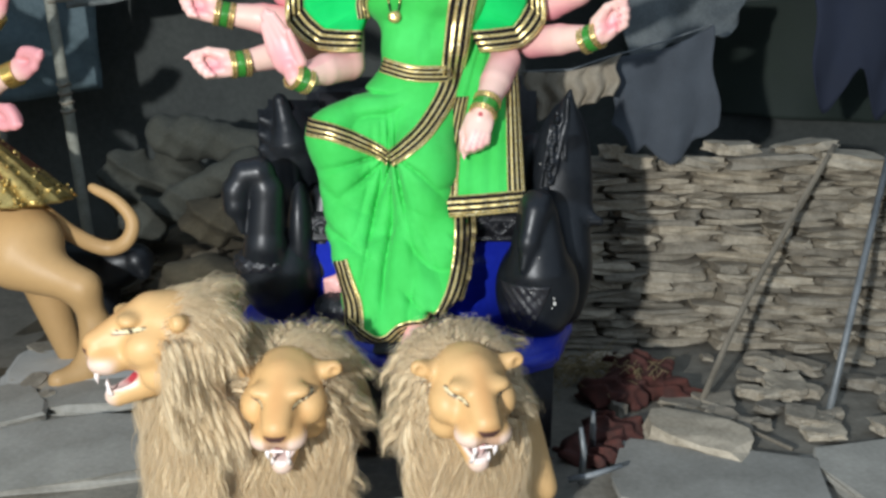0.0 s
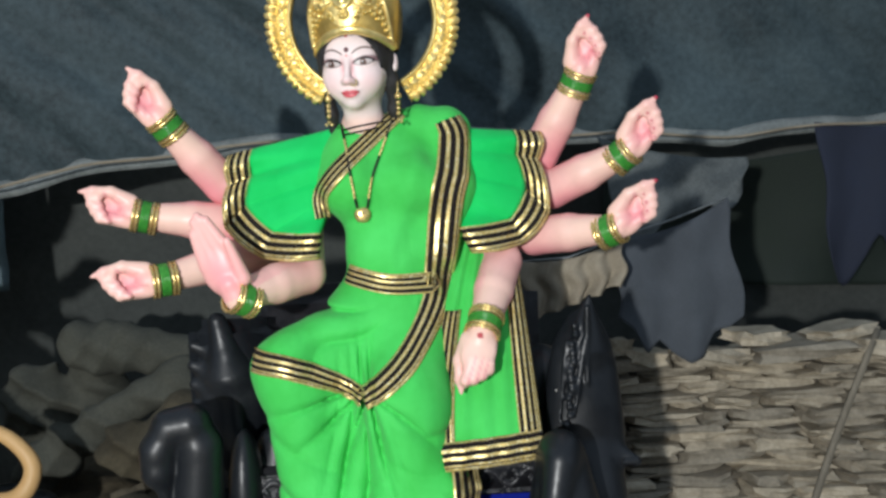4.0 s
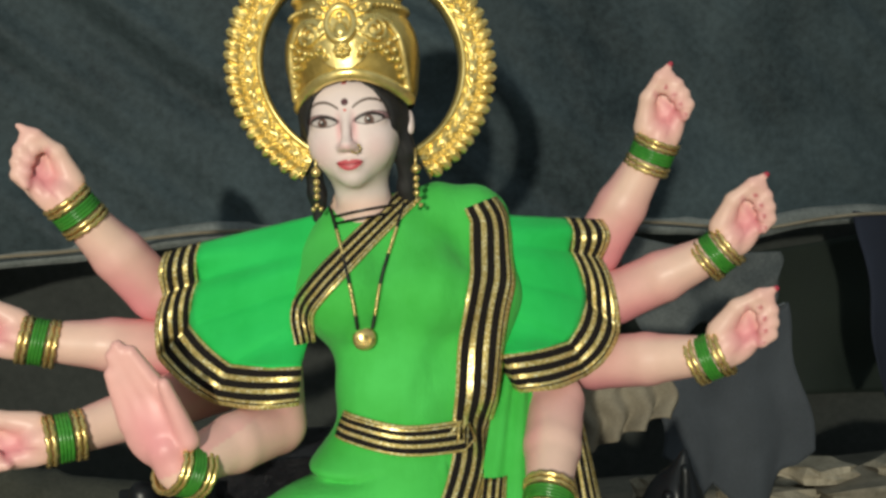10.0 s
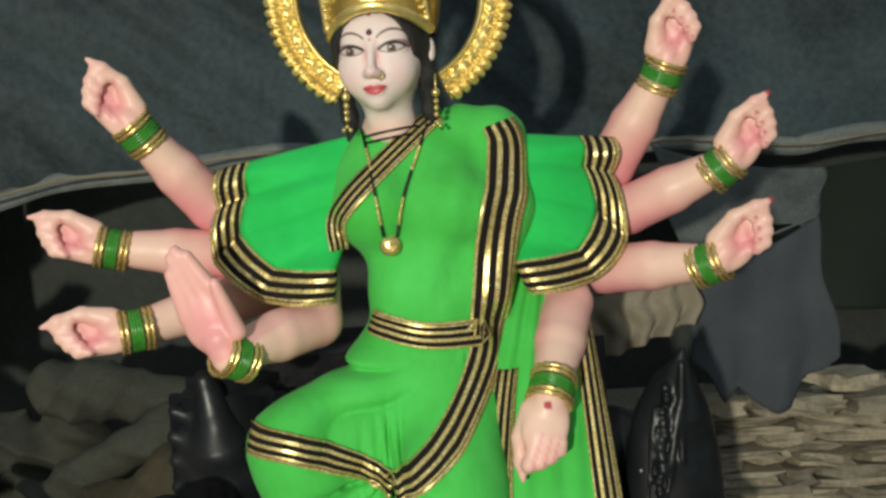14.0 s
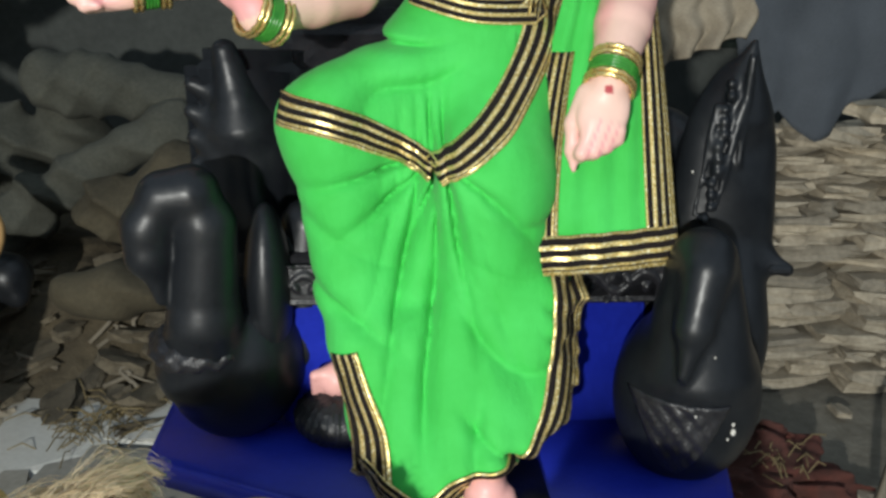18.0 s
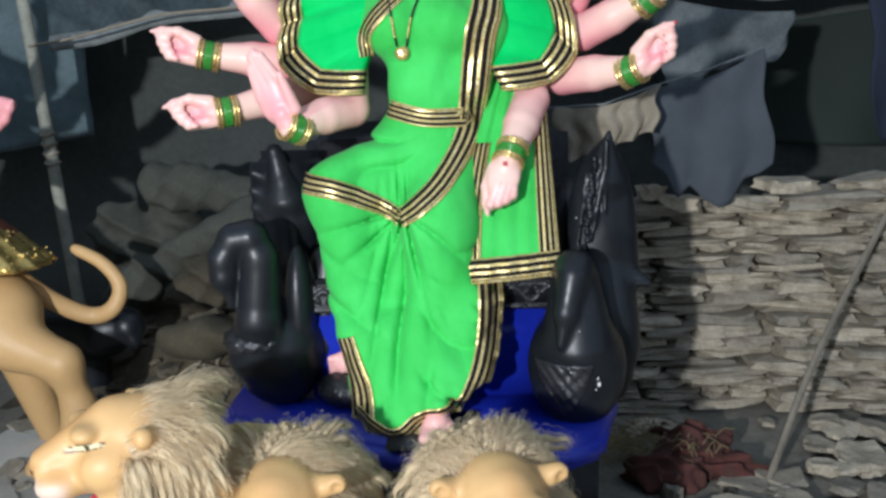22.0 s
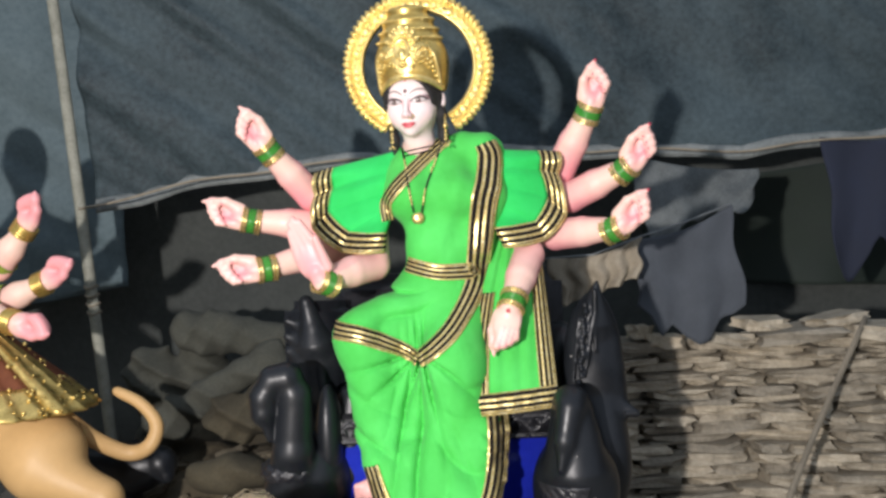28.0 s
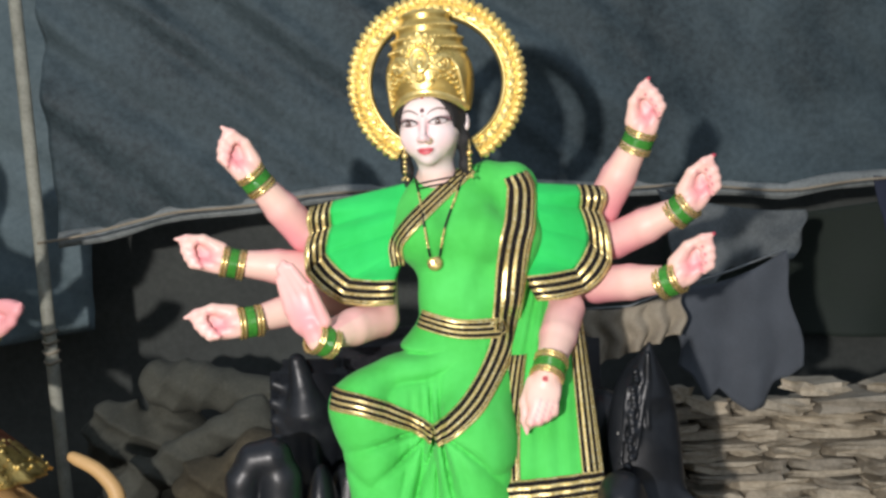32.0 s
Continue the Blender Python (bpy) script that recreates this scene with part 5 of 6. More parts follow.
def rounded_box(x0, x1, y0, y1, z0, z1, r=0.02, seg=3, wobble=0.0):
    bm = bmesh.new()
    bmesh.ops.create_cube(bm, size=1.0)
    for v in bm.verts:
        v.co = Vector(((x0 + x1) / 2 + v.co.x * (x1 - x0), (y0 + y1) / 2 + v.co.y * (y1 - y0), (z0 + z1) / 2 + v.co.z * (z1 - z0)))
    bmesh.ops.bevel(bm, geom=bm.edges[:], offset=r, segments=seg, affect="EDGES")
    if wobble:
        for v in bm.verts:
            v.co += Vector((noise.noise(v.co * 6) * wobble, noise.noise(v.co * 6 + Vector((5, 0, 0))) * wobble, noise.noise(v.co * 6 + Vector((0, 7, 0))) * wobble))
    return bm


def slab_of(points, z0, z1, r):
    """A slab with a given outline and eased edges."""
    bm = bmesh.new()
    lo = [bm.verts.new((x, y, z0)) for x, y in points]
    hi = [bm.verts.new((x, y, z1)) for x, y in points]
    bm.faces.new(lo[::-1])
    bm.faces.new(hi)
    for k in range(len(points)):
        n = (k + 1) % len(points)
        bm.faces.new((lo[k], lo[n], hi[n], hi[k]))
    bmesh.ops.bevel(bm, geom=bm.edges[:], offset=r, segments=3, affect="EDGES")
    return bm


part("base", slab_of([(-0.67, 2.70), (-0.16, 2.43), (0.24, 2.42), (0.335, 2.49), (0.37, 2.64), (0.42, 2.80), (0.45, 3.25), (-0.67, 3.25)], 0.335, 0.402, 0.018), BLUE, throne, "blue painted base slab", True)
part("pedestal", rounded_box(-0.55, 0.34, 2.62, 3.2, 0.0, 0.337, 0.02, 2, 0.01), BLACK_RELIEF, throne, "dark pedestal under the slab", True)
part("seat_front", rounded_box(-0.43, 0.245, 2.785, 3.2, 0.398, 0.655, 0.012, 2, 0.004), BLUE, throne, "blue painted seat front", True)
part("seat_moulding", rounded_box(-0.44, 0.27, 2.755, 3.2, 0.655, 0.745, 0.02, 2, 0.006), BLACK_RELIEF, throne, "black moulded seat edge with raised scrolls", True)
gx, gz = np.meshgrid(np.linspace(-0.42, 0.262, 260), np.linspace(0.664, 0.738, 34))
stem = 0.701 + 0.018 * np.sin(gx * 62)
lobes = np.maximum(np.cos(gx * 190 + 40 * (gz - 0.7) * np.sign(np.cos(gx * 62))), 0) * np.maximum(np.cos((gz - 0.701) * 150 + 1.5 * np.sin(gx * 62)), 0)
rise = np.maximum(0.007 * np.exp(-((gz - stem) / 0.006) ** 2), 0.009 * lobes) + 0.004 * (np.abs(gz - 0.701) > 0.032)
mesh_object("foliage_band", *sheet(np.stack([gx, 2.757 - rise, gz], -1), 0.004), BLACK_RELIEF, throne, "raised foliage band along the seat edge")
part("footrest", rounded_box(-0.20, 0.03, 2.425, 2.66, 0.398, 0.412, 0.006, 2, 0.003), BLACK_RELIEF, throne, "low black footrest", True)
lotus = blob([ell((-0.315, 2.74, 0.455), (0.095, 0.09, 0.055))], 0.006, 0.02, warp=lambda X: 0.007 * np.abs(np.sin(34 * np.arctan2(X[:, 1] - 2.74, X[:, 0] + 0.315) / 2)))
mesh_object("lotus_step", *lotus, BLACK_RELIEF, throne, "black moulded lotus step under the foot")
part("back_panel", rounded_box(-0.46, 0.32, 3.04, 3.16, 0.70, 1.16, 0.05, 3, 0.01), BLACK_RELIEF, throne, "black moulded throne back", True)
part("arm_plate", rounded_box(-0.605, -0.37, 2.93, 3.02, 0.45, 1.085, 0.035, 3, 0.012), BLACK_GLOSS, throne, "black upright plate behind the swan", True)
crest = [ell((-0.500, 2.945, 0.86), (0.090, 0.050, 0.17)), cap((-0.500, 2.94, 0.95), (-0.525, 2.935, 1.085), 0.062, 0.022), cap((-0.475, 2.92, 0.78), (-0.500, 2.915, 1.00), 0.030, 0.016)]
crest += [cap((-0.560, 2.940, z), (-0.588, 2.935, z + 0.012), 0.024, 0.015) for z in (1.015, 0.965, 0.915, 0.865)]
mesh_object("crest", *blob(crest, 0.005, 0.016, warp=lambda X: 0.002 * np.sin(45 * X[:, 2] + 12 * X[:, 0])), BLACK_GLOSS, throne, "scalloped crest on the arm plate")

left_swan = [ell((-0.515, 2.80, 0.545), (0.130, 0.13, 0.150)), cap((-0.555, 2.745, 0.56), (-0.545, 2.70, 0.66), 0.090, 0.062), cap((-0.545, 2.70, 0.66), (-0.530, 2.69, 0.83), 0.060, 0.050), cap((-0.533, 2.69, 0.83), (-0.550, 2.685, 0.885), 0.045, 0.044), cap((-0.550, 2.685, 0.885), (-0.592, 2.68, 0.880), 0.044, 0.040),
             cap((-0.592, 2.68, 0.880), (-0.622, 2.675, 0.83), 0.040, 0.038), cap((-0.622, 2.675, 0.83), (-0.624, 2.672, 0.785), 0.039, 0.037), cap((-0.618, 2.672, 0.785), (-0.606, 2.668, 0.708), 0.028, 0.010)]
left_bird = mesh_object("swan", *blob(left_swan, 0.006, 0.014), BLACK_GLOSS, throne, "glossy black swan with curled neck")
mesh_object("breast_lace", *blob([ell((-0.560, 2.742, 0.600), (0.094, 0.098, 0.046))], 0.006, 0.02, warp=lambda X: 0.004 * np.sin(190 * X[:, 0]) * np.sin(190 * X[:, 2])), BLACK_RELIEF, left_bird, "moulded lace band on the breast")
mesh_object("wing", *blob([ell((-0.445, 2.775, 0.68), (0.042, 0.07, 0.165)), cap((-0.445, 2.765, 0.70), (-0.475, 2.73, 0.50), 0.03, 0.006), cap((-0.40, 2.84, 0.55), (-0.38, 2.86, 0.78), 0.06, 0.05)], 0.006, 0.012), BLACK_GLOSS, throne, "pointed black wing leaf")

right_swan = [ell((0.285, 2.650, 0.535), (0.126, 0.125, 0.165)), cap((0.282, 2.61, 0.60), (0.278, 2.612, 0.76), 0.098, 0.062), ell((0.274, 2.600, 0.800), (0.050, 0.056, 0.046)), cap((0.266, 2.565, 0.785), (0.246, 2.540, 0.700), 0.040, 0.030), cap((0.246, 2.540, 0.700), (0.230, 2.522, 0.622), 0.026, 0.008)]
right_bird = mesh_object("swan", *blob(right_swan, 0.006, 0.016), BLACK_GLOSS, throne, "glossy black swan with chipped paint")
fin = [ell((0.372, 2.80, 0.80), (0.098, 0.060, 0.285)), ell((0.388, 2.78, 0.58), (0.084, 0.09, 0.20)), cap((0.374, 2.79, 1.00), (0.386, 2.765, 1.125), 0.052, 0.005), cap((0.44, 2.78, 0.74), (0.485, 2.75, 0.722), 0.02, 0.012), cap((0.28, 2.92, 0.9), (0.30, 2.94, 0.5), 0.09, 0.1)]
scallops = [ell((0.345 - 0.0024 * k + 0.004 * math.sin(k * 2.1), 2.748 - 0.0016 * k, 1.055 - 0.021 * k), (0.010, 0.013, 0.010 + 0.002 * (k % 2))) for k in range(12)]
scallops += [cap((0.325, 2.748, 1.02), (0.300, 2.738, 0.83), 0.006, 0.005), cap((0.368, 2.742, 1.02), (0.335, 2.732, 0.84), 0.007, 0.005), cap((0.375, 2.742, 1.10), (0.372, 2.742, 0.92), 0.006, 0.004)]
mesh_object("wing", *blob(fin, 0.005, 0.03, warp=lambda X: 0.0015 * np.sin(31 * X[:, 2] + 40 * X[:, 0]), fine=scallops, k2=0.008), BLACK_GLOSS, throne, "tall black wing panel ending in a point")


def front_of(prims, k, x, z):
    """Depth of a rounded form's near face at a place across and up."""
    ys = np.arange(2.30, 2.95, 0.002)
    d = field(prims, np.stack([np.full(len(ys), x), ys, np.full(len(ys), z)], 1), k)
    hit = np.nonzero(d < 0)[0]
    return float(ys[hit[0]]) if len(hit) else 2.60


rows = []
for j in range(26):
    v = j / 25
    z, half = 0.572 - 0.140 * v, 0.066 * (1 - v) ** 0.7 + 0.006
    row = []
    for i in range(30):
        x = 0.240 + half * (2 * i / 29 - 1)
        lace = 0.5 + 0.5 * math.sin(170 * x) * math.sin(150 * z + 1) + 0.4 * math.sin(260 * x + 190 * z)
        row.append((x, front_of(right_swan, 0.016, x, z) - 0.002 - 0.005 * max(lace, 0) * min(1, 6 * (1 - abs(2 * i / 29 - 1)), 8 * v + 0.2), z))
    rows.append(row)
mesh_object("breast_lace", *sheet(np.array(rows), 0.004), BLACK_RELIEF, right_bird, "moulded triangle of lace on the breast")
chips = [(0.325, 0.520, 0.0065), (0.322, 0.536, 0.004), (0.318, 0.506, 0.003), (0.275, 0.66, 0.0025), (0.300, 0.90, 0.003), (0.318, 0.93, 0.003), (0.255, 0.556, 0.003)]
for x, z, r in chips:
    y = front_of(right_swan if z < 0.8 else fin, 0.05, x, z)
    mesh_object("paint_chip", *blob([ell((x, y, z), (r * 0.7, 0.0025, r))], 0.0012, 0.001), WHITE_BITS, right_bird)
part("bracket", rounded_box(0.448, 0.492, 2.735, 2.765, 0.716, 0.734, 0.006, 1), BLACK_GLOSS, throne, "small bracket on the wing")


# ---- lions ----
TAN = np.array((0.55, 0.345, 0.145))
TAN_DARK = np.array((0.40, 0.19, 0.06))
MUZZLE = np.array((0.66, 0.50, 0.42))


def lion_head_bones(c, R, s=1.0):
    """Head axes: x sidewise, y backwards, z up."""
    P = lambda x, y, z: c + R @ (np.array((x, y, z)) * s)  # noqa: E731
    e = lambda p, r: ell(P(*p), np.array(r) * s, R)  # noqa: E731
    k = lambda a, b, ra, rb: cap(P(*a), P(*b), ra * s, rb * s)  # noqa: E731
    bones = [e((0, 0.03, 0.030), (0.088, 0.10, 0.086)), e((0, -0.04, -0.02), (0.068, 0.080, 0.060)), k((0, -0.015, 0.068), (0, -0.128, -0.004), 0.044, 0.035),
             k((0, 0.0, -0.104), (0, -0.092, -0.142), 0.046, 0.028)]
    for sd in (-1, 1):
        bones += [e((sd * 0.031, -0.113, -0.043), (0.037, 0.043, 0.032)), e((sd * 0.046, -0.066, 0.060), (0.028, 0.024, 0.017)), e((sd * 0.068, -0.022, -0.008), (0.038, 0.055, 0.050)),
                  e((sd * 0.058, 0.012, -0.075), (0.042, 0.060, 0.050)), k((sd * 0.084, 0.045, 0.048), (sd * 0.120, 0.030, 0.066), 0.026, 0.021)]
    carve = [k((0, -0.210, -0.096), (0, -0.070, -0.099), 0.033, 0.024), e((-0.122, 0.004, 0.064), (0.015, 0.018, 0.019)), e((0.122, 0.004, 0.064), (0.015, 0.018, 0.019))]
    for sd in (-1, 1):
        carve.append(e((sd * 0.054, -0.102, 0.034), (0.018, 0.012, 0.008)))
    fine = [e((0, -0.148, -0.014), (0.029, 0.013, 0.014))]
    return bones, carve, fine


def lion_paint(V, c, R, s):
    q = ((V - c) @ R) / s
    x, y, z = q.T
    col = np.tile(TAN, (len(V), 1))

    def lay(mask, cc):
        m = np.clip(mask, 0, 1)[:, None]
        col[:] = col * (1 - m) + np.array(cc) * m

    lay(0.55 * np.exp(-((x / 0.022) ** 2 + ((z - 0.055) / 0.06) ** 2)) * (y < 0), TAN_DARK * 1.2)
    lay(0.35 * np.exp(-(((np.abs(x) - 0.055) / 0.02) ** 2 + ((z + 0.005) / 0.02) ** 2)) * (y < 0), TAN_DARK * 1.4)
    lay(0.30 * soft_step(0.02, -0.02, np.abs(np.abs(x) - 0.115) + 0.2 * np.abs(z - 0.06)), TAN_DARK)
    lay(0.85 * soft_step(-0.085, -0.118, y) * soft_step(-0.018, -0.042, z), MUZZLE)
    lay(0.6 * soft_step(-0.132, -0.142, y) * soft_step(0.010, -0.012, z) * soft_step(0.034, 0.022, np.abs(x)), TAN_DARK * 0.8)
    lay(soft_step(-0.142, -0.148, y) * soft_step(0.030, 0.022, np.abs(x) + 0.8 * np.maximum(-0.014 - z, 0)) * soft_step(-0.034, -0.028, z) * soft_step(-0.008, -0.013, z), (0.07, 0.03, 0.025))
    lay(0.9 * soft_step(0.040, 0.033, np.hypot(x, (z + 0.098) * 1.05)) * soft_step(-0.04, -0.06, y), (0.80, 0.66, 0.62))
    lay(soft_step(0.031, 0.025, np.hypot(x * 1.05, (z + 0.098) * 1.15)) * soft_step(-0.03, -0.05, y) * soft_step(-0.155, -0.12, y), (0.34, 0.030, 0.040))
    for sd in (-1, 1):
        ex, ez = sd * x - 0.055, z - 0.036 - 0.35 * (sd * x - 0.055)
        lid = np.minimum(0.0070 * np.sqrt(np.maximum(1 - (ex / 0.021) ** 2, 0)) - ez, ez + 0.0062 * np.sqrt(np.maximum(1 - (ex / 0.021) ** 2, 0)))
        on = (y < -0.03) * (np.abs(ex) < 0.021)
        lay(soft_step(-0.003, -0.001, lid) * on, (0.06, 0.03, 0.015))
        lay(soft_step(0.0, 0.0018, lid) * on, (0.62, 0.55, 0.34))
        lay(soft_step(0.0062, 0.0048, np.hypot(ex, ez)) * soft_step(0.0, 0.0012, lid) * on, (0.03, 0.02, 0.015))
    return col


def strands(guides, radius, per, spread, rng, taper=0.3):
    """Thin fibres bundled round each guide curve (locks x steps x 3)."""
    N, K = guides.shape[:2]
    t = np.linspace(0, 1, K)
    G = np.repeat(guides, per, 0)
    n = N * per
    off = rng.normal(0, 1, (n, 1, 3)) * spread * (0.7 + 0.5 * np.sin(np.pi * t))[None, :, None]
    ph = rng.uniform(0, 6.28, (n, 1, 3))
    P = G + off + 0.30 * spread * np.sin(t[None, :, None] * rng.uniform(4, 9, (n, 1, 1)) + ph)
    T = np.gradient(P, axis=1)
    T /= np.maximum(np.linalg.norm(T, axis=2, keepdims=True), 1e-9)
    A = np.cross(T, rng.normal(0, 1, (n, 1, 3)))
    A /= np.maximum(np.linalg.norm(A, axis=2, keepdims=True), 1e-9)
    r = (radius * (1 - (1 - taper) * t))[None, :, None]
    V = np.stack([P - r * A, P + r * A], 2).reshape(-1, 3)
    base = (np.arange(n) * K * 2)[:, None] + (np.arange(K - 1) * 2)[None, :]
    F = np.stack([base, base + 1, base + 3, base + 2], -1).reshape(-1, 4)
    return V, F.tolist()


def fibre_locks(c, R, s, count, seed, tuft, deep=1.0):
    """Soft tow in wavy locks: swept up and back over the brow, hanging at the cheeks and down the chest."""
    rng = np.random.RandomState(seed)
    K = 11
    guides, sizes = [], []
    core, rad = np.array((0, 0.125 * deep, -0.040)), np.array((0.128, 0.125 * deep, 0.118))
    for i in range(count):
        a = 2 * math.pi * (i * 0.618034 % 1.0)
        back = (i + 0.5) / count
        up, side = math.sin(a), math.cos(a)
        rr = 0.092 + 0.030 * math.sqrt(back)
        p = np.array((rr * side, 0.0 + 0.20 * back * deep, rr * up * (0.82 if up > 0 else 1.0) - 0.012 - 0.12 * back * (up < 0.1)))
        f = np.array(noise.noise_vector(Vector(p * 11 + seed)))
        if up > 0.25:
            d = np.array((side * 0.36, 0.80, 0.08 * up + tuft)) + 0.95 * f
            L = 0.080 + 0.045 * rng.rand()
        else:
            d = np.array((side * 0.55, 0.12 + 0.3 * back, -0.50)) + 0.70 * f
            L = 0.095 + 0.06 * rng.rand()
        ph = 3 * f[0] + rng.uniform(-0.5, 0.5)
        pts = []
        for k in range(K):
            q = (p - core) / rad
            m = np.linalg.norm(q)
            if m < 1.06:
                p = core + rad * q / max(m, 1e-6) * 1.06
            pts.append(p.copy())
            d = d / np.linalg.norm(d)
            sway = np.cross(d, (0.0, 1.0, 0.3))
            d = d + np.array((0, 0.02, -0.13)) + 0.60 * math.sin(ph + 1.25 * k) * sway
            p = p + d / np.linalg.norm(d) * (L / (K - 1))
        guides.append(c + (np.array(pts) * s) @ R.T)
        sizes.append(0.0088 * rng.uniform(0.7, 1.3))
    Rz = np.array(Matrix.Rotation(math.atan2(R[1, 0], R[0, 0]) * 0.6, 3, "Z"))
    for i in range(int(count * 0.62)):
        x = -0.145 + 0.29 * (i * 0.618034 % 1.0)
        z0 = -0.33 + 0.24 * (i + 0.5) / (count * 0.62)
        q = np.array((x, 0.012 + 1.6 * x * x + 0.05 * (z0 + 0.27), z0))
        f = np.array(noise.noise_vector(Vector(q * 9 + seed)))
        tt = np.linspace(0, 1, K)[:, None]
        w = 0.020 * np.sin(2.2 * math.pi * tt * (0.8 + 0.3 * f[0]) + 5 * f[1] + 9 * x) * np.array((1.0, 0.25, 0.0)) * (0.3 + tt)
        C = q + tt * np.array((0.05 * f[0], 0.012 - 0.012 * math.cos(i), -0.15 - 0.05 * rng.rand())) + w - np.array((0, 0.018, 0)) * np.sin(math.pi * tt * 0.8)
        guides.append(c + (C * s) @ Rz.T)
        sizes.append(0.0090 * rng.uniform(0.7, 1.3))
    G = np.array(guides)
    locks = []
    prof = np.array((0.75, 1.0, 1.1, 1.1, 1.05, 0.98, 0.88, 0.75, 0.58, 0.38, 0.12))
    for g, r in zip(G, sizes):
        locks.append(tube(g, list(r * s * prof), 7, flat=0.62))
    body = merge(*locks)[:2]
    hair = strands(G, 0.00050 * s, 44, 0.0092 * s, rng)
    return body, hair


def lion(head, yaw, nod, s, body, legs, label, seed, tuft=0.0, locks=400, deep=1.0):
    c = np.array(head, float)
    R = np.array(Matrix.Rotation(radians(yaw), 3, "Z") @ Matrix.Rotation(radians(nod), 3, "X"))
    bones, carve, fine = lion_head_bones(c, R, s)
    hv, hf = blob(bones, 0.0045, 0.020 * s, carve, fine=fine, k2=0.010)
    face_paint_ = lion_paint(hv, c, R, s)

    def flatten(V):
        q = (np.asarray(V) - c) @ R
        q[:, 2] = -0.12 * s + (q[:, 2] + 0.12 * s) * 0.93
        return c + q @ R.T

    hv = flatten(hv)
    bb = [cap(*b) for b in body] + [cap(*b) for b in legs]
    bv2, bf2 = blob(bb, 0.012, 0.05)
    # mane underlayer
    RZ = np.array(Matrix.Rotation(math.atan2(R[1, 0], R[0, 0]) * 0.6, 3, "Z"))
    P = lambda x, y, z: c + R @ (np.array((x, y, z)) * s)  # noqa: E731
    under = [ell(P(0, 0.13 * deep, -0.03), np.array((0.130, 0.095 * deep, 0.098)) * s, R), ell(P(0, 0.14 * deep, -0.14), np.array((0.135, 0.11 * deep, 0.14)) * s, R), ell(P(0, 0.10 * deep, -0.20), np.array((0.125, 0.085 * deep, 0.10)) * s, R), ell(c + RZ @ np.array((0, 0.12, -0.29)) * s, np.array((0.125, 0.075, 0.10)) * s, RZ)]
    uv_ = blob(under, 0.010, 0.04, warp=lambda X: 0.006 * np.sin(70 * X[:, 0] + 9 * np.sin(25 * X[:, 2])) * np.sin(45 * X[:, 2] + 20 * X[:, 1]) + 0.004 * np.sin(160 * X[:, 0] + 60 * X[:, 2]))
    locks_, fl = fibre_locks(c, R, s, locks, seed, tuft, deep)
    teeth_ = []
    for sx in (-0.024, 0.024):
        teeth_.append(tube([P(sx, -0.134, -0.062), P(sx, -0.137, -0.082), P(sx * 0.95, -0.134, -0.100)], [0.0075 * s, 0.0058 * s, 0.001], 7))
        teeth_.append(tube([P(sx * 0.8, -0.104, -0.134), P(sx * 0.8, -0.112, -0.118), P(sx * 0.8, -0.112, -0.103)], [0.0070 * s, 0.0052 * s, 0.001], 7))
    for k in range(6):
        teeth_.append(beads_on([P(-0.0125 + 0.005 * k, -0.144, -0.066)], 0.0046 * s, 6))
        teeth_.append(beads_on([P(-0.0110 + 0.0044 * k, -0.112, -0.124)], 0.0038 * s, 6))
    tv, tf = merge(*teeth_)[:2]
    tv = flatten(tv)
    allv, allf, fk_, vk_ = merge((hv, hf), (bv2, bf2), (tv, tf), uv_, locks_, fl)
    pt = np.vstack([face_paint_, np.tile(TAN, (len(bv2), 1)), np.tile((0.78, 0.70, 0.66), (len(tv), 1)), np.full((len(uv_[0]) + len(locks_[0]) + len(fl[0]), 3), 0.4)])
    ob = mesh_object("lion_statue", allv, allf, None, mats=[FUR_PAINT, FIBRE, STRAND], idx=np.array((0, 0, 0, 1, 1, 2))[fk_], paint=pt)
    return tagged(ob, label, "lion statue", "lion statues before the throne")


lion((-0.690, 2.085, 0.570), -66, -2, 1.04, [((-0.50, 2.28, 0.40), (-0.44, 2.44, 0.36), 0.13, 0.10)], [((-0.58, 2.20, 0.36), (-0.615, 2.14, 0.05), 0.058, 0.046), ((-0.48, 2.22, 0.34), (-0.50, 2.16, 0.05), 0.055, 0.044), ((-0.625, 2.12, 0.04), (-0.65, 2.07, 0.038), 0.045, 0.038)],
     "tan plaster lion statue with tow mane turned sideways", 11, 0.06, deep=0.62)
lion((-0.381, 2.050, 0.430), 0, 11, 0.98, [((-0.36, 2.26, 0.30), (-0.30, 2.38, 0.28), 0.12, 0.10)], [((-0.46, 2.18, 0.28), (-0.47, 2.12, 0.05), 0.055, 0.045), ((-0.30, 2.18, 0.28), (-0.28, 2.10, 0.05), 0.055, 0.045)],
     "tan plaster lion statue with open jaws and tow mane", 12, -0.16)
lion((0.062, 1.955, 0.476), 15, 9, 0.96, [((0.07, 2.16, 0.30), (0.12, 2.30, 0.28), 0.12, 0.10)], [((-0.02, 2.10, 0.28), (-0.03, 2.05, 0.05), 0.055, 0.045), ((0.15, 2.12, 0.28), (0.19, 2.06, 0.05), 0.055, 0.045), ((0.18, 2.22, 0.34), (0.25, 2.14, 0.14), 0.06, 0.045)],
     "tan plaster lion statue with bared fangs and tow mane", 13, -0.12)


# ---- the second statue on its lion, at the side ----
pieces, paints = [], []
second_wrists = []
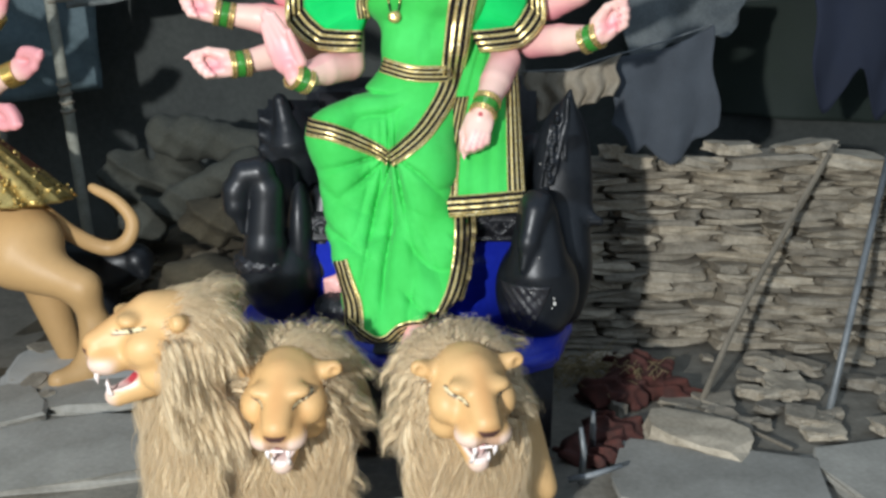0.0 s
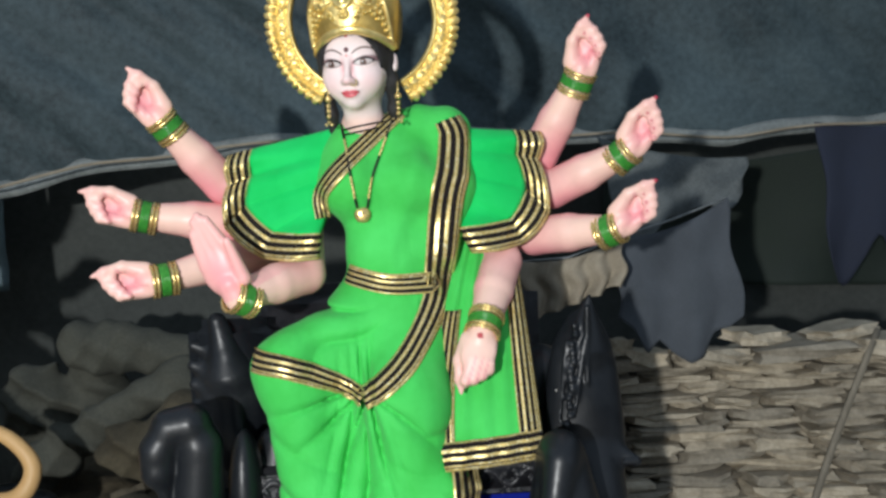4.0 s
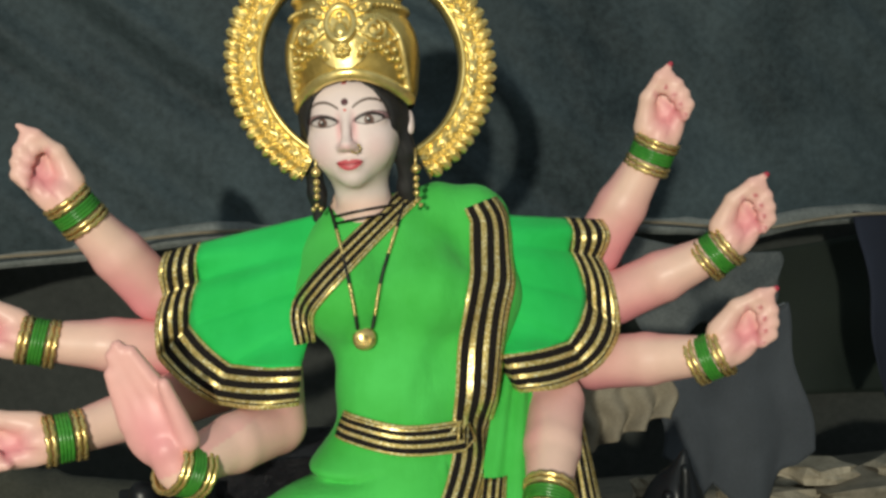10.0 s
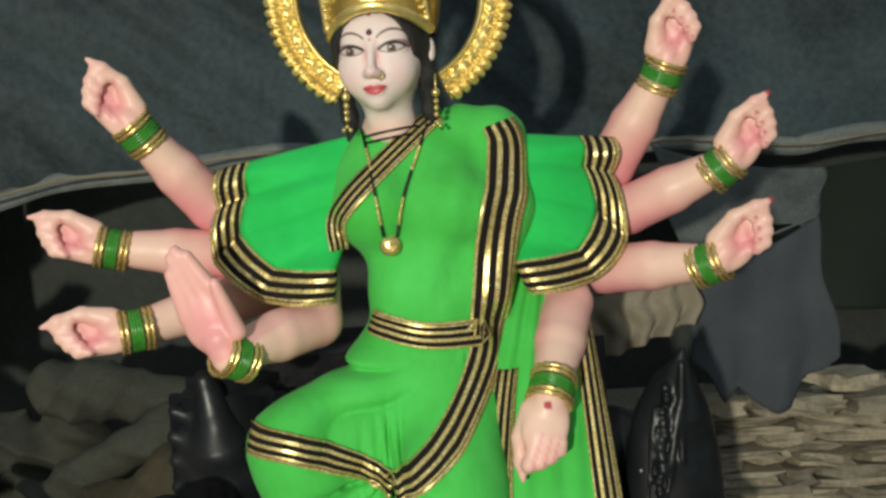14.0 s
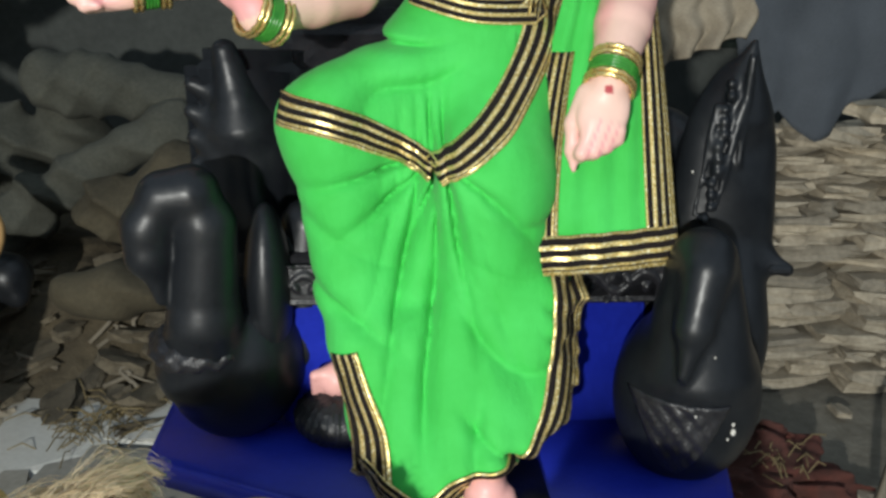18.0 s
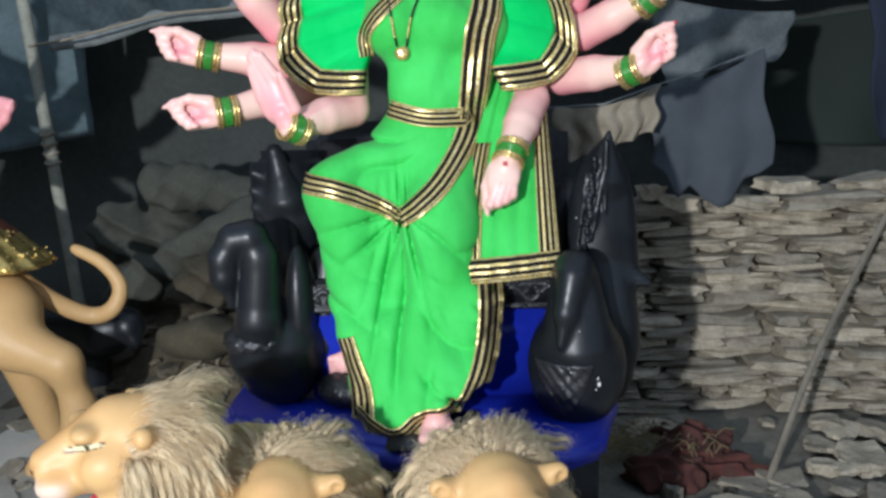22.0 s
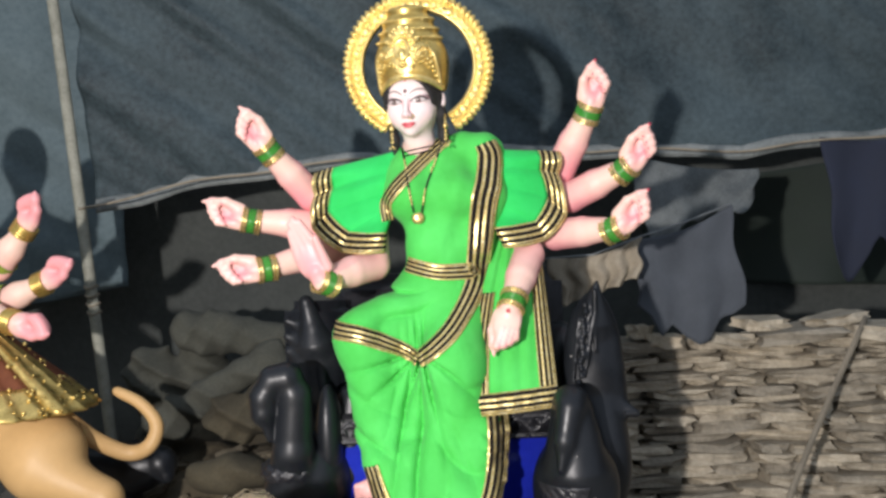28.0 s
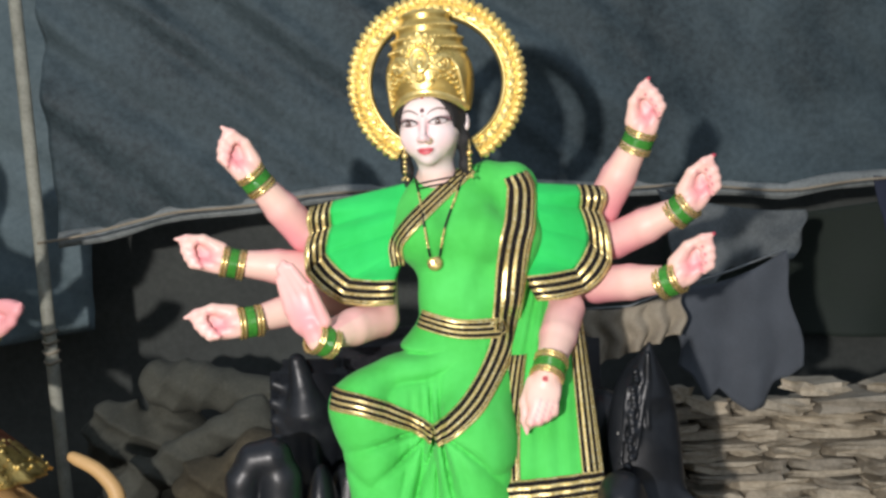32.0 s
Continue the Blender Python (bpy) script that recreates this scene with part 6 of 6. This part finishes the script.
SEC = [((-2.02, 3.45, 1.42), (-1.845, 3.44, 1.35), (-1.803, 3.40, 1.545), (0.05, -0.2, 1)), ((-2.0, 3.45, 1.26), (-1.78, 3.44, 1.225), (-1.645, 3.40, 1.374), (0.45, -0.2, 1)),
       ((-2.0, 3.45, 1.15), (-1.79, 3.44, 1.085), (-1.590, 3.41, 1.163), (0.85, -0.1, 0.65)), ((-2.0, 3.35, 1.12), (-1.83, 3.35, 1.075), (-1.650, 3.28, 1.028), (1, -0.1, -0.25))]
for sh, el, wr, hu in SEC:
    sh, el, wr = (np.array(p) for p in (sh, el, wr))
    u, v, n = frame_of(hu, (-0.2, -1, 0.05))
    V, Fc = blob(arm_bones(sh, el, wr, 0.055, 0.05, 0.032) + fist_bones(wr, u, v, n, 1.05, 1), 0.0065, 0.018)
    pink = soft_step(-0.01, 0.06, (V - wr) @ u)
    pink = np.maximum(pink * 0.85, 0.4 * (1 - soft_step(0.03, 0.15, np.linalg.norm(V - el, axis=1))))[:, None]
    pieces.append((V, Fc))
    paints.append(SKIN * (1 - pink) + PINK * pink)
    second_wrists.append((wr, unit(wr - el)))
V, Fc = blob([ell((-2.08, 3.45, 1.25), (0.16, 0.11, 0.25)), ell((-2.06, 3.44, 0.95), (0.19, 0.14, 0.18)), ell((-2.08, 3.42, 1.70), (0.10, 0.11, 0.13)), cap((-2.08, 3.44, 1.6), (-2.08, 3.45, 1.4), 0.06)], 0.015, 0.05)
pieces.append((V, Fc))
paints.append(np.where((V[:, 2:3] > 1.5), SKIN_PALE, np.array((0.05, 0.42, 0.06))))
v_, f_, _, _ = merge(*pieces)
tagged(mesh_object("goddess_statue", v_, f_, PLASTER, paint=np.vstack(paints)), "second painted goddess statue riding a tan lion", "statue")
for wr, ax in second_wrists:
    cuff = tagged(empty("gold_cuff"), "wide yellow gold cuff on the statue's wrist", "bangles", "cuffs of the second statue")
    for off in (-0.03, -0.018, -0.006, 0.006):
        s1 = unit(np.cross(ax, (0.3, 0.2, 1)))
        s2 = np.cross(ax, s1)
        mesh_object("gold_bangle", *tube([wr + ax * off + 0.042 * (math.cos(a) * s1 + math.sin(a) * s2) for a in np.linspace(0, 2 * math.pi, 28, endpoint=False)], 0.007, 6, closed=True), GOLD, cuff)
for sh, el, wr, hu in SEC:
    sh, el = np.array(sh), np.array(el)
    c0, c1 = el * 0.6 + sh * 0.4, el * 0.75 + np.array(wr) * 0.25
    tagged(mesh_object("sleeve_band", *tube([c0, el * 0.9 + sh * 0.1, c1], [0.075, 0.066, 0.060], 14, False), cloth_mat("yellow_green_sleeve", (0.10, 0.26, 0.02), (0.42, 0.36, 0.05))), "yellow-green sleeve with gold edging", "sleeve", "sleeves of the second statue")
# pleated skirt with sequins over the lion's back
rows = []
for j in range(24):
    v = j / 23
    row = []
    for i in range(50):
        u = i / 49
        a = radians(-170 + 190 * u)
        rad = 0.16 + 0.36 * v + 0.016 * math.sin(30 * a) * (0.3 + v)
        row.append((-1.98 + rad * 1.05 * math.cos(a), 3.40 + rad * 0.75 * math.sin(a), 1.02 - 0.31 * v - 0.02 * v * math.cos(a)))
    rows.append(row)
SG = np.array(rows)
skirt = tagged(empty("pleated_skirt"), "maroon pleated skirt with wide gold sequin border", "skirt")
mesh_object("pleats", *sheet(SG[:19], 0.006), MAROON, skirt)
mesh_object("sequin_border", *sheet(SG[16:] + np.array((0, -0.006, 0)), 0.006), SEQUIN, skirt, "gold sequin border")
mesh_object("sequin_strip", *sheet(SG[3:, 37:45] + np.array((0.004, -0.009, 0.003)), 0.006), SEQUIN, skirt, "gold sequin strip down the side pleat")
rng = np.random.RandomState(4)
seq = []
for _ in range(420):
    j, i = rng.randint(4, 24), rng.randint(0, 50)
    if j < 16 and rng.rand() < 0.55:
        continue
    seq.append(beads_on([SG[j, i] + rng.normal(0, 0.006, 3) + np.array((0, -0.008, 0.004))], rng.uniform(0.004, 0.010), 5))
tagged(mesh_object("sequin_scatter", *merge(*seq)[:2], SEQUIN, skirt, "loose gold sequins"), kind="stuff")

lion2 = [ell((-1.95, 3.42, 0.60), (0.40, 0.15, 0.17)), ell((-1.63, 3.38, 0.53), (0.17, 0.15, 0.155)), cap((-1.60, 3.33, 0.47), (-1.365, 3.30, 0.37), 0.120, 0.062), cap((-1.365, 3.30, 0.37), (-1.335, 3.33, 0.20), 0.058, 0.050), cap((-1.335, 3.33, 0.20), (-1.37, 3.28, 0.05), 0.050, 0.043), cap((-1.36, 3.28, 0.04), (-1.44, 3.20, 0.035), 0.05, 0.04),
         cap((-1.60, 3.46, 0.42), (-1.52, 3.50, 0.05), 0.09, 0.05), cap((-2.3, 3.4, 0.5), (-2.35, 3.35, 0.04), 0.09, 0.05)]
tail = curve_pts([(-1.56, 3.44, 0.640), (-1.480, 3.53, 0.530), (-1.370, 3.58, 0.462), (-1.285, 3.58, 0.490), (-1.262, 3.60, 0.570), (-1.324, 3.61, 0.652), (-1.420, 3.62, 0.704)], 30)
tl = [cap(a, b, 0.034 - 0.0005 * k, 0.034 - 0.0005 * k) for k, (a, b) in enumerate(zip(tail[:-1], tail[1:]))]
V, Fc = blob(lion2, 0.014, 0.05)
V3, F3 = blob(tl, 0.009, 0.01)
v_, f_, k_, kv = merge((V, Fc), (V3, F3))
# top-lit shading put into the paint: tan darkens towards the feet
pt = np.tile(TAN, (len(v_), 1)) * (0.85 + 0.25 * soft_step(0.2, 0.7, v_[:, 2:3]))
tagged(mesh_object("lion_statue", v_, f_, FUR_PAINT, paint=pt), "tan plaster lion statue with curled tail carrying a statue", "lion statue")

# ---- rubble mound, dusty sacks and a dark moulded piece in the gap ----
def mound_height(x, y):
    h = 0.40 * soft_step(3.45, 4.35, y) * soft_step(-1.85, -1.35, x) * soft_step(0.35, -0.35, x)
    return float(h * (0.85 + 0.35 * noise.noise((x * 2.6, y * 2.6, 5.0))) + 0.030 * noise.noise((x * 8, y * 8, 2.0)) * min(1, h * 8) + 0.012 * noise.noise((x * 23, y * 23, 4.0)) * min(1, h * 8) - 0.012)


mx, my = np.linspace(-1.95, 0.45, 130), np.linspace(3.35, 5.2, 90)
tagged(mesh_object("rubble_mound", [(x, y, mound_height(x, y)) for y in my for x in mx], [(j * 130 + i, j * 130 + i + 1, (j + 1) * 130 + i + 1, (j + 1) * 130 + i) for j in range(89) for i in range(129)], RUBBLE), "mound of brown earth and plaster rubble", "rubble")
for k, (bones, material, label) in enumerate((
        ([cap((-1.30, 4.28, 0.86), (-0.78, 4.22, 0.80), 0.11, 0.10), cap((-0.78, 4.22, 0.80), (-0.45, 4.25, 0.74), 0.10, 0.07)], GREY_SACK, "grey dusty rolled sacking across the top of the heap"),
        ([cap((-1.42, 4.10, 0.47), (-0.90, 4.14, 0.74), 0.085, 0.095), cap((-1.46, 4.12, 0.40), (-1.30, 4.14, 0.50), 0.10, 0.08)], GREY_SACK, "grey dusty sacking roll leaning on the heap"),
        ([ell((-1.50, 4.32, 0.62), (0.17, 0.14, 0.20)), ell((-1.30, 4.36, 0.66), (0.15, 0.12, 0.16))], GREY_SACK, "grey slumped sack on the heap"),
        ([ell((-1.02, 4.06, 0.50), (0.20, 0.14, 0.13)), ell((-0.84, 4.04, 0.56), (0.16, 0.12, 0.15))], SACK, "brown dusty sack slumped against the heap"),
        ([ell((-0.62, 4.10, 0.46), (0.24, 0.16, 0.26)), ell((-0.40, 4.12, 0.40), (0.22, 0.16, 0.24))], SACK, "brown dusty sack behind the throne"),
        ([ell((-1.05, 3.86, 0.28), (0.21, 0.13, 0.10))], SACK, "flattened brown sack on the rubble"))):
    ph = k * 1.7
    V, Fc = blob(bones, 0.010, 0.05, warp=lambda X, ph=ph: 0.030 * np.abs(np.sin(8 * X[:, 0] + 11 * X[:, 2] + ph + 1.7 * np.sin(9 * X[:, 2] + 4 * X[:, 0]))) - 0.012 + 0.016 * np.abs(np.sin(21 * X[:, 2] - 14 * X[:, 0] + 2.2 * np.sin(8 * X[:, 0] + ph))) + 0.005 * np.sin(52 * X[:, 2] + 33 * X[:, 0] + ph), pad=0.04)
    tagged(mesh_object("sack", V, Fc, material), label, "sack", "heap of sacks")
V, Fc = blob([cap((-1.66, 3.80, 0.36), (-1.40, 3.76, 0.36), 0.075, 0.105), cap((-1.40, 3.76, 0.36), (-1.30, 3.73, 0.38), 0.100, 0.070), cap((-1.30, 3.73, 0.38), (-1.265, 3.70, 0.33), 0.050, 0.030), cap((-1.50, 3.80, 0.28), (-1.48, 3.80, 0.10), 0.09, 0.07)], 0.007, 0.03)
tagged(mesh_object("moulded_piece", V, Fc, BLACK_GLOSS), "dark glossy moulded plaster piece lying in the rubble", "plaster piece")
random.seed(31)
for k in range(64):
    x, y = random.uniform(-1.45, -0.62), random.uniform(3.52, 4.12)
    sz = random.uniform(0.035, 0.15)
    ob = part("loose_stone", rock(sz * 1.3, sz, sz * random.uniform(0.18, 0.5), 0.13), RUBBLE_STONE, None)
    ob.matrix_basis = pose(x, y, mound_height(x, y) + 0.012, random.uniform(-28, 10), random.uniform(-20, 20), random.uniform(0, 180))
    tagged(ob, "brown broken stone in the rubble", "stone", "rubble stones")
rng = np.random.RandomState(17)
for k in range(9):
    x, y = rng.uniform(-1.25, -0.75), rng.uniform(3.62, 4.0)
    a, L = rng.uniform(-0.4, 3.4), rng.uniform(0.12, 0.30)
    P = [np.array((x + t * L * math.cos(a) + 0.03 * math.sin(7 * t + k), y + t * L * 0.5 * math.sin(a), 0)) for t in np.linspace(0, 1, 9)]
    P = [np.array((p_[0], p_[1], mound_height(p_[0], p_[1]) + 0.012 + 0.045 * math.sin(math.pi * t))) for p_, t in zip(P, np.linspace(0, 1, 9))]
    tagged(mesh_object("root", *tube(P, list(np.linspace(0.008, 0.003, 9)), 6), WOOD), "bent dry root sticking out of the rubble", "root", "dry roots")

# ---- stack of flagstones ----
stack = tagged(empty("stone_stack"), "dry stack of split grey-brown flagstones", "stone stack")
random.seed(5)
stones = 0
z = 0.0
course = 0
while z < 0.79:
    h = random.uniform(0.024, 0.046)
    x = 0.46 + random.uniform(-0.08, 0.04) + 0.10 * (z > 0.6)
    while x < 2.45:
        w = random.choice((random.uniform(0.10, 0.2), random.uniform(0.16, 0.34), random.uniform(0.2, 0.42)))
        front = 3.70 - 0.14 * max(0, min(1, (x - 0.9) / 0.9)) + random.uniform(-0.035, 0.035)
        dpt = random.uniform(0.16, 0.30)
        bm = rock(w * 0.985, dpt, h * random.uniform(0.86, 1.02), 0.10)
        ob = part("stone", bm, STONE, stack)
        ob.matrix_basis = pose(x + w / 2, front + dpt / 2, z + h / 2, random.uniform(-2, 2), random.uniform(-2.2, 2.2), random.uniform(-5, 5))
        stones += 1
        x += w
    z += h * 0.97
    course += 1
for x, y, zz, w, d, h, rz in ((1.02, 3.72, 0.80, 0.24, 0.2, 0.05, 12), (1.32, 3.68, 0.815, 0.34, 0.24, 0.045, -8), (1.62, 3.64, 0.82, 0.30, 0.24, 0.05, 5), (1.20, 3.74, 0.855, 0.20, 0.16, 0.04, 25), (1.95, 3.6, 0.82, 0.34, 0.24, 0.05, -10), (0.80, 3.72, 0.80, 0.16, 0.14, 0.05, -20), (0.70, 3.74, 0.84, 0.09, 0.09, 0.05, 30), (1.48, 3.7, 0.865, 0.22, 0.2, 0.035, 16)):
    ob = part("stone", rock(w, d, h, 0.12), STONE, stack)
    ob.matrix_basis = pose(x, y, zz, random.uniform(-5, 5), random.uniform(-6, 6), rz)

# timber and rod leaning on the stack
tagged(mesh_object("wooden_batten", *tube(curve_pts([(0.915, 3.02, 0.01), (1.10, 3.22, 0.28), (1.32, 3.42, 0.56), (1.545, 3.56, 0.88)], 12), [0.020, 0.021, 0.020, 0.021, 0.022, 0.020, 0.021, 0.020, 0.021, 0.020, 0.021, 0.019], 4, flat=0.6), WOOD), "weathered wooden batten leaning on the stone stack", "batten")
tagged(mesh_object("steel_rod", *tube([(1.335, 2.93, 0.01), (1.50, 3.17, 0.36), (1.735, 3.50, 0.86)], 0.013, 8), STEEL), "dull steel pipe leaning on the stone stack", "pipe")
tagged(mesh_object("thin_stick", *tube([(0.86, 2.98, 0.03), (0.967, 2.808, 0.032), (1.093, 2.622, 0.022)], 0.007, 6), WOOD), "thin pale stick lying on the floor", "stick")
for P in ([(0.475, 2.66, 0.0), (0.462, 2.60, 0.10), (0.455, 2.57, 0.17)], [(0.405, 2.44, 0.0), (0.41, 2.44, 0.10), (0.40, 2.45, 0.17)], [(0.36, 2.40, 0.03), (0.43, 2.40, 0.045), (0.52, 2.43, 0.06)]):
    tagged(mesh_object("iron_peg", *tube(P, [0.010, 0.010, 0.007], 6), STEEL), "short dark iron peg on the floor", "peg", "iron pegs")

# ---- floor slabs ----
floor_slabs = tagged(empty("slab_paving"), "rough grey stone slabs laid on the earth", "paving", kind="structure")
random.seed(9)
for x, y, w, d, rz in ((-1.20, 2.62, 0.62, 0.50, 18), (-0.86, 3.20, 0.5, 0.36, -8), (-1.62, 2.95, 0.44, 0.4, 30), (-1.28, 3.12, 0.40, 0.30, 8), (-1.75, 2.45, 0.5, 0.42, -12), (-1.0, 2.02, 0.55, 0.45, 5), (-1.6, 1.9, 0.5, 0.5, 20), (0.80, 2.42, 0.62, 0.46, -14), (1.42, 2.46, 0.56, 0.48, 9), (0.70, 1.9, 0.55, 0.42, 6), (1.30, 1.9, 0.6, 0.5, -6), (0.1, 1.45, 0.6, 0.42, 4), (-0.6, 1.42, 0.6, 0.46, -7), (1.95, 2.6, 0.5, 0.5, 15), (-0.2, 2.0, 0.7, 0.6, 2)):
    ob = part("slab", rock(w, d, 0.035, 0.05), SLAB, floor_slabs)
    ob.matrix_basis = pose(x, y, 0.012, random.uniform(-1.5, 1.5), random.uniform(-1.5, 1.5), rz)
for x, y, w, d, rz in ((-1.36, 3.52, 0.78, 0.62, 12), (-0.92, 3.62, 0.42, 0.40, -9)):
    ob = part("slab", rock(w, d, 0.035, 0.05), SLAB_PALE, floor_slabs, "pale concrete slab")
    ob.matrix_basis = pose(x, y, 0.016, 0.5, -0.6, rz)
random.seed(21)
for k in range(74):
    x, y = (random.uniform(0.55, 1.7), random.uniform(2.75, 3.55)) if k < 50 else (random.uniform(-1.9, -0.75), random.uniform(2.7, 3.7))
    s = random.uniform(0.05, 0.17)
    ob = part("loose_stone", rock(s, s * random.uniform(0.5, 0.9), random.uniform(0.015, 0.045), 0.12), STONE, None)
    ob.matrix_basis = pose(x, y, 0.015, random.uniform(-8, 8), random.uniform(-8, 8), random.uniform(0, 180))
    tagged(ob, "loose split stone lying on the floor", "stone", "loose stones")
ob = part("flat_stone", rock(0.34, 0.22, 0.055, 0.10), STONE, None)
ob.matrix_basis = pose(0.815, 2.70, 0.035, 3, 3, -34)
tagged(ob, "pale flat stone lying before the stack", "stone")

# red-brown rags between throne and stack
for k, (x, y, w, hgt) in enumerate(((0.62, 3.10, 0.13, 0.050), (0.74, 3.22, 0.14, 0.075), (0.55, 2.76, 0.12, 0.035), (0.84, 3.12, 0.10, 0.040), (0.46, 2.62, 0.10, 0.025))):
    V, Fc = blob([ell((x, y, hgt * 0.6), (w, w * 0.8, hgt))], 0.008, 0.02, warp=lambda X, k=k: 0.030 * np.abs(np.sin(21 * X[:, 0] + 15 * X[:, 1] + k + 1.6 * np.sin(24 * X[:, 1] + 30 * X[:, 2]))) - 0.016 + 0.014 * np.sin(47 * X[:, 0] - 30 * X[:, 1] + 2 * np.sin(40 * X[:, 2])) + 0.006 * np.sin(90 * X[:, 1] + 60 * X[:, 0]))
    tagged(mesh_object("rag", V, Fc, RED_CLOTH), "crumpled red-brown rag on the floor", "rag", "heap of rags")

# straw tufts on the floor
rng = np.random.RandomState(8)
for cx, cy, cz, wide, count, long in ((-1.0, 3.50, 0.03, 0.07, 90, 0.12), (0.54, 3.30, 0.02, 0.09, 150, 0.16), (0.72, 3.16, 0.09, 0.05, 24, 0.08)):
    st = []
    for _ in range(count):
        a, L = rng.uniform(0, 6.28), rng.uniform(0.3, 1.0) * long
        p = np.array((cx + rng.normal(0, wide), cy + rng.normal(0, wide), cz))
        q = p + np.array((L * math.cos(a), L * math.sin(a), rng.uniform(0, 0.5) * L))
        st.append(tube([p, (p + q) / 2 + np.array((0, 0, 0.02)), q], 0.0018, 4, False))
    tagged(mesh_object("straw_tuft", *merge(*st)[:2], STRAW), "tuft of dry straw on the floor", "straw", kind="stuff")
